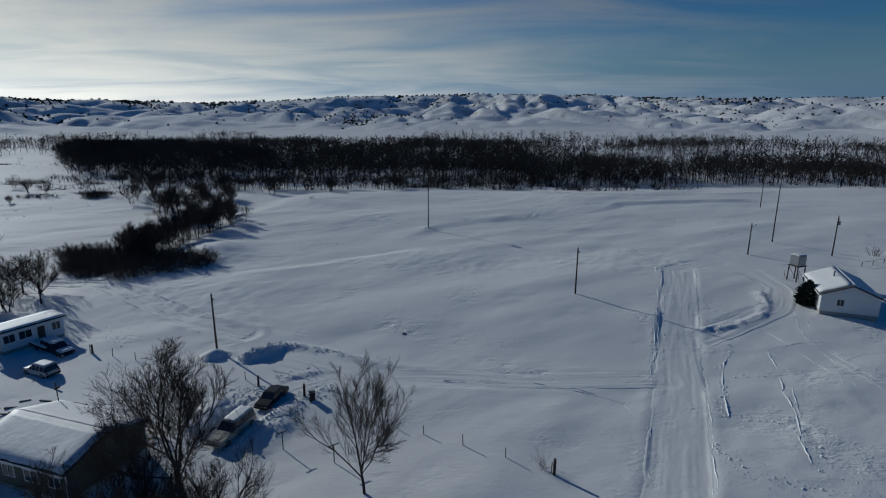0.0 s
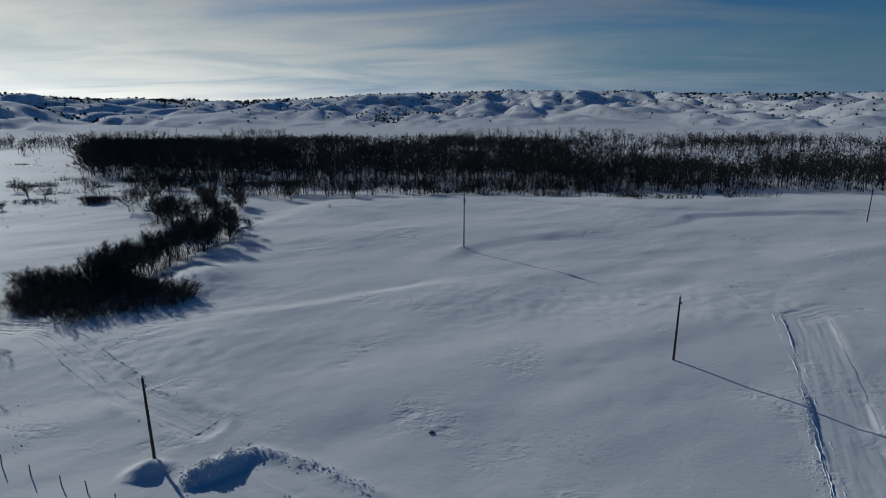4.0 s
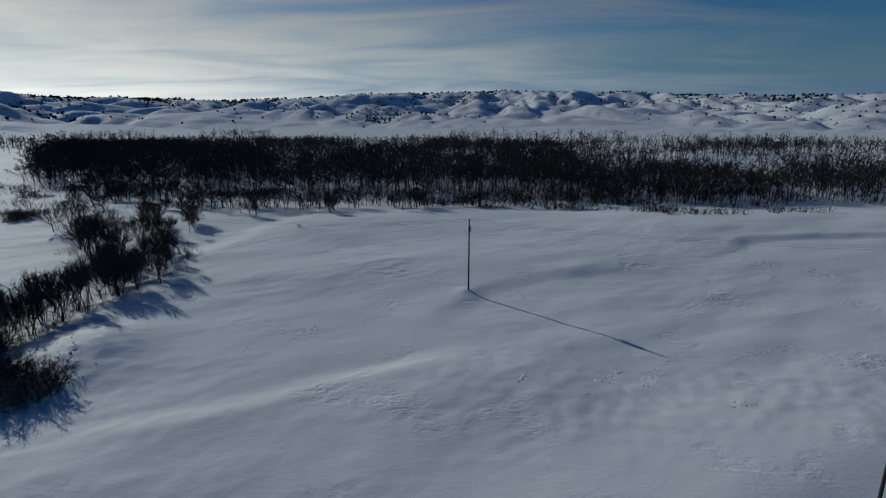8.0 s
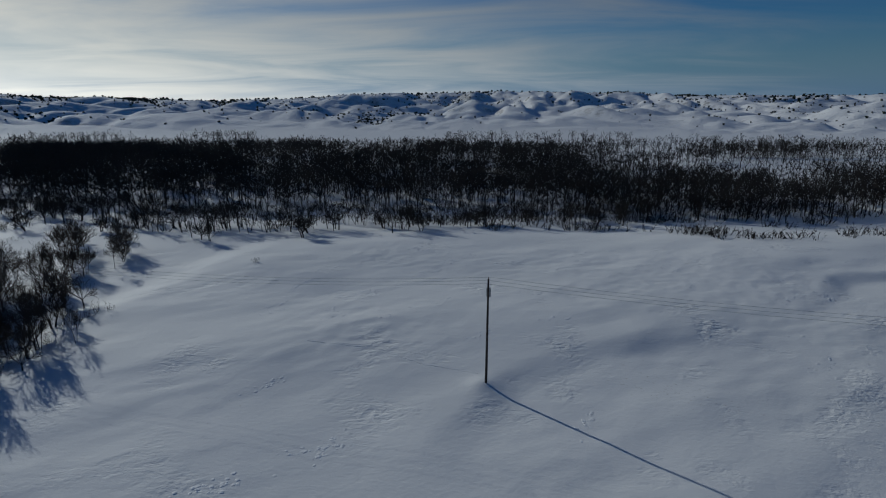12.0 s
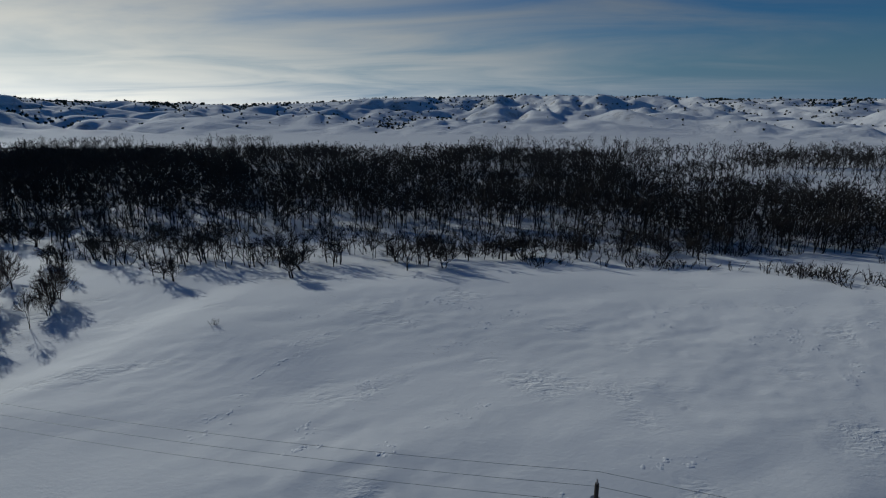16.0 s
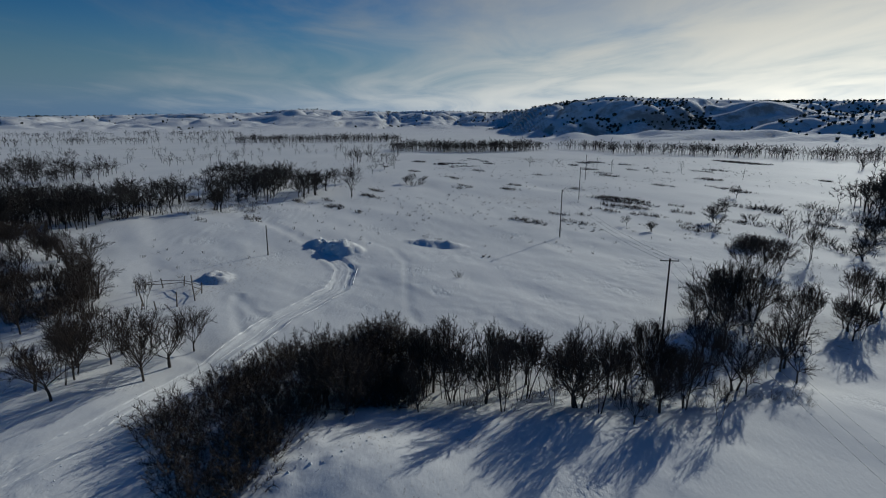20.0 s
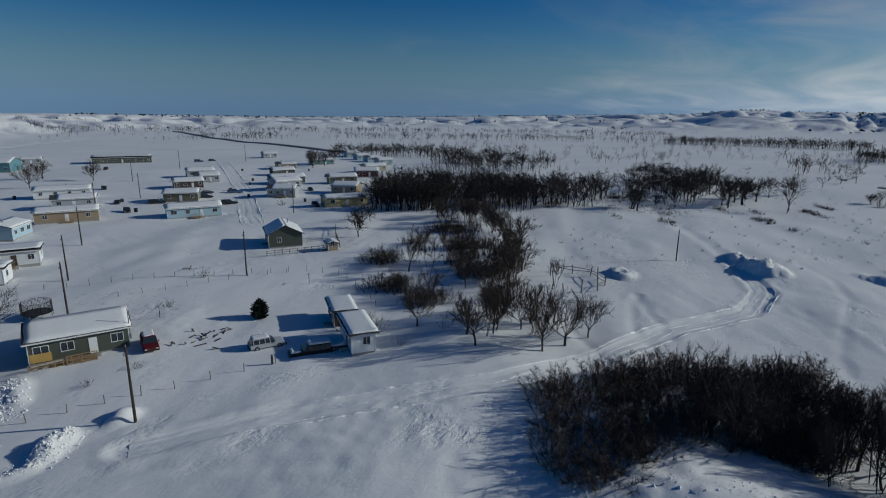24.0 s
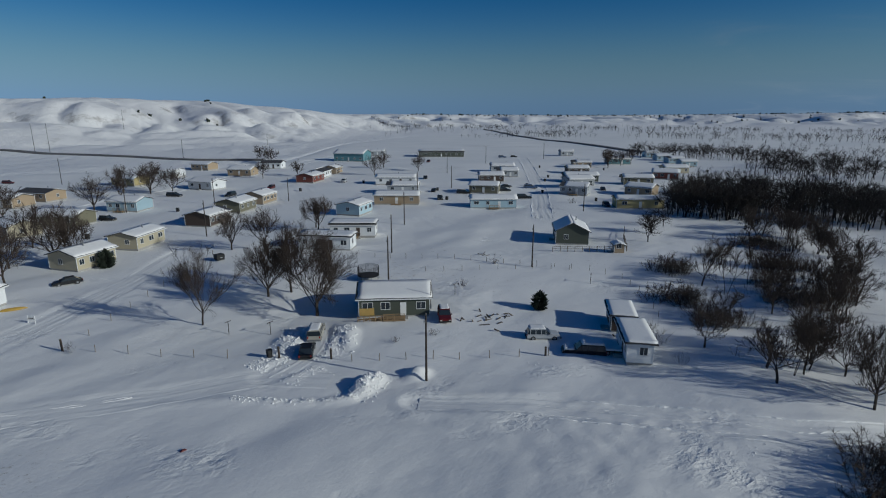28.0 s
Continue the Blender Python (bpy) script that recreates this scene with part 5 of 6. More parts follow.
for n, (hx, hy, turn, ln, dp, paint) in enumerate(VILLAGE):
    house(hx, hy, turn, ln, dp, paint, f"small {WORDS[paint]} house with snow on its roof", seed=n + 3, pitch=0.24 + 0.02 * (n % 4), windows=2 + n % 2, porch=n % 3 == 0, bare_end=1.8 * (n % 5 == 1))
house(-92, -231, 145, 20, 14, "teal", "large teal metal hall with a low gable roof", seed=77, eave=4.5, windows=4, chimney=False, name="hall")
house(-160, -246, 158, 32, 12, "green", "long low dark green school building", seed=78, eave=3.2, pitch=0.12, windows=8, chimney=False, name="school")
# the house by the drive, the white house and the trailers
green_house = house(-34.5, 43.9, 162.0, 10.6, 8.0, "green", "dark green ranch house with snowy roof beside a drive", seed=80, bare_end=0.15, porch=True, chimney=False)
house(64.6, 84.4, 68, 11.0, 7.6, "white", "white farmhouse with patchy snow on its gable roof", seed=81, snow=1.0, pitch=0.42, windows=2, bare_end=0.7)
house(-88.6, 13.4, 60, 10.0, 7.6, "green", "dark grey-green gabled house with a fenced yard", seed=82, pitch=0.5, windows=2, eave=2.9)
house(-32.5, -1.0, 150, 12.0, 4.6, "white", "white single-wide trailer house on blocks", seed=83, pitch=0.10, windows=3, chimney=False, name="mobile_home")
house(-41.0, -11.0, 158, 11.0, 5.0, "white", "white trailer house with an open porch", seed=84, pitch=0.14, windows=3, porch=True, chimney=False, name="mobile_home")
house(27.5, 21.5, 62, 9.0, 7.0, "white", "white outbuilding beside the ploughed road", seed=85, windows=1, chimney=False)
house(-57.9, 71.1, 59.0, 7.6, 3.1, "white", "old white trailer house with a snowy flat roof", seed=86, eave=2.5, pitch=0.07, windows=3, chimney=False, name="mobile_home", lift=0.5)
house(-62.9, 62.4, 57.0, 6.0, 3.1, "brown", "broken dark rear half of an old trailer house", seed=87, eave=2.2, pitch=0.05, windows=1, chimney=False, name="mobile_home", lift=0.4)

# the green house: plywood patch, ramp with railings, service mast
PLY = material("raw_plywood", (0.50, 0.33, 0.10), 0.85, grain=0.3, spread=0.15, big=1.0)
part("plywood_panel", block(-5.2, -4.06, 0.45, -3.0, -4.012, 1.55, 0.01), PLY, green_house, "bare yellow plywood panel")
ramp = new("ramp")
ramp.parent = green_house
for n in range(5):
    x0 = -5.3 + n * 0.95
    part("deck_board", block(x0, -5.9, 0.02 + 0.06 * n, x0 + 0.93, -4.4, 0.10 + 0.06 * n), DECK, ramp)
for n in range(7):
    x0 = -5.3 + n * 0.85
    part("post", block(x0 - 0.05, -5.92, -0.5, x0 + 0.05, -5.82, 0.95 + 0.05 * n), DECK, ramp)
for dz in (0.45, 0.9):
    part("rail", tube((-5.3, -5.88, dz), (-0.2, -5.88, dz + 0.3), 0.05, 0.05, 4), DECK, ramp)
part("service_mast", tube((5.45, -3.9, 1.2), (5.45, -3.9, 5.4), 0.05, 0.05, 8), POLE_WOOD, green_house, "dark service mast")
part("meter_box", block(5.32, -4.05, 1.3, 5.55, -3.75, 1.9, 0.02), STEEL, green_house)
PAINTS = {"dark_red": (0.10, 0.012, 0.012), "silver": (0.42, 0.43, 0.44), "black": (0.012, 0.013, 0.015), "white_tan": (0.40, 0.38, 0.33), "blue": (0.05, 0.09, 0.18), "green": (0.05, 0.10, 0.07)}
CAR_PAINT = {k: material(k + "_car_paint", c, 0.3, 0.0, grain=0.6, spread=0.08, big=1.5) for k, c in PAINTS.items()}
LENS = material("lamp_lens", (0.55, 0.5, 0.45), 0.2)
RED_LENS = material("tail_lens", (0.30, 0.02, 0.02), 0.25)


def extruded(profile, half, shrink=0.0, soft=0.06):
    """A side outline (x, z) drawn across the car's width; shrink leans the sides in towards the top."""
    bm = bmesh.new()
    zs = [p[1] for p in profile]
    lo, hi = min(zs), max(zs)
    rows = []
    for s in (-1, 1):
        rows.append([bm.verts.new((x, s * (half - shrink * (z - lo) / (hi - lo)), z)) for x, z in profile])
    n = len(profile)
    bm.faces.new(rows[0][::-1])
    bm.faces.new(rows[1])
    for a in range(n):
        b = (a + 1) % n
        bm.faces.new((rows[0][a], rows[0][b], rows[1][b], rows[1][a]))
    bmesh.ops.recalc_face_normals(bm, faces=bm.faces[:])
    if soft:
        bmesh.ops.bevel(bm, geom=bm.edges[:], offset=soft, segments=2, affect="EDGES")
    for f in bm.faces:
        f.smooth = False
    return bm


def vehicle(x, y, turn, paint, label, kind="suv", snow=0.1, group="parked vehicles", sink=0.12):
    """A parked car; its nose points along +x."""
    ob = thing("car", x, y, G(x, y) - sink, turn, label, "car", group)
    if kind == "suv":
        ln, half, hood, roof, cab = 4.6, 0.90, 0.95, 1.66, (-2.2, -1.95, 0.30, 1.05)
    elif kind == "pickup":
        ln, half, hood, roof, cab = 5.5, 0.95, 1.02, 1.78, (-2.65, -2.55, 0.45, 1.15)
    else:
        ln, half, hood, roof, cab = 4.5, 0.86, 0.85, 1.40, (-1.9, -1.2, 0.45, 1.15)
    h = ln / 2
    part("body", extruded([(-h, 0.32), (-h, hood), (cab[3], hood + 0.03), (h - 0.25, hood - 0.12), (h, hood - 0.3), (h, 0.32)], half), CAR_PAINT[paint], ob)
    glass = part("cabin", extruded([(cab[0], hood - 0.02), (cab[1], roof - 0.10), (cab[2], roof - 0.10), (cab[3], hood - 0.02)], half - 0.03, 0.14, 0.03), GLASS, ob, "dark glass cabin")
    part("roof_panel", extruded([(cab[1] - 0.03, roof - 0.12), (cab[1] + 0.1, roof), (cab[2] - 0.15, roof), (cab[2] + 0.04, roof - 0.12)], half - 0.14, 0.06, 0.02), CAR_PAINT[paint], glass)
    span = cab[2] - cab[1]
    for u in (0.05, 0.38, 0.70, 0.98):
        px = cab[1] + span * u
        for s in (-1, 1):
            part("pillar", tube((px, s * (half - 0.02), hood), (px - 0.02, s * (half - 0.145), roof - 0.1), 0.045, 0.04, 5), CAR_PAINT[paint], glass)
    for s in (-1, 1):
        for wx in (-h + 0.85, h - 0.85):
            wheel = part("wheel", tube((wx, s * (half - 0.20), 0.34), (wx, s * (half + 0.02), 0.34), 0.34, 0.34, 16), BLACK, ob)
            part("rim", tube((wx, s * (half + 0.005), 0.34), (wx, s * (half + 0.035), 0.34), 0.20, 0.18, 12), STEEL, wheel)
        part("headlight", block(h - 0.03, s * (half - 0.25) - 0.16, hood - 0.42, h + 0.025, s * (half - 0.25) + 0.16, hood - 0.26, 0.01), LENS, ob)
        part("tail_light", block(-h - 0.025, s * (half - 0.16) - 0.09, hood - 0.30, -h + 0.03, s * (half - 0.16) + 0.09, hood - 0.02, 0.01), RED_LENS, ob)
        part("mirror", block(cab[3] - 0.25, s * (half + 0.09) - 0.09, hood + 0.02, cab[3] - 0.12, s * (half + 0.09) + 0.09, hood + 0.18, 0.02), CAR_PAINT[paint], ob)
    for e, name in ((h, "front_bumper"), (-h, "rear_bumper")):
        part(name, block(e - 0.08, -half + 0.03, 0.33, e + 0.08, half - 0.03, 0.55, 0.03), BLACK if kind != "pickup" else STEEL, ob)
    if snow:
        top = snow_slab(cab[1] + 0.05, cab[2] - 0.1, -half + 0.2, half - 0.2, roof + 0.01, roof + 0.01, snow, 5)
        part("snow_cover", top, ROOF_SNOW, ob, "snow lying on the roof")
        if snow > 0.12:
            part("snow_cover", snow_slab(cab[3] + 0.05, h - 0.25, -half + 0.12, half - 0.12, hood - 0.04, hood - 0.04, snow, 6), ROOF_SNOW, ob, "snow lying on the bonnet")
    return ob


vehicle(-21.4, 49.3, -107, "white_tan", "white pickup with a topper in the ploughed drive", "pickup", 0.06)
vehicle(-19.2, 55.4, -105, "black", "black sedan parked nose-in in the drive", "sedan", 0)
vehicle(-39.9, 51.2, 72, "dark_red", "dark red car beside the green house", "suv", 0.05)
vehicle(-50.0, 62.2, 158, "silver", "silver station wagon in drifted snow", "suv", 0.08)
vehicle(-52.2, 68.4, -30, "black", "dark pickup half buried by a snowdrift", "pickup", 0.25, sink=0.55)
for n, (cx, cy, turn, paint, kind) in enumerate(((16, 10, 20, "black", "sedan"), (72.9, -164.5, 150, "dark_red", "suv"), (-127.5, -22, 65, "black", "suv"), (-120.3, -76.9, 158, "black", "sedan"),
                                                  (-129.6, -73.1, 160, "blue", "pickup"), (-83.4, -58.4, 70, "black", "suv"), (-113, -50, 158, "black", "pickup"), (-145, -57, 66, "silver", "suv"),
                                                  (-152, -55, 60, "black", "sedan"), (35, -70, 62, "blue", "suv"), (-2, -50, 60, "silver", "sedan"), (5, -100, 150, "black", "pickup"),
                                                  (-30, -110, 60, "dark_red", "suv"), (-100, -118, 70, "black", "suv"), (-170, -100, 60, "green", "pickup"), (-192, -90, 150, "black", "suv"))):
    vehicle(cx, cy, turn, paint, f"{paint.replace('_', ' ')} {'car' if kind != 'pickup' else 'pickup'} parked in the snowy village", kind, 0.08 if n % 2 else 0.0)


# ---- fences, corral and yard things ----
def fence(points, gap, high, label, mat=None, rails=2, thick=0.05, group="fences", rail_r=0.012):
    x0, y0 = points[0]
    ob = thing("fence", x0, y0, 0, 0, label, "fence", group)
    rng = random.Random(int(abs(x0 * 10)))
    tops = []
    for (ax, ay), (bx, by) in zip(points, points[1:]):
        ln = math.hypot(bx - ax, by - ay)
        for k in range(max(1, int(ln / gap))):
            u = k / max(1, int(ln / gap))
            px, py = ax + (bx - ax) * u, ay + (by - ay) * u
            z = G(px, py)
            hh = high * rng.uniform(0.85, 1.1)
            part("post", tube((px - x0, py - y0, z - 0.4), (px - x0 + rng.uniform(-0.08, 0.08), py - y0 + rng.uniform(-0.08, 0.08), z + hh), thick, thick * 0.9, 6), mat or OLD_WOOD, ob)
            tops.append((px - x0, py - y0, z))
    if rail_r > 0.03:
        for k in range(rails):
            dz = high * (0.9 - 0.4 * k)
            for a, b in zip(tops, tops[1:]):
                part("rail", tube((a[0], a[1], a[2] + dz), (b[0], b[1], b[2] + dz + rng.uniform(-0.1, 0.1)), rail_r, rail_r, 4), OLD_WOOD, ob)
    return ob


fence([(9.8, 42.9), (-13.6, 55.2)], 4.1, 1.15, "wire fence on thin posts along the yard", rails=3)
fence([(-23.9, 60.2), (-36.5, 64.5), (-51.0, 68.8)], 3.3, 1.15, "wire fence on thin posts beyond the drive", rails=3)
fence([(-40.0, 12.0), (-57.4, 23.0), (-76.2, 37.6), (-78.5, 44.3), (-75.0, 55.0), (-69.0, 65.0)], 3.2, 1.1, "wire fence round the back lot", rails=2)
fence([(-46.0, 27.0), (-66.5, 32.5), (-76.0, 37.4)], 3.5, 1.0, "sagging wire fence across the back lot", rails=2)
fence([(9.8, 42.9), (4.0, 28.0), (-4.0, 8.0), (-10.0, -8.0)], 4.5, 1.1, "wire fence along the ploughed road", rails=2)
fence([(86.0, 108.0), (96.0, 112.0), (112.0, 110.0)], 3.2, 1.0, "broken wooden fence behind the farmhouse", rails=1, thick=0.09, rail_r=0.04)
fence([(66.5, 97.8), (63.5, 101.5)], 1.8, 1.3, "short pale post fence by the tank", rails=1, thick=0.06)
for a, b in (((-78.0, 22.0), (-93.0, 28.5)), ((-93.0, 28.5), (-101.0, 18.0)), ((-101.0, 18.0), (-108.0, 10.0))):
    fence([a, b], 1.6, 1.3, "rough plank fence round the gabled house", rails=2, thick=0.08, rail_r=0.05)

corral = thing("corral", -103, 82, 0, 0, "broken corral of leaning grey wooden posts", "corral")
rng = random.Random(8)
ring_posts = [(-97, 80), (-99, 79.6), (-101.5, 78.2), (-104.5, 76.0), (-108.5, 75.5), (-109.2, 78.5), (-109.5, 82), (-107, 84.5), (-104.7, 86.8), (-101, 87), (-98.5, 85), (-96.8, 82.5)]
ends = []
for px, py in ring_posts:
    z = G(px, py)
    lean = (rng.uniform(-0.35, 0.35), rng.uniform(-0.35, 0.35))
    hh = rng.uniform(1.5, 2.6)
    part("post", tube((px + 103, py - 82, z - 0.4), (px + 103 + lean[0], py - 82 + lean[1], z + hh), 0.11, 0.09, 7), OLD_WOOD, corral)
    ends.append(Vector((px + 103, py - 82, z)))
for k in (4, 5, 6, 7, 8):
    for zz in (0.7, 1.25):
        part("rail", tube(ends[k] + Vector((0, 0, zz + rng.uniform(-0.2, 0.2))), ends[k + 1] + Vector((0, 0, zz + rng.uniform(-0.2, 0.2))), 0.06, 0.05, 6), OLD_WOOD, corral)

for px, py, hh in ((-15.7, 56.0, 1.5), (-21.7, 58.4, 1.4), (-47.0, 67.6, 1.2), (10.0, 42.6, 1.6)):
    ob = thing("gate_post", px, py, G(px, py), 0, "thick dark wooden gate post in a mound of snow", "post", "gate posts")
    part("post", tube((0, 0, -0.4), (0.03, 0.02, hh), 0.14, 0.13, 8), POLE_WOOD, ob)
    part("cap", tube((0.03, 0.02, hh), (0.03, 0.02, hh + 0.03), 0.15, 0.13, 8), OLD_WOOD, ob)
bin_ = thing("trash_bin", -14.6, 55.2, G(-14.6, 55.2), 20, "black wheeled trash bin tipped beside the gate post", "bin")
part("bin_body", extruded([(-0.25, 0.0), (-0.32, 0.95), (0.32, 0.95), (0.25, 0.0)], 0.30, 0.0, 0.03), BLACK, bin_)
part("lid", block(-0.36, -0.33, 0.95, 0.36, 0.33, 1.02, 0.02), BLACK, bin_)
for s in (-0.24, 0.24):
    part("wheel", tube((-0.30, s - 0.03, 0.1), (-0.30, s + 0.03, 0.1), 0.1, 0.1, 10), BLACK, bin_)
for px, py in ((-10.1, 44.5), (-15.5, 46.7), (-71.4, 44.3), (-45.7, 41.8)):
    ob = thing("clothesline_post", px, py, G(px, py), 35, "steel T-shaped clothesline post in the yard", "post", "clothesline posts")
    part("upright", tube((0, 0, -0.4), (0, 0, 1.9), 0.05, 0.05, 8), POLE_WOOD, ob)
    part("crossbar", tube((-0.5, 0, 1.86), (0.5, 0, 1.86), 0.045, 0.045, 6), POLE_WOOD, ob)
    for s in (-0.45, 0.45):
        part("hook", tube((s, 0, 1.86), (s, 0, 2.0), 0.02, 0.02, 5), STEEL, ob)

NET = material("net_mesh", (0.03, 0.03, 0.035), 0.9, grain=0.05, spread=0.3)
tramp = thing("trampoline", -34.6, 27.4, G(-34.6, 27.4), 0, "round trampoline with a dark safety net", "trampoline")
bm = bmesh.new()
bmesh.ops.create_cone(bm, cap_ends=True, segments=24, radius1=2.0, radius2=2.0, depth=0.06)
bmesh.ops.translate(bm, verts=bm.verts[:], vec=(0, 0, 0.85))
part("jumping_mat", bm, BLACK, tramp)
for k in range(8):
    t0, t1 = k * math.tau / 8, (k + 1) * math.tau / 8
    p, q = (2 * math.cos(t0), 2 * math.sin(t0)), (2 * math.cos(t1), 2 * math.sin(t1))
    part("leg", tube((*p, -0.2), (*p, 0.85), 0.04, 0.04, 6), STEEL, tramp)
    part("net_pole", tube((*p, 0.85), (*p, 2.5), 0.03, 0.03, 6), BLACK, tramp)
    part("rail", tube((*p, 2.5), (*q, 2.5), 0.025, 0.025, 5), BLACK, tramp)
    bm = bmesh.new()
    for n in range(9):
        u = n / 8
        tube((p[0] + (q[0] - p[0]) * u, p[1] + (q[1] - p[1]) * u, 0.9), (p[0] + (q[0] - p[0]) * u, p[1] + (q[1] - p[1]) * u, 2.48), 0.022, 0.022, 3, bm)
    for n in range(1, 8):
        tube((*p, 0.9 + n * 0.2), (*q, 0.9 + n * 0.2), 0.018, 0.018, 3, bm)
    part("net", bm, NET, tramp)

tank = thing("tank_stand", 65.4, 97.0, G(65.4, 97.0), 20, "boxy water tank on tall dark legs", "water tank")
part("tank", block(-0.95, -0.95, 3.0, 0.95, 0.95, 4.9, 0.12), STEEL, tank)
part("platform", block(-1.1, -1.1, 2.85, 1.1, 1.1, 2.98), POLE_WOOD, tank)
for sx in (-0.9, 0.9):
    for sy in (-0.9, 0.9):
        part("leg", tube((sx * 1.05, sy * 1.05, -0.4), (sx, sy, 2.86), 0.11, 0.10, 8), POLE_WOOD, tank)
    part("brace", tube((sx, -0.9, 0.4), (sx, 0.9, 2.6), 0.04, 0.04, 5), POLE_WOOD, tank)
part("snow_cover", snow_slab(-0.9, 0.9, -0.9, 0.9, 4.9, 4.9, 0.12, 3), ROOF_SNOW, tank, "snow on the tank's top")


def evergreen(seed, high, wide, n):
    rng = random.Random(seed)
    w = Wood()
    for _ in range(n):
        z = high * (rng.random() ** 1.3)
        out = wide * (0.8 + 0.2 * min(1.0, z)) * (1 - (z / high) ** 4.0) * rng.uniform(0.5, 1.0)
        t = rng.uniform(0, math.tau)
        p = Vector((math.cos(t) * out * 0.55, math.sin(t) * out * 0.55, z * 0.9))
        w.spike(p, p + Vector((math.cos(t) * out * 0.6, math.sin(t) * out * 0.6, rng.uniform(0.15, 0.5))), 0.16)
    w.spike((0, 0, high * 0.6), (0, 0, high), 0.3)
    return w


CEDAR = [wood_mesh("cedar", evergreen(700 + k, 4.0, 1.9, 700), NEEDLE) for k in range(2)]
STUMP = raw_mesh("cedar_trunk", *(lambda w: (w.limb((0, 0, -0.3), (0, 0, 1.2), 0.14, 0.1, 6), w.arrays())[1])(Wood()), BARK)
for n, (px, py, s) in enumerate(((59.6, 84.6, 1.1), (-55.9, 52.0, 0.8), (11.5, -0.6, 1.0))):
    ob = thing("cedar_tree", px, py, G(px, py), 40 * n, "dark bushy evergreen cedar standing in snow", "tree", "cedars")
    ob.scale = (s, s, s)
    linked("trunk", STUMP, None, ob)
    linked("foliage", CEDAR[n % 2], None, ob)

# yard and village trees
tree(-22.8, 41.0, YARD, 0, 1.3, "wide bare yard tree beside the green house", "yard trees")
tree(-6.6, 40.0, YOUNG, 0, 1.3, "slender bare young tree in the snowy yard", "yard trees")
tree(-20.5, 29.9, YARD, 1, 1.2, "wide bare yard tree behind the green house", "yard trees")
tree(-16.6, 31.0, YARD, 2, 0.95, "leaning bare yard tree behind the green house", "yard trees")
for n, (px, py, s) in enumerate(((17.8, -4.0, 0.9), (26.4, 5.7, 0.85), (22, -8, 0.9), (29, -6, 0.8), (-33, -16.7, 0.8), (-81, -138, 0.9), (-40, -220, 0.9), (14, -113, 1.0), (6, -108, 0.9), (22, -100, 0.8),
                                  (-108, -150, 0.8), (-216, -132, 0.9), (-222, -140, 0.9), (-228, -136, 0.8), (-95, -170, 0.8), (48, -70, 0.9), (-30, -150, 0.7), (33, -14, 0.8), (26, -75, 1.0), (15, -124, 1.0), (24, -121, 0.9), (29.8, -25, 0.9), (23, -22.3, 0.9), (-33.5, -22.9, 0.75), (-18.7, -2.5, 0.85), (-12, -6, 0.8), (-46, -151, 0.7), (-36, -227, 0.9), (-238, -139, 0.9))):
    tree(px, py, VILLAGE_TREE, n, s * 1.3, "bare brown tree between village houses", "village trees")
SHRUBS = [wood_mesh("shrub", grow_shrub(720 + k, 2.0, 1.8, 26, 5, 0.018), TWIG) for k in range(3)]
for n, (px, py, s) in enumerate(((-48.7, 38.0, 0.8), (-62.8, 69.4, 1.5), (-60.5, 76.5, 0.8), (9.0, 43.6, 0.8), (95.7, 117.0, 1.4), (-30.5, 57.0, 0.5), (-110.8, 132.5, 0.8), (-143, 131, 0.7), (-148, 128, 0.8), (-262, 127, 2.0), (-268, 131, 1.8),
                                  (-122, -33, 1.2), (-61, 27, 0.9), (-45.2, 186.4, 0.6), (-36.0, 56.5, 0.6), (-64.5, 66.0, 1.1))):
    ob = thing("bare_shrub", px, py, G(px, py), 50 * n, "bare twiggy shrub standing in the snow", "shrub", "shrubs")
    ob.scale = (s, s, s)
    linked("twig_clump", SHRUBS[n % 3], None, ob)

# heaps of junk and boards in the snow
rng = random.Random(17)
for cx, cy, n, spread in ((-47.6, 53.4, 16, 2.6), (-43.0, 53.5, 5, 1.8), (-127.0, 140.0, 5, 1.2), (-140.5, 106.0, 5, 2.5), (-60.5, 66.0, 8, 1.4), (-62, 20, 6, 1.6), (-161, 172, 6, 3.5), (-155, 176, 6, 3.5)):
    z = G(cx, cy)
    ob = thing("scrap_heap", cx, cy, z, 0, "heap of dark boards and scrap poking out of snow", "scrap heap", "scrap heaps")
    for _ in range(n):
        px, py = rng.gauss(0, spread * 0.6), rng.gauss(0, spread * 0.6)
        zz = G(cx + px, cy + py) - z
        a = rng.uniform(0, 6.28)
        ln = rng.uniform(0.5, 1.6)
        q = Vector((math.cos(a) * ln, math.sin(a) * ln, rng.uniform(-0.1, 0.7)))
        p = Vector((px, py, zz))
        part("board", tube(p - q * 0.4, p + q * 0.6, rng.uniform(0.06, 0.16), rng.uniform(0.05, 0.14), 4), rng.choice((OLD_WOOD, POLE_WOOD, BLACK)), ob)

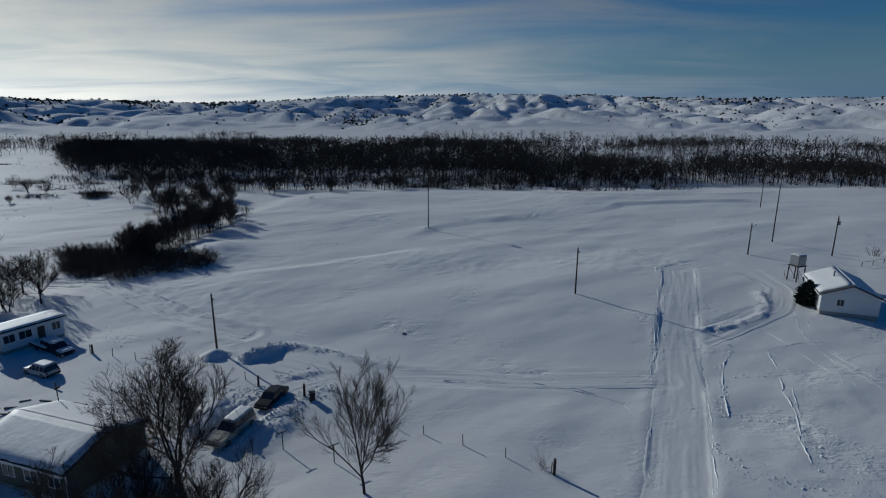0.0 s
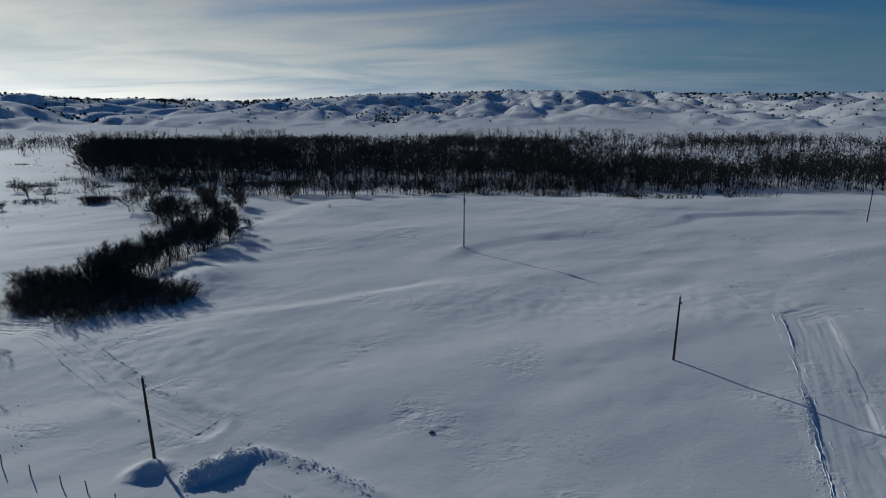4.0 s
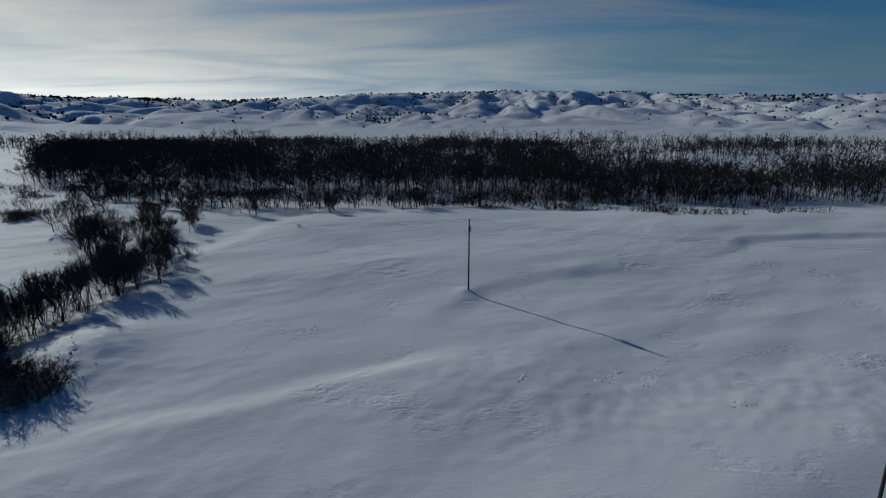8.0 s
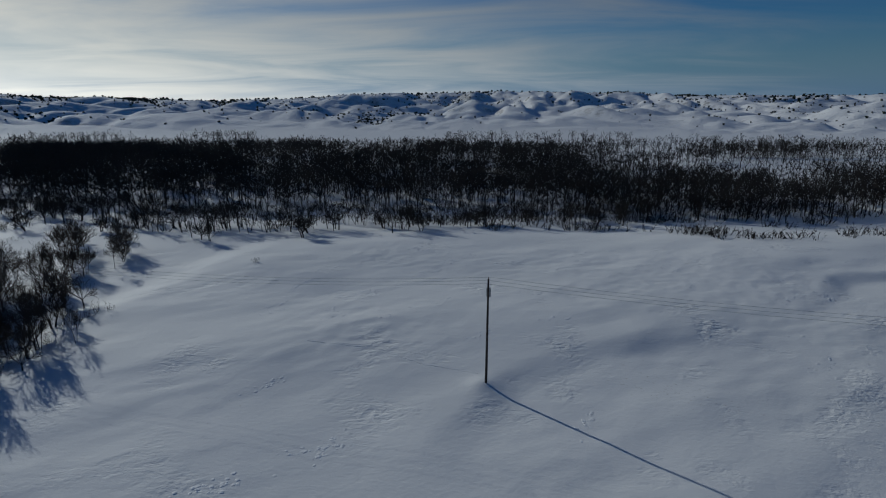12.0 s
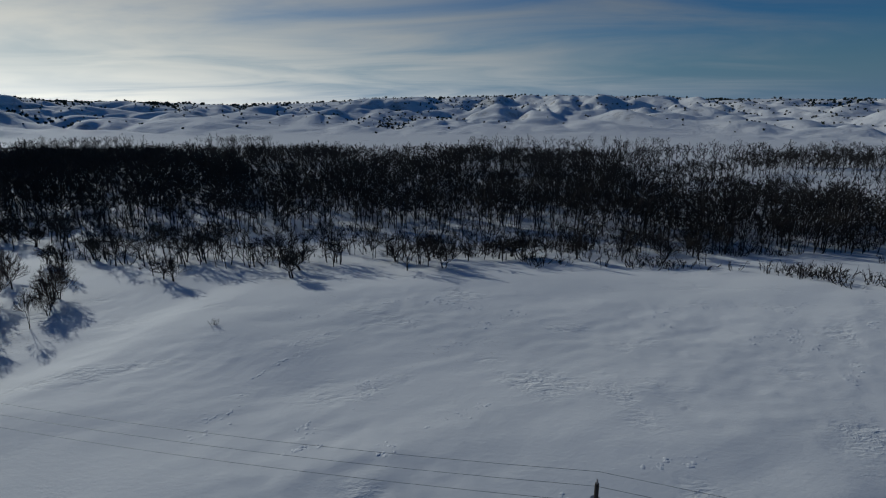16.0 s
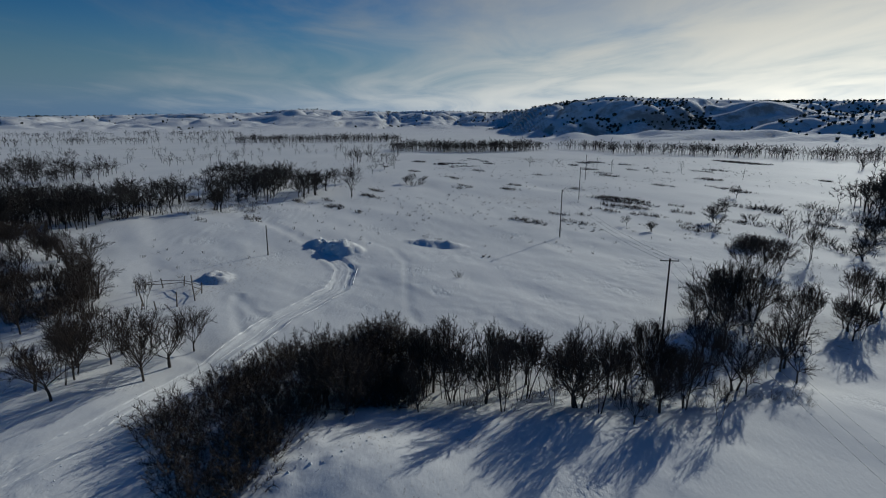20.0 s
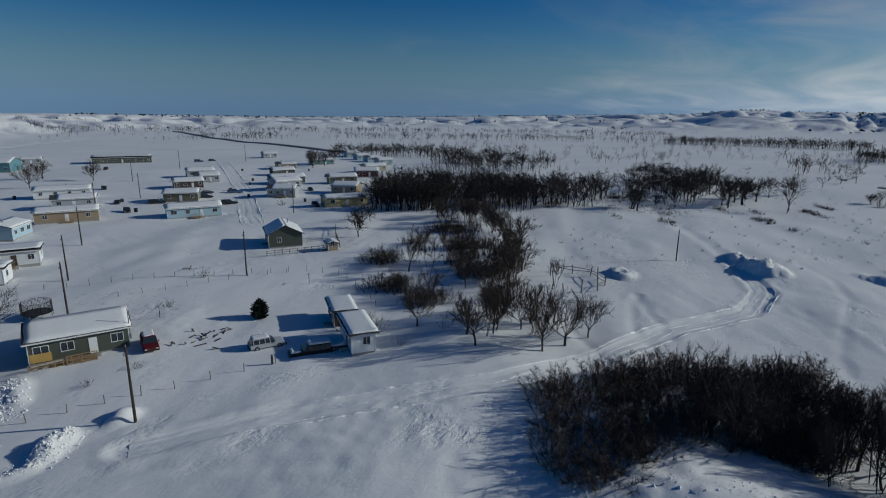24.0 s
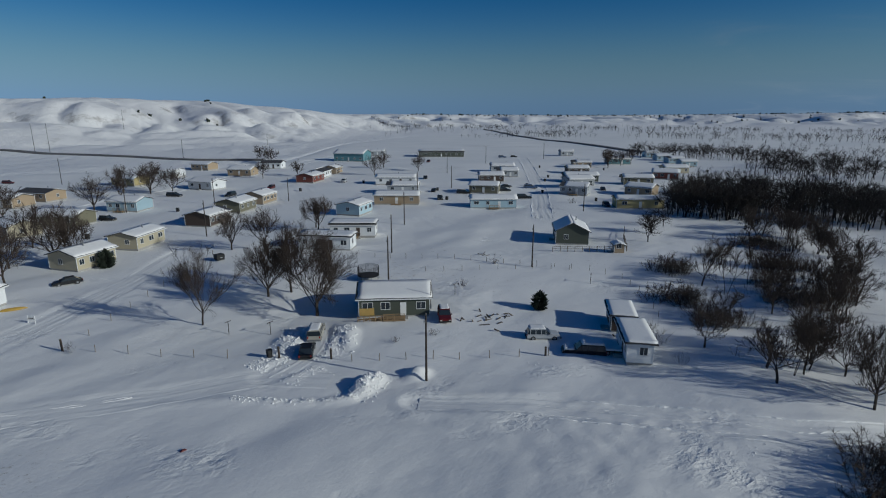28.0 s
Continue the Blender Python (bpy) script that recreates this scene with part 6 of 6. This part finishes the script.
# the flatbed trailer against the old trailer house
flat = thing("flatbed_trailer", -54.9, 69.6, G(-54.9, 69.6), -30, "low flatbed trailer covered by snow", "trailer")
part("bed", block(-2.2, -1.0, 0.45, 2.2, 1.0, 0.6, 0.02), POLE_WOOD, flat)
part("snow_cover", snow_slab(-2.1, 2.1, -0.9, 0.9, 0.6, 0.6, 0.22, 9), ROOF_SNOW, flat, "snow lying on the bed")
for s in (-1, 1):
    w_ = part("wheel", tube((0, s * 0.85, 0.3), (0, s * 1.02, 0.3), 0.3, 0.3, 14), BLACK, flat)
    part("rim", tube((0, s * 1.01, 0.3), (0, s * 1.04, 0.3), 0.17, 0.16, 10), STEEL, w_)

# shed, canoe, sign, bins, red scrap
house(-91.0, 28.0, 62, 2.6, 2.2, "tan", "small tan wooden shed by the plank fence", seed=90, eave=1.7, windows=0, chimney=False, name="shed", lift=0.1, category="shed")
CANOE = material("yellow_fibreglass", (0.42, 0.27, 0.05), 0.4, grain=0.4, spread=0.1)
canoe = thing("canoe", 20.6, 22.8, G(20.6, 22.8), 10, "yellow canoe lying upside down in snow", "canoe")
bm, rows = bmesh.new(), []
for i in range(13):
    u = i / 6 - 1
    wd = 0.42 * (1 - abs(u) ** 2.4) + 0.015
    rows.append([bm.verts.new((u * 1.9, wd * math.cos(math.pi * j / 6), 0.05 + 0.40 * (wd / 0.43) ** 0.5 * math.sin(math.pi * j / 6))) for j in range(7)])
for a, b in zip(rows, rows[1:]):
    for j in range(6):
        bm.faces.new((a[j], a[j + 1], b[j + 1], b[j]))
    bm.faces.new((a[6], a[0], b[0], b[6]))
bm.faces.new(rows[0])
bm.faces.new(rows[-1])
bmesh.ops.recalc_face_normals(bm, faces=bm.faces[:])
part("hull", bm, CANOE, canoe)
for s in (-1, 1):
    part("gunwale", tube((-1.6, s * 0.2, 0.06), (1.6, s * 0.2, 0.06), 0.02, 0.02, 5), STEEL, canoe)
sign = thing("sign_board", 16.3, 30.3, G(16.3, 30.3), 152, "small white sign frame beside the road", "sign")
part("panel", block(-0.6, -0.02, 0.6, 0.6, 0.02, 1.2, 0.005), WHITE, sign)
for s in (-0.55, 0.55):
    part("post", block(s - 0.04, -0.04, -0.4, s + 0.04, 0.04, 1.3), WHITE, sign)
part("bar", block(-0.4, -0.032, 0.85, 0.4, -0.024, 0.95), BLACK, sign)
dump = thing("dumpster", -9.3, 2.0, G(-9.3, 2.0), 30, "black steel dumpster beside the road", "dumpster")
part("bin_body", extruded([(-0.8, 0.1), (-0.9, 1.1), (0.9, 1.25), (0.8, 0.1)], 0.7, 0.0, 0.02), BLACK, dump)
part("lid", block(-0.92, -0.74, 1.22, 0.92, 0.74, 1.28, 0.01), BLACK, dump)
for s in (-1, 1):
    part("lift_pocket", block(-0.3, s * 0.74 - 0.05, 0.6, 0.3, s * 0.74 + 0.05, 0.75), STEEL, dump)
RED_RAG = material("red_plastic", (0.12, 0.02, 0.015), 0.5, grain=0.1, spread=0.2)
rag = thing("red_scrap", -5.6, 73.2, G(-5.6, 73.2) - 0.06, 30, "small dark red scrap lying on the snow", "scrap")
part("scrap_piece", extruded([(-0.3, 0.0), (-0.25, 0.14), (0.05, 0.22), (0.3, 0.08), (0.28, 0.0)], 0.16, 0.05, 0.02), RED_RAG, rag)


# cars and bins between the houses
for n, (cx, cy, turn, paint, kind) in enumerate(((-115.3, -68.8, 158, "black", "suv"), (-97.0, -67.8, 150, "black", "pickup"), (-88.4, -77.6, 60, "black", "sedan"), (-181.8, -120.4, 150, "black", "suv"), (-193.6, -216.6, 158, "blue", "pickup"),
                                                  (-202.5, -216.3, 158, "black", "suv"), (-131.0, -195.9, 60, "dark_red", "suv"), (-62.0, -120.0, 60, "silver", "suv"), (-14.0, -92.0, 58, "black", "pickup"), (20.0, -58.0, 150, "black", "suv"),
                                                  (60.0, -90.0, 140, "white_tan", "pickup"), (-2.0, -140.0, 140, "black", "sedan"), (-166.0, -52.0, 150, "black", "suv"))):
    vehicle(cx, cy, turn, paint, f"{paint.replace('_', ' ')} {'car' if kind != 'pickup' else 'pickup'} parked between village houses", kind, 0.08 if n % 2 else 0.0)
for n, (cx, cy) in enumerate(((-91.1, -80.3), (-85.1, -56.2), (-146.4, -88.5), (-156.9, -102.2), (-126.6, -59.2), (-129.7, -18.5), (-133.3, -34.9), (-131.0, -78.3), (-206.6, -123.9), (-69.0, -112.1), (-179.4, -145.9), (-242.5, -87.0),
                              (-20.0, -30.0), (2.0, -64.0), (-40.0, -98.0), (20.0, -30.0))):
    ob = thing("trash_bin", cx, cy, G(cx, cy) - 0.05, 40 * n, "black plastic trash bin standing in village snow", "trash bin", "trash bins")
    part("body", extruded([(-0.36, 0.0), (-0.42, 1.15), (0.42, 1.15), (0.36, 0.0)], 0.4, 0.0, 0.03), BLACK, ob)
    part("lid", block(-0.46, -0.44, 1.15, 0.46, 0.44, 1.24, 0.03), BLACK, ob)


# ---- loose snow: clods along the ploughed edges, on the heaps and down the trodden paths ----
def clod(seed):
    rng = random.Random(seed)
    w = Wood()
    pts = [Vector((math.cos(k * math.tau / 5) * rng.uniform(0.7, 1.1), math.sin(k * math.tau / 5) * rng.uniform(0.7, 1.1), -0.3)) for k in range(5)]
    tip = [p * 0.6 + Vector((0, 0, rng.uniform(0.8, 1.2))) for p in pts]
    w.v = pts + tip + [Vector((rng.uniform(-0.1, 0.1), rng.uniform(-0.1, 0.1), rng.uniform(1.0, 1.4)))]
    for k in range(5):
        m = (k + 1) % 5
        w.f += [(k, m, 5 + m), (k, 5 + m, 5 + k), (5 + k, 5 + m, 10)]
    return w


CLOD_SNOW = material("broken_snow", (0.85, 0.84, 0.82), 0.7, grain=0.3, spread=0.06)
rng = np.random.default_rng(77)
clod_spots = []


def strew(points, off, wide, per_metre, s0, s1):
    for (ax, ay), (bx, by) in zip(points, points[1:]):
        ln = math.hypot(bx - ax, by - ay)
        ux, uy = (bx - ax) / ln, (by - ay) / ln
        for _ in range(int(ln * per_metre)):
            u, d = rng.random() * ln, off + rng.normal(0, wide)
            s = rng.uniform(s0, s1) * (0.4 + 0.8 * rng.random() ** 3)
            clod_spots.append((ax + ux * u - uy * d, ay + uy * u + ux * d, 0.0, rng.uniform(0, 6.28), s, s * 0.7))


for side in (-1, 1):
    strew(ROAD[3:], side * 3.3, 0.5, 1.2, 0.04, 0.10)
    strew(DRIVE_IN, side * 3.0, 1.1, 75.0, 0.06, 0.20)
    strew(LOOP, side * 2.8, 0.4, 1.5, 0.04, 0.12)
strew([(24.6, 59.9), (27.4, 66.8), (32.2, 77.5), (40.6, 96.2), (44.1, 106.1), (51.0, 109.5)], 0.0, 0.35, 9.0, 0.04, 0.15)
strew([(30.0, 51.9), (32.2, 56.7), (35.7, 64.6), (40.2, 70.6)], 0.0, 0.4, 14.0, 0.05, 0.16)
strew([(44.8, 69.3), (41.4, 61.5), (39.3, 55.1), (36.3, 49.1), (33.4, 40.4)], 0.0, 0.3, 9.0, 0.04, 0.14)
strew([(37.5, 75.2), (44.0, 77.0), (50.0, 80.5), (53.7, 85.8), (55.0, 90.0)], 0.0, 0.6, 22.0, 0.05, 0.16)
strew([(26.7, 46.2), (27.6, 43.0), (29.6, 40.7), (31.0, 37.0)], 0.0, 1.3, 45.0, 0.03, 0.10)
strew([(34.0, 47.0), (36.0, 42.0), (38.0, 38.0)], 0.0, 1.2, 35.0, 0.03, 0.10)
for walked in ([(34.0, 62.1), (36.9, 61.7), (39.8, 61.3)], [(31.6, 51.9), (34.3, 51.3), (36.5, 50.8)], [(26.2, 47.2), (26.7, 44.9), (27.9, 43.4)], [(35.6, 47.2), (35.7, 45.3), (35.6, 43.6)], [(28.4, 42.2), (31.4, 41.0), (33.0, 39.6)]):
    strew(walked, 0.0, 0.35, 6.0, 0.08, 0.2)
strew([(-26.5, 65.2), (-21.5, 69.6)], 0.0, 0.9, 130.0, 0.05, 0.20)
strew([(-21.4, 69.6), (-15.9, 67.9), (-9.8, 64.6)], 0.0, 0.5, 40.0, 0.04, 0.14)
strew([(10.4, 58.9), (15.1, 57.6), (20.8, 54.6)], 0.0, 0.15, 6.0, 0.03, 0.08)
strew([(-33.0, 76.0), (-40.0, 81.6), (-47.1, 89.0), (-56.0, 93.0)], 0.0, 2.4, 9.0, 0.03, 0.09)
strew([(-25.0, 71.6), (-33.7, 76.7), (-40.0, 81.6), (-47.1, 89.0), (-51.3, 94.3), (-60.5, 94.5)], 0.0, 0.2, 4.0, 0.05, 0.10)
strew(TRACK[2:8], 0.0, 1.3, 6.0, 0.03, 0.10)
strew([(-50.0, 97.0), (-56.0, 94.0)], 0.0, 2.5, 16.0, 0.04, 0.11)
strew([(-48.0, 106.0), (-52.0, 114.0), (-54.0, 122.0)], 0.0, 1.8, 8.0, 0.05, 0.2)
strew([(-141, 103), (-134, 110)], 0.0, 3.0, 14.0, 0.15, 0.5)
strew([(-44.0, 68.0), (-48.0, 73.0), (-52.0, 77.0)], 0.0, 0.5, 5.0, 0.05, 0.12)
# plates of wind crust, broken in patches over the field
for _ in range(90):
    cx, cy = rng.uniform(-42, 95), rng.uniform(108, 205)
    turn, long_, short = rng.uniform(0.2, 1.3), rng.uniform(0.6, 2.4), rng.uniform(0.2, 0.7)
    for _ in range(int(10 + 12 * long_)):
        u, v = rng.normal(0, long_), rng.normal(0, short)
        s = rng.uniform(0.10, 0.36)
        clod_spots.append((cx + u * math.cos(turn) - v * math.sin(turn), cy + u * math.sin(turn) + v * math.cos(turn), 0.0, rng.uniform(0, 6.28), s, s * 0.11))
zs = land(np.array([c[0] for c in clod_spots]), np.array([c[1] for c in clod_spots]))
clod_spots = [(x, y, float(z) - 0.01, t, s, h) for (x, y, _, t, s, h), z in zip(clod_spots, zs)]
clods = linked("snow_clods", scatter("snow_clods", [clod(k) for k in range(6)], clod_spots, CLOD_SNOW), None, None)
tagged(clods, "broken lumps of ploughed and trodden snow", "snow", kind="stuff")

# dry tips of grass in the open field, in streaks
rng = np.random.default_rng(78)
tip_spots = spots(rng, 5200, lambda x, y: 0.55 * np.clip(lumps(x / 16, y / 16, 82) - 0.25, 0, 1) * np.clip(lumps(x / 4, y / 4, 83) + 0.2, 0, 1) + 0.004, -60, 130, 60, 235)
tip_kinds = [grow_shrub(390 + k, 0.28, 0.5, 6, 0, 0.012) for k in range(4)]
tips = linked("grass_tips", scatter("grass_tips", tip_kinds, tip_spots, DRY_GRASS), None, None)
tagged(tips, "dry grass tips poking through the field snow", "grass", kind="stuff")
rng = np.random.default_rng(79)
willow_spots = spots(rng, 900, lambda x, y: np.clip(2 * np.maximum(ring(x, y, 190, 240, 26, 9, 25), ring(x, y, -176, 41, 8, 3, 20)), 0, 1), -190, 225, 30, 262)
if willow_spots:
    willows = linked("willow_brush", scatter("willow_brush", buck_kinds, willow_spots, WILLOW), None, None)
    tagged(willows, "rust-coloured willow and dry grass brush", "brush", kind="stuff")



# ---- packed lanes: tyre grooves run along them, worn into the snow ----
def lane(name, points, half, groove, label, lift=0.04, step_x=0.14, step_y=0.7):
    rows = []
    total = 0.0
    for (ax, ay), (bx, by) in zip(points, points[1:]):
        ln = math.hypot(bx - ax, by - ay)
        for q in np.arange(0, ln, step_y):
            rows.append((ax + (bx - ax) * q / ln, ay + (by - ay) * q / ln, -(by - ay) / ln, (bx - ax) / ln, total + q))
        total += ln
    rows = np.array(rows)
    for _ in range(8):
        for c in (2, 3):
            rows[1:-1, c] = (rows[:-2, c] + 2 * rows[1:-1, c] + rows[2:, c]) / 4
        for c in (0, 1):
            rows[1:-1, c] = (rows[:-2, c] + 2 * rows[1:-1, c] + rows[2:, c]) / 4
    across = np.arange(-half, half + 1e-6, step_x)
    D, R = np.meshgrid(across, rows[:, 4])
    wander = 0.25 * lumps(R / 14, R * 0, 91)
    X, Y = rows[:, 0:1] + rows[:, 2:3] * D, rows[:, 1:2] + rows[:, 3:4] * D
    base = land(X, Y)
    seed = len(points) + int(half * 10)
    grooves = lumps((D + wander) / 0.21, R / 40, seed) * 0.5 + lumps((D + wander * 1.6) / 0.42, R / 25, seed + 1) + 0.5 * lumps(D / 0.3, R / 1.1, seed + 2)
    fade = step(0.0, 0.5, half - np.abs(D) - 0.3 * np.abs(lumps(R / 2.5, D * 0, seed + 3)))
    Z = base + groove * grooves * fade + lift * fade - 0.14 * (1 - fade)
    n, m = X.shape
    cell = (np.arange(n - 1)[:, None] * m + np.arange(m - 1)[None, :]).ravel()
    ob = linked(name, raw_mesh(name, np.stack([X.ravel(), Y.ravel(), Z.ravel()], 1), np.stack([cell, cell + m, cell + m + 1, cell + 1], 1), SNOW, True), None, None)
    return tagged(ob, label, "track", kind="structure")


lane("road_lane", ROAD[2:], 3.3, 0.015, "packed snow road grooved by tyres and plough")
lane("drive_lane", DRIVE, 2.5, 0.018, "packed snow drive grooved by tyres")
lane("yard_lane", DRIVE_IN, 2.0, 0.03, "rutted snow of the ploughed house drive")
lane("loop_lane", LOOP, 2.8, 0.022, "curved tyre grooves in packed yard snow")
lane("field_track", TRACK[:9], 2.4, 0.085, "trodden and rutted snow track over the flats", step_x=0.2)
lane("village_street", STREET, 3.2, 0.045, "packed snow village street with tyre grooves", step_x=0.3, step_y=1.5)
lane("side_street", STREET_EAST, 3.2, 0.05, "packed snow side street with tyre grooves", step_x=0.35, step_y=2.0)
lane("gravel_street", GRAVEL, 3.6, 0.045, "packed snow street between village houses", step_x=0.35, step_y=2.0)

# ---- low crests of thrown and packed snow along wheel tracks and plough edges ----
def crest(points, off, high, wide, seed, verts, tris):
    """A low broken crest that follows a line at a distance to its left."""
    r0 = random.Random(seed)
    rows = []
    for (ax, ay), (bx, by) in zip(points, points[1:]):
        ln = math.hypot(bx - ax, by - ay)
        ux, uy = (bx - ax) / ln, (by - ay) / ln
        for k in range(max(1, int(ln / 0.45))):
            u = k * 0.45
            d = off + r0.uniform(-0.06, 0.06) + 0.15 * math.sin(u * 0.35 + seed)
            rows.append((ax + ux * u - uy * d, ay + uy * u + ux * d, -uy, ux, high * (r0.uniform(0.35, 1.0) * max(0.12, 0.55 + 0.45 * math.sin(u * 0.21 + seed * 2.3) + 0.4 * math.sin(u * 0.83 + seed)) / 1.5 - 0.03)))
    x, y = np.array([q[0] for q in rows]), np.array([q[1] for q in rows])
    z = land(x, y)
    n0 = len(verts)
    for q, zz in zip(rows, z):
        for s, h in ((-1, -0.12), (0, q[4]), (1, -0.12)):
            verts.append((q[0] + q[2] * wide * s, q[1] + q[3] * wide * s, zz + h))
    for k in range(len(rows) - 1):
        if math.hypot(x[k + 1] - x[k], y[k + 1] - y[k]) < 1.5:
            a, b = n0 + 3 * k, n0 + 3 * k + 3
            tris += [(a, b, b + 1), (a, b + 1, a + 1), (a + 1, b + 1, b + 2), (a + 1, b + 2, a + 2)]


cv, ct = [], []
RUTS = (([(43.1, 104.3), (37.9, 89.4), (32.8, 75.6), (30.1, 69.2), (26.6, 61.3)], (0.0, -0.9), 0.15, 0.2),
        ([(31.1, 75.6), (26.7, 65.4), (24.0, 58.3)], (0.0, 0.5), 0.11, 0.18), ([(21.3, 50.2), (18.7, 43.2), (16.8, 39.0)], (0.0, 0.5), 0.11, 0.16),
        ([(32.4, 62.1), (29.3, 54.9), (25.5, 46.2), (22.5, 39.0)], (0.0, 0.4), 0.08, 0.14), ([(39.2, 69.2), (35.7, 64.6), (32.9, 59.0), (30.0, 51.9)], (0.0, 0.5), 0.17, 0.26),
        ([(44.0, 68.2), (41.5, 61.3), (39.5, 57.6), (38.0, 52.5), (35.5, 48.1), (33.6, 43.2)], (0.0,), 0.13, 0.18), ([(40.6, 58.4), (38.6, 54.2), (37.4, 51.3)], (0.0, 0.6), 0.15, 0.2),
        ([(55.8, 83.3), (51.1, 72.2), (50.6, 65.4), (50.7, 61.2), (52.0, 52.0)], (0.0, 0.5, 1.9, 2.4), 0.07, 0.15), ([(47.7, 75.6), (48.3, 68.2), (48.4, 58.3)], (0.0, 0.5), 0.07, 0.15),
        ([(54.4, 108.9), (57.6, 105.4)], (0.0, 0.6), 0.16, 0.3), ([(20.0, 60.1), (23.6, 58.6), (27.1, 62.1)], (0.0,), 0.08, 0.14), ([(18.6, 55.9), (20.3, 54.6), (20.7, 51.9)], (0.0,), 0.10, 0.16),
        ([(0.0, 59.4), (4.6, 59.4), (10.4, 58.9), (15.1, 57.6), (20.8, 54.6)], (0.0, 0.4), 0.16, 0.16), ([(0.0, 61.6), (6.5, 61.4), (15.4, 61.3), (22.9, 59.6)], (0.0, 0.5), 0.08, 0.14),
        ([(-26.0, 152.0), (-18.0, 151.0), (-10.0, 146.5), (-4.0, 144.5)], (0.0, 0.5), 0.07, 0.16), (STREET, (3.1, -3.1), 0.10, 0.3), (STREET_EAST, (3.2, -3.2), 0.10, 0.3), (GRAVEL, (3.5, -3.5), 0.10, 0.3),
        (TRACK[1:8], (-2.3, -1.1, -0.4, 0.5, 1.2, 2.3), 0.17, 0.17))
for n, (line, offs, high, wide) in enumerate(RUTS):
    for m, off in enumerate(offs):
        crest(line, off, high, wide, n * 10 + m, cv, ct)
# loose tyre curls in the yard of the farmhouse
for n, (cx, cy, rad, a0, a1) in enumerate(((52.0, 62.0, 9.0, 20, 140), (50.0, 60.0, 10.5, 15, 130), (60.0, 55.0, 13.0, 60, 170), (57.0, 50.0, 8.0, -40, 60))):
    arc = [(cx + rad * math.cos(radians(a)), cy + rad * math.sin(radians(a))) for a in range(a0, a1, 8)]
    crest(arc, 0.0, 0.06, 0.2, 200 + n, cv, ct)
crests = linked("snow_crests", raw_mesh("snow_crests", cv, ct, CLOD_SNOW), None, None)
tagged(crests, "low broken crests of snow along wheel tracks", "snow", kind="stuff")
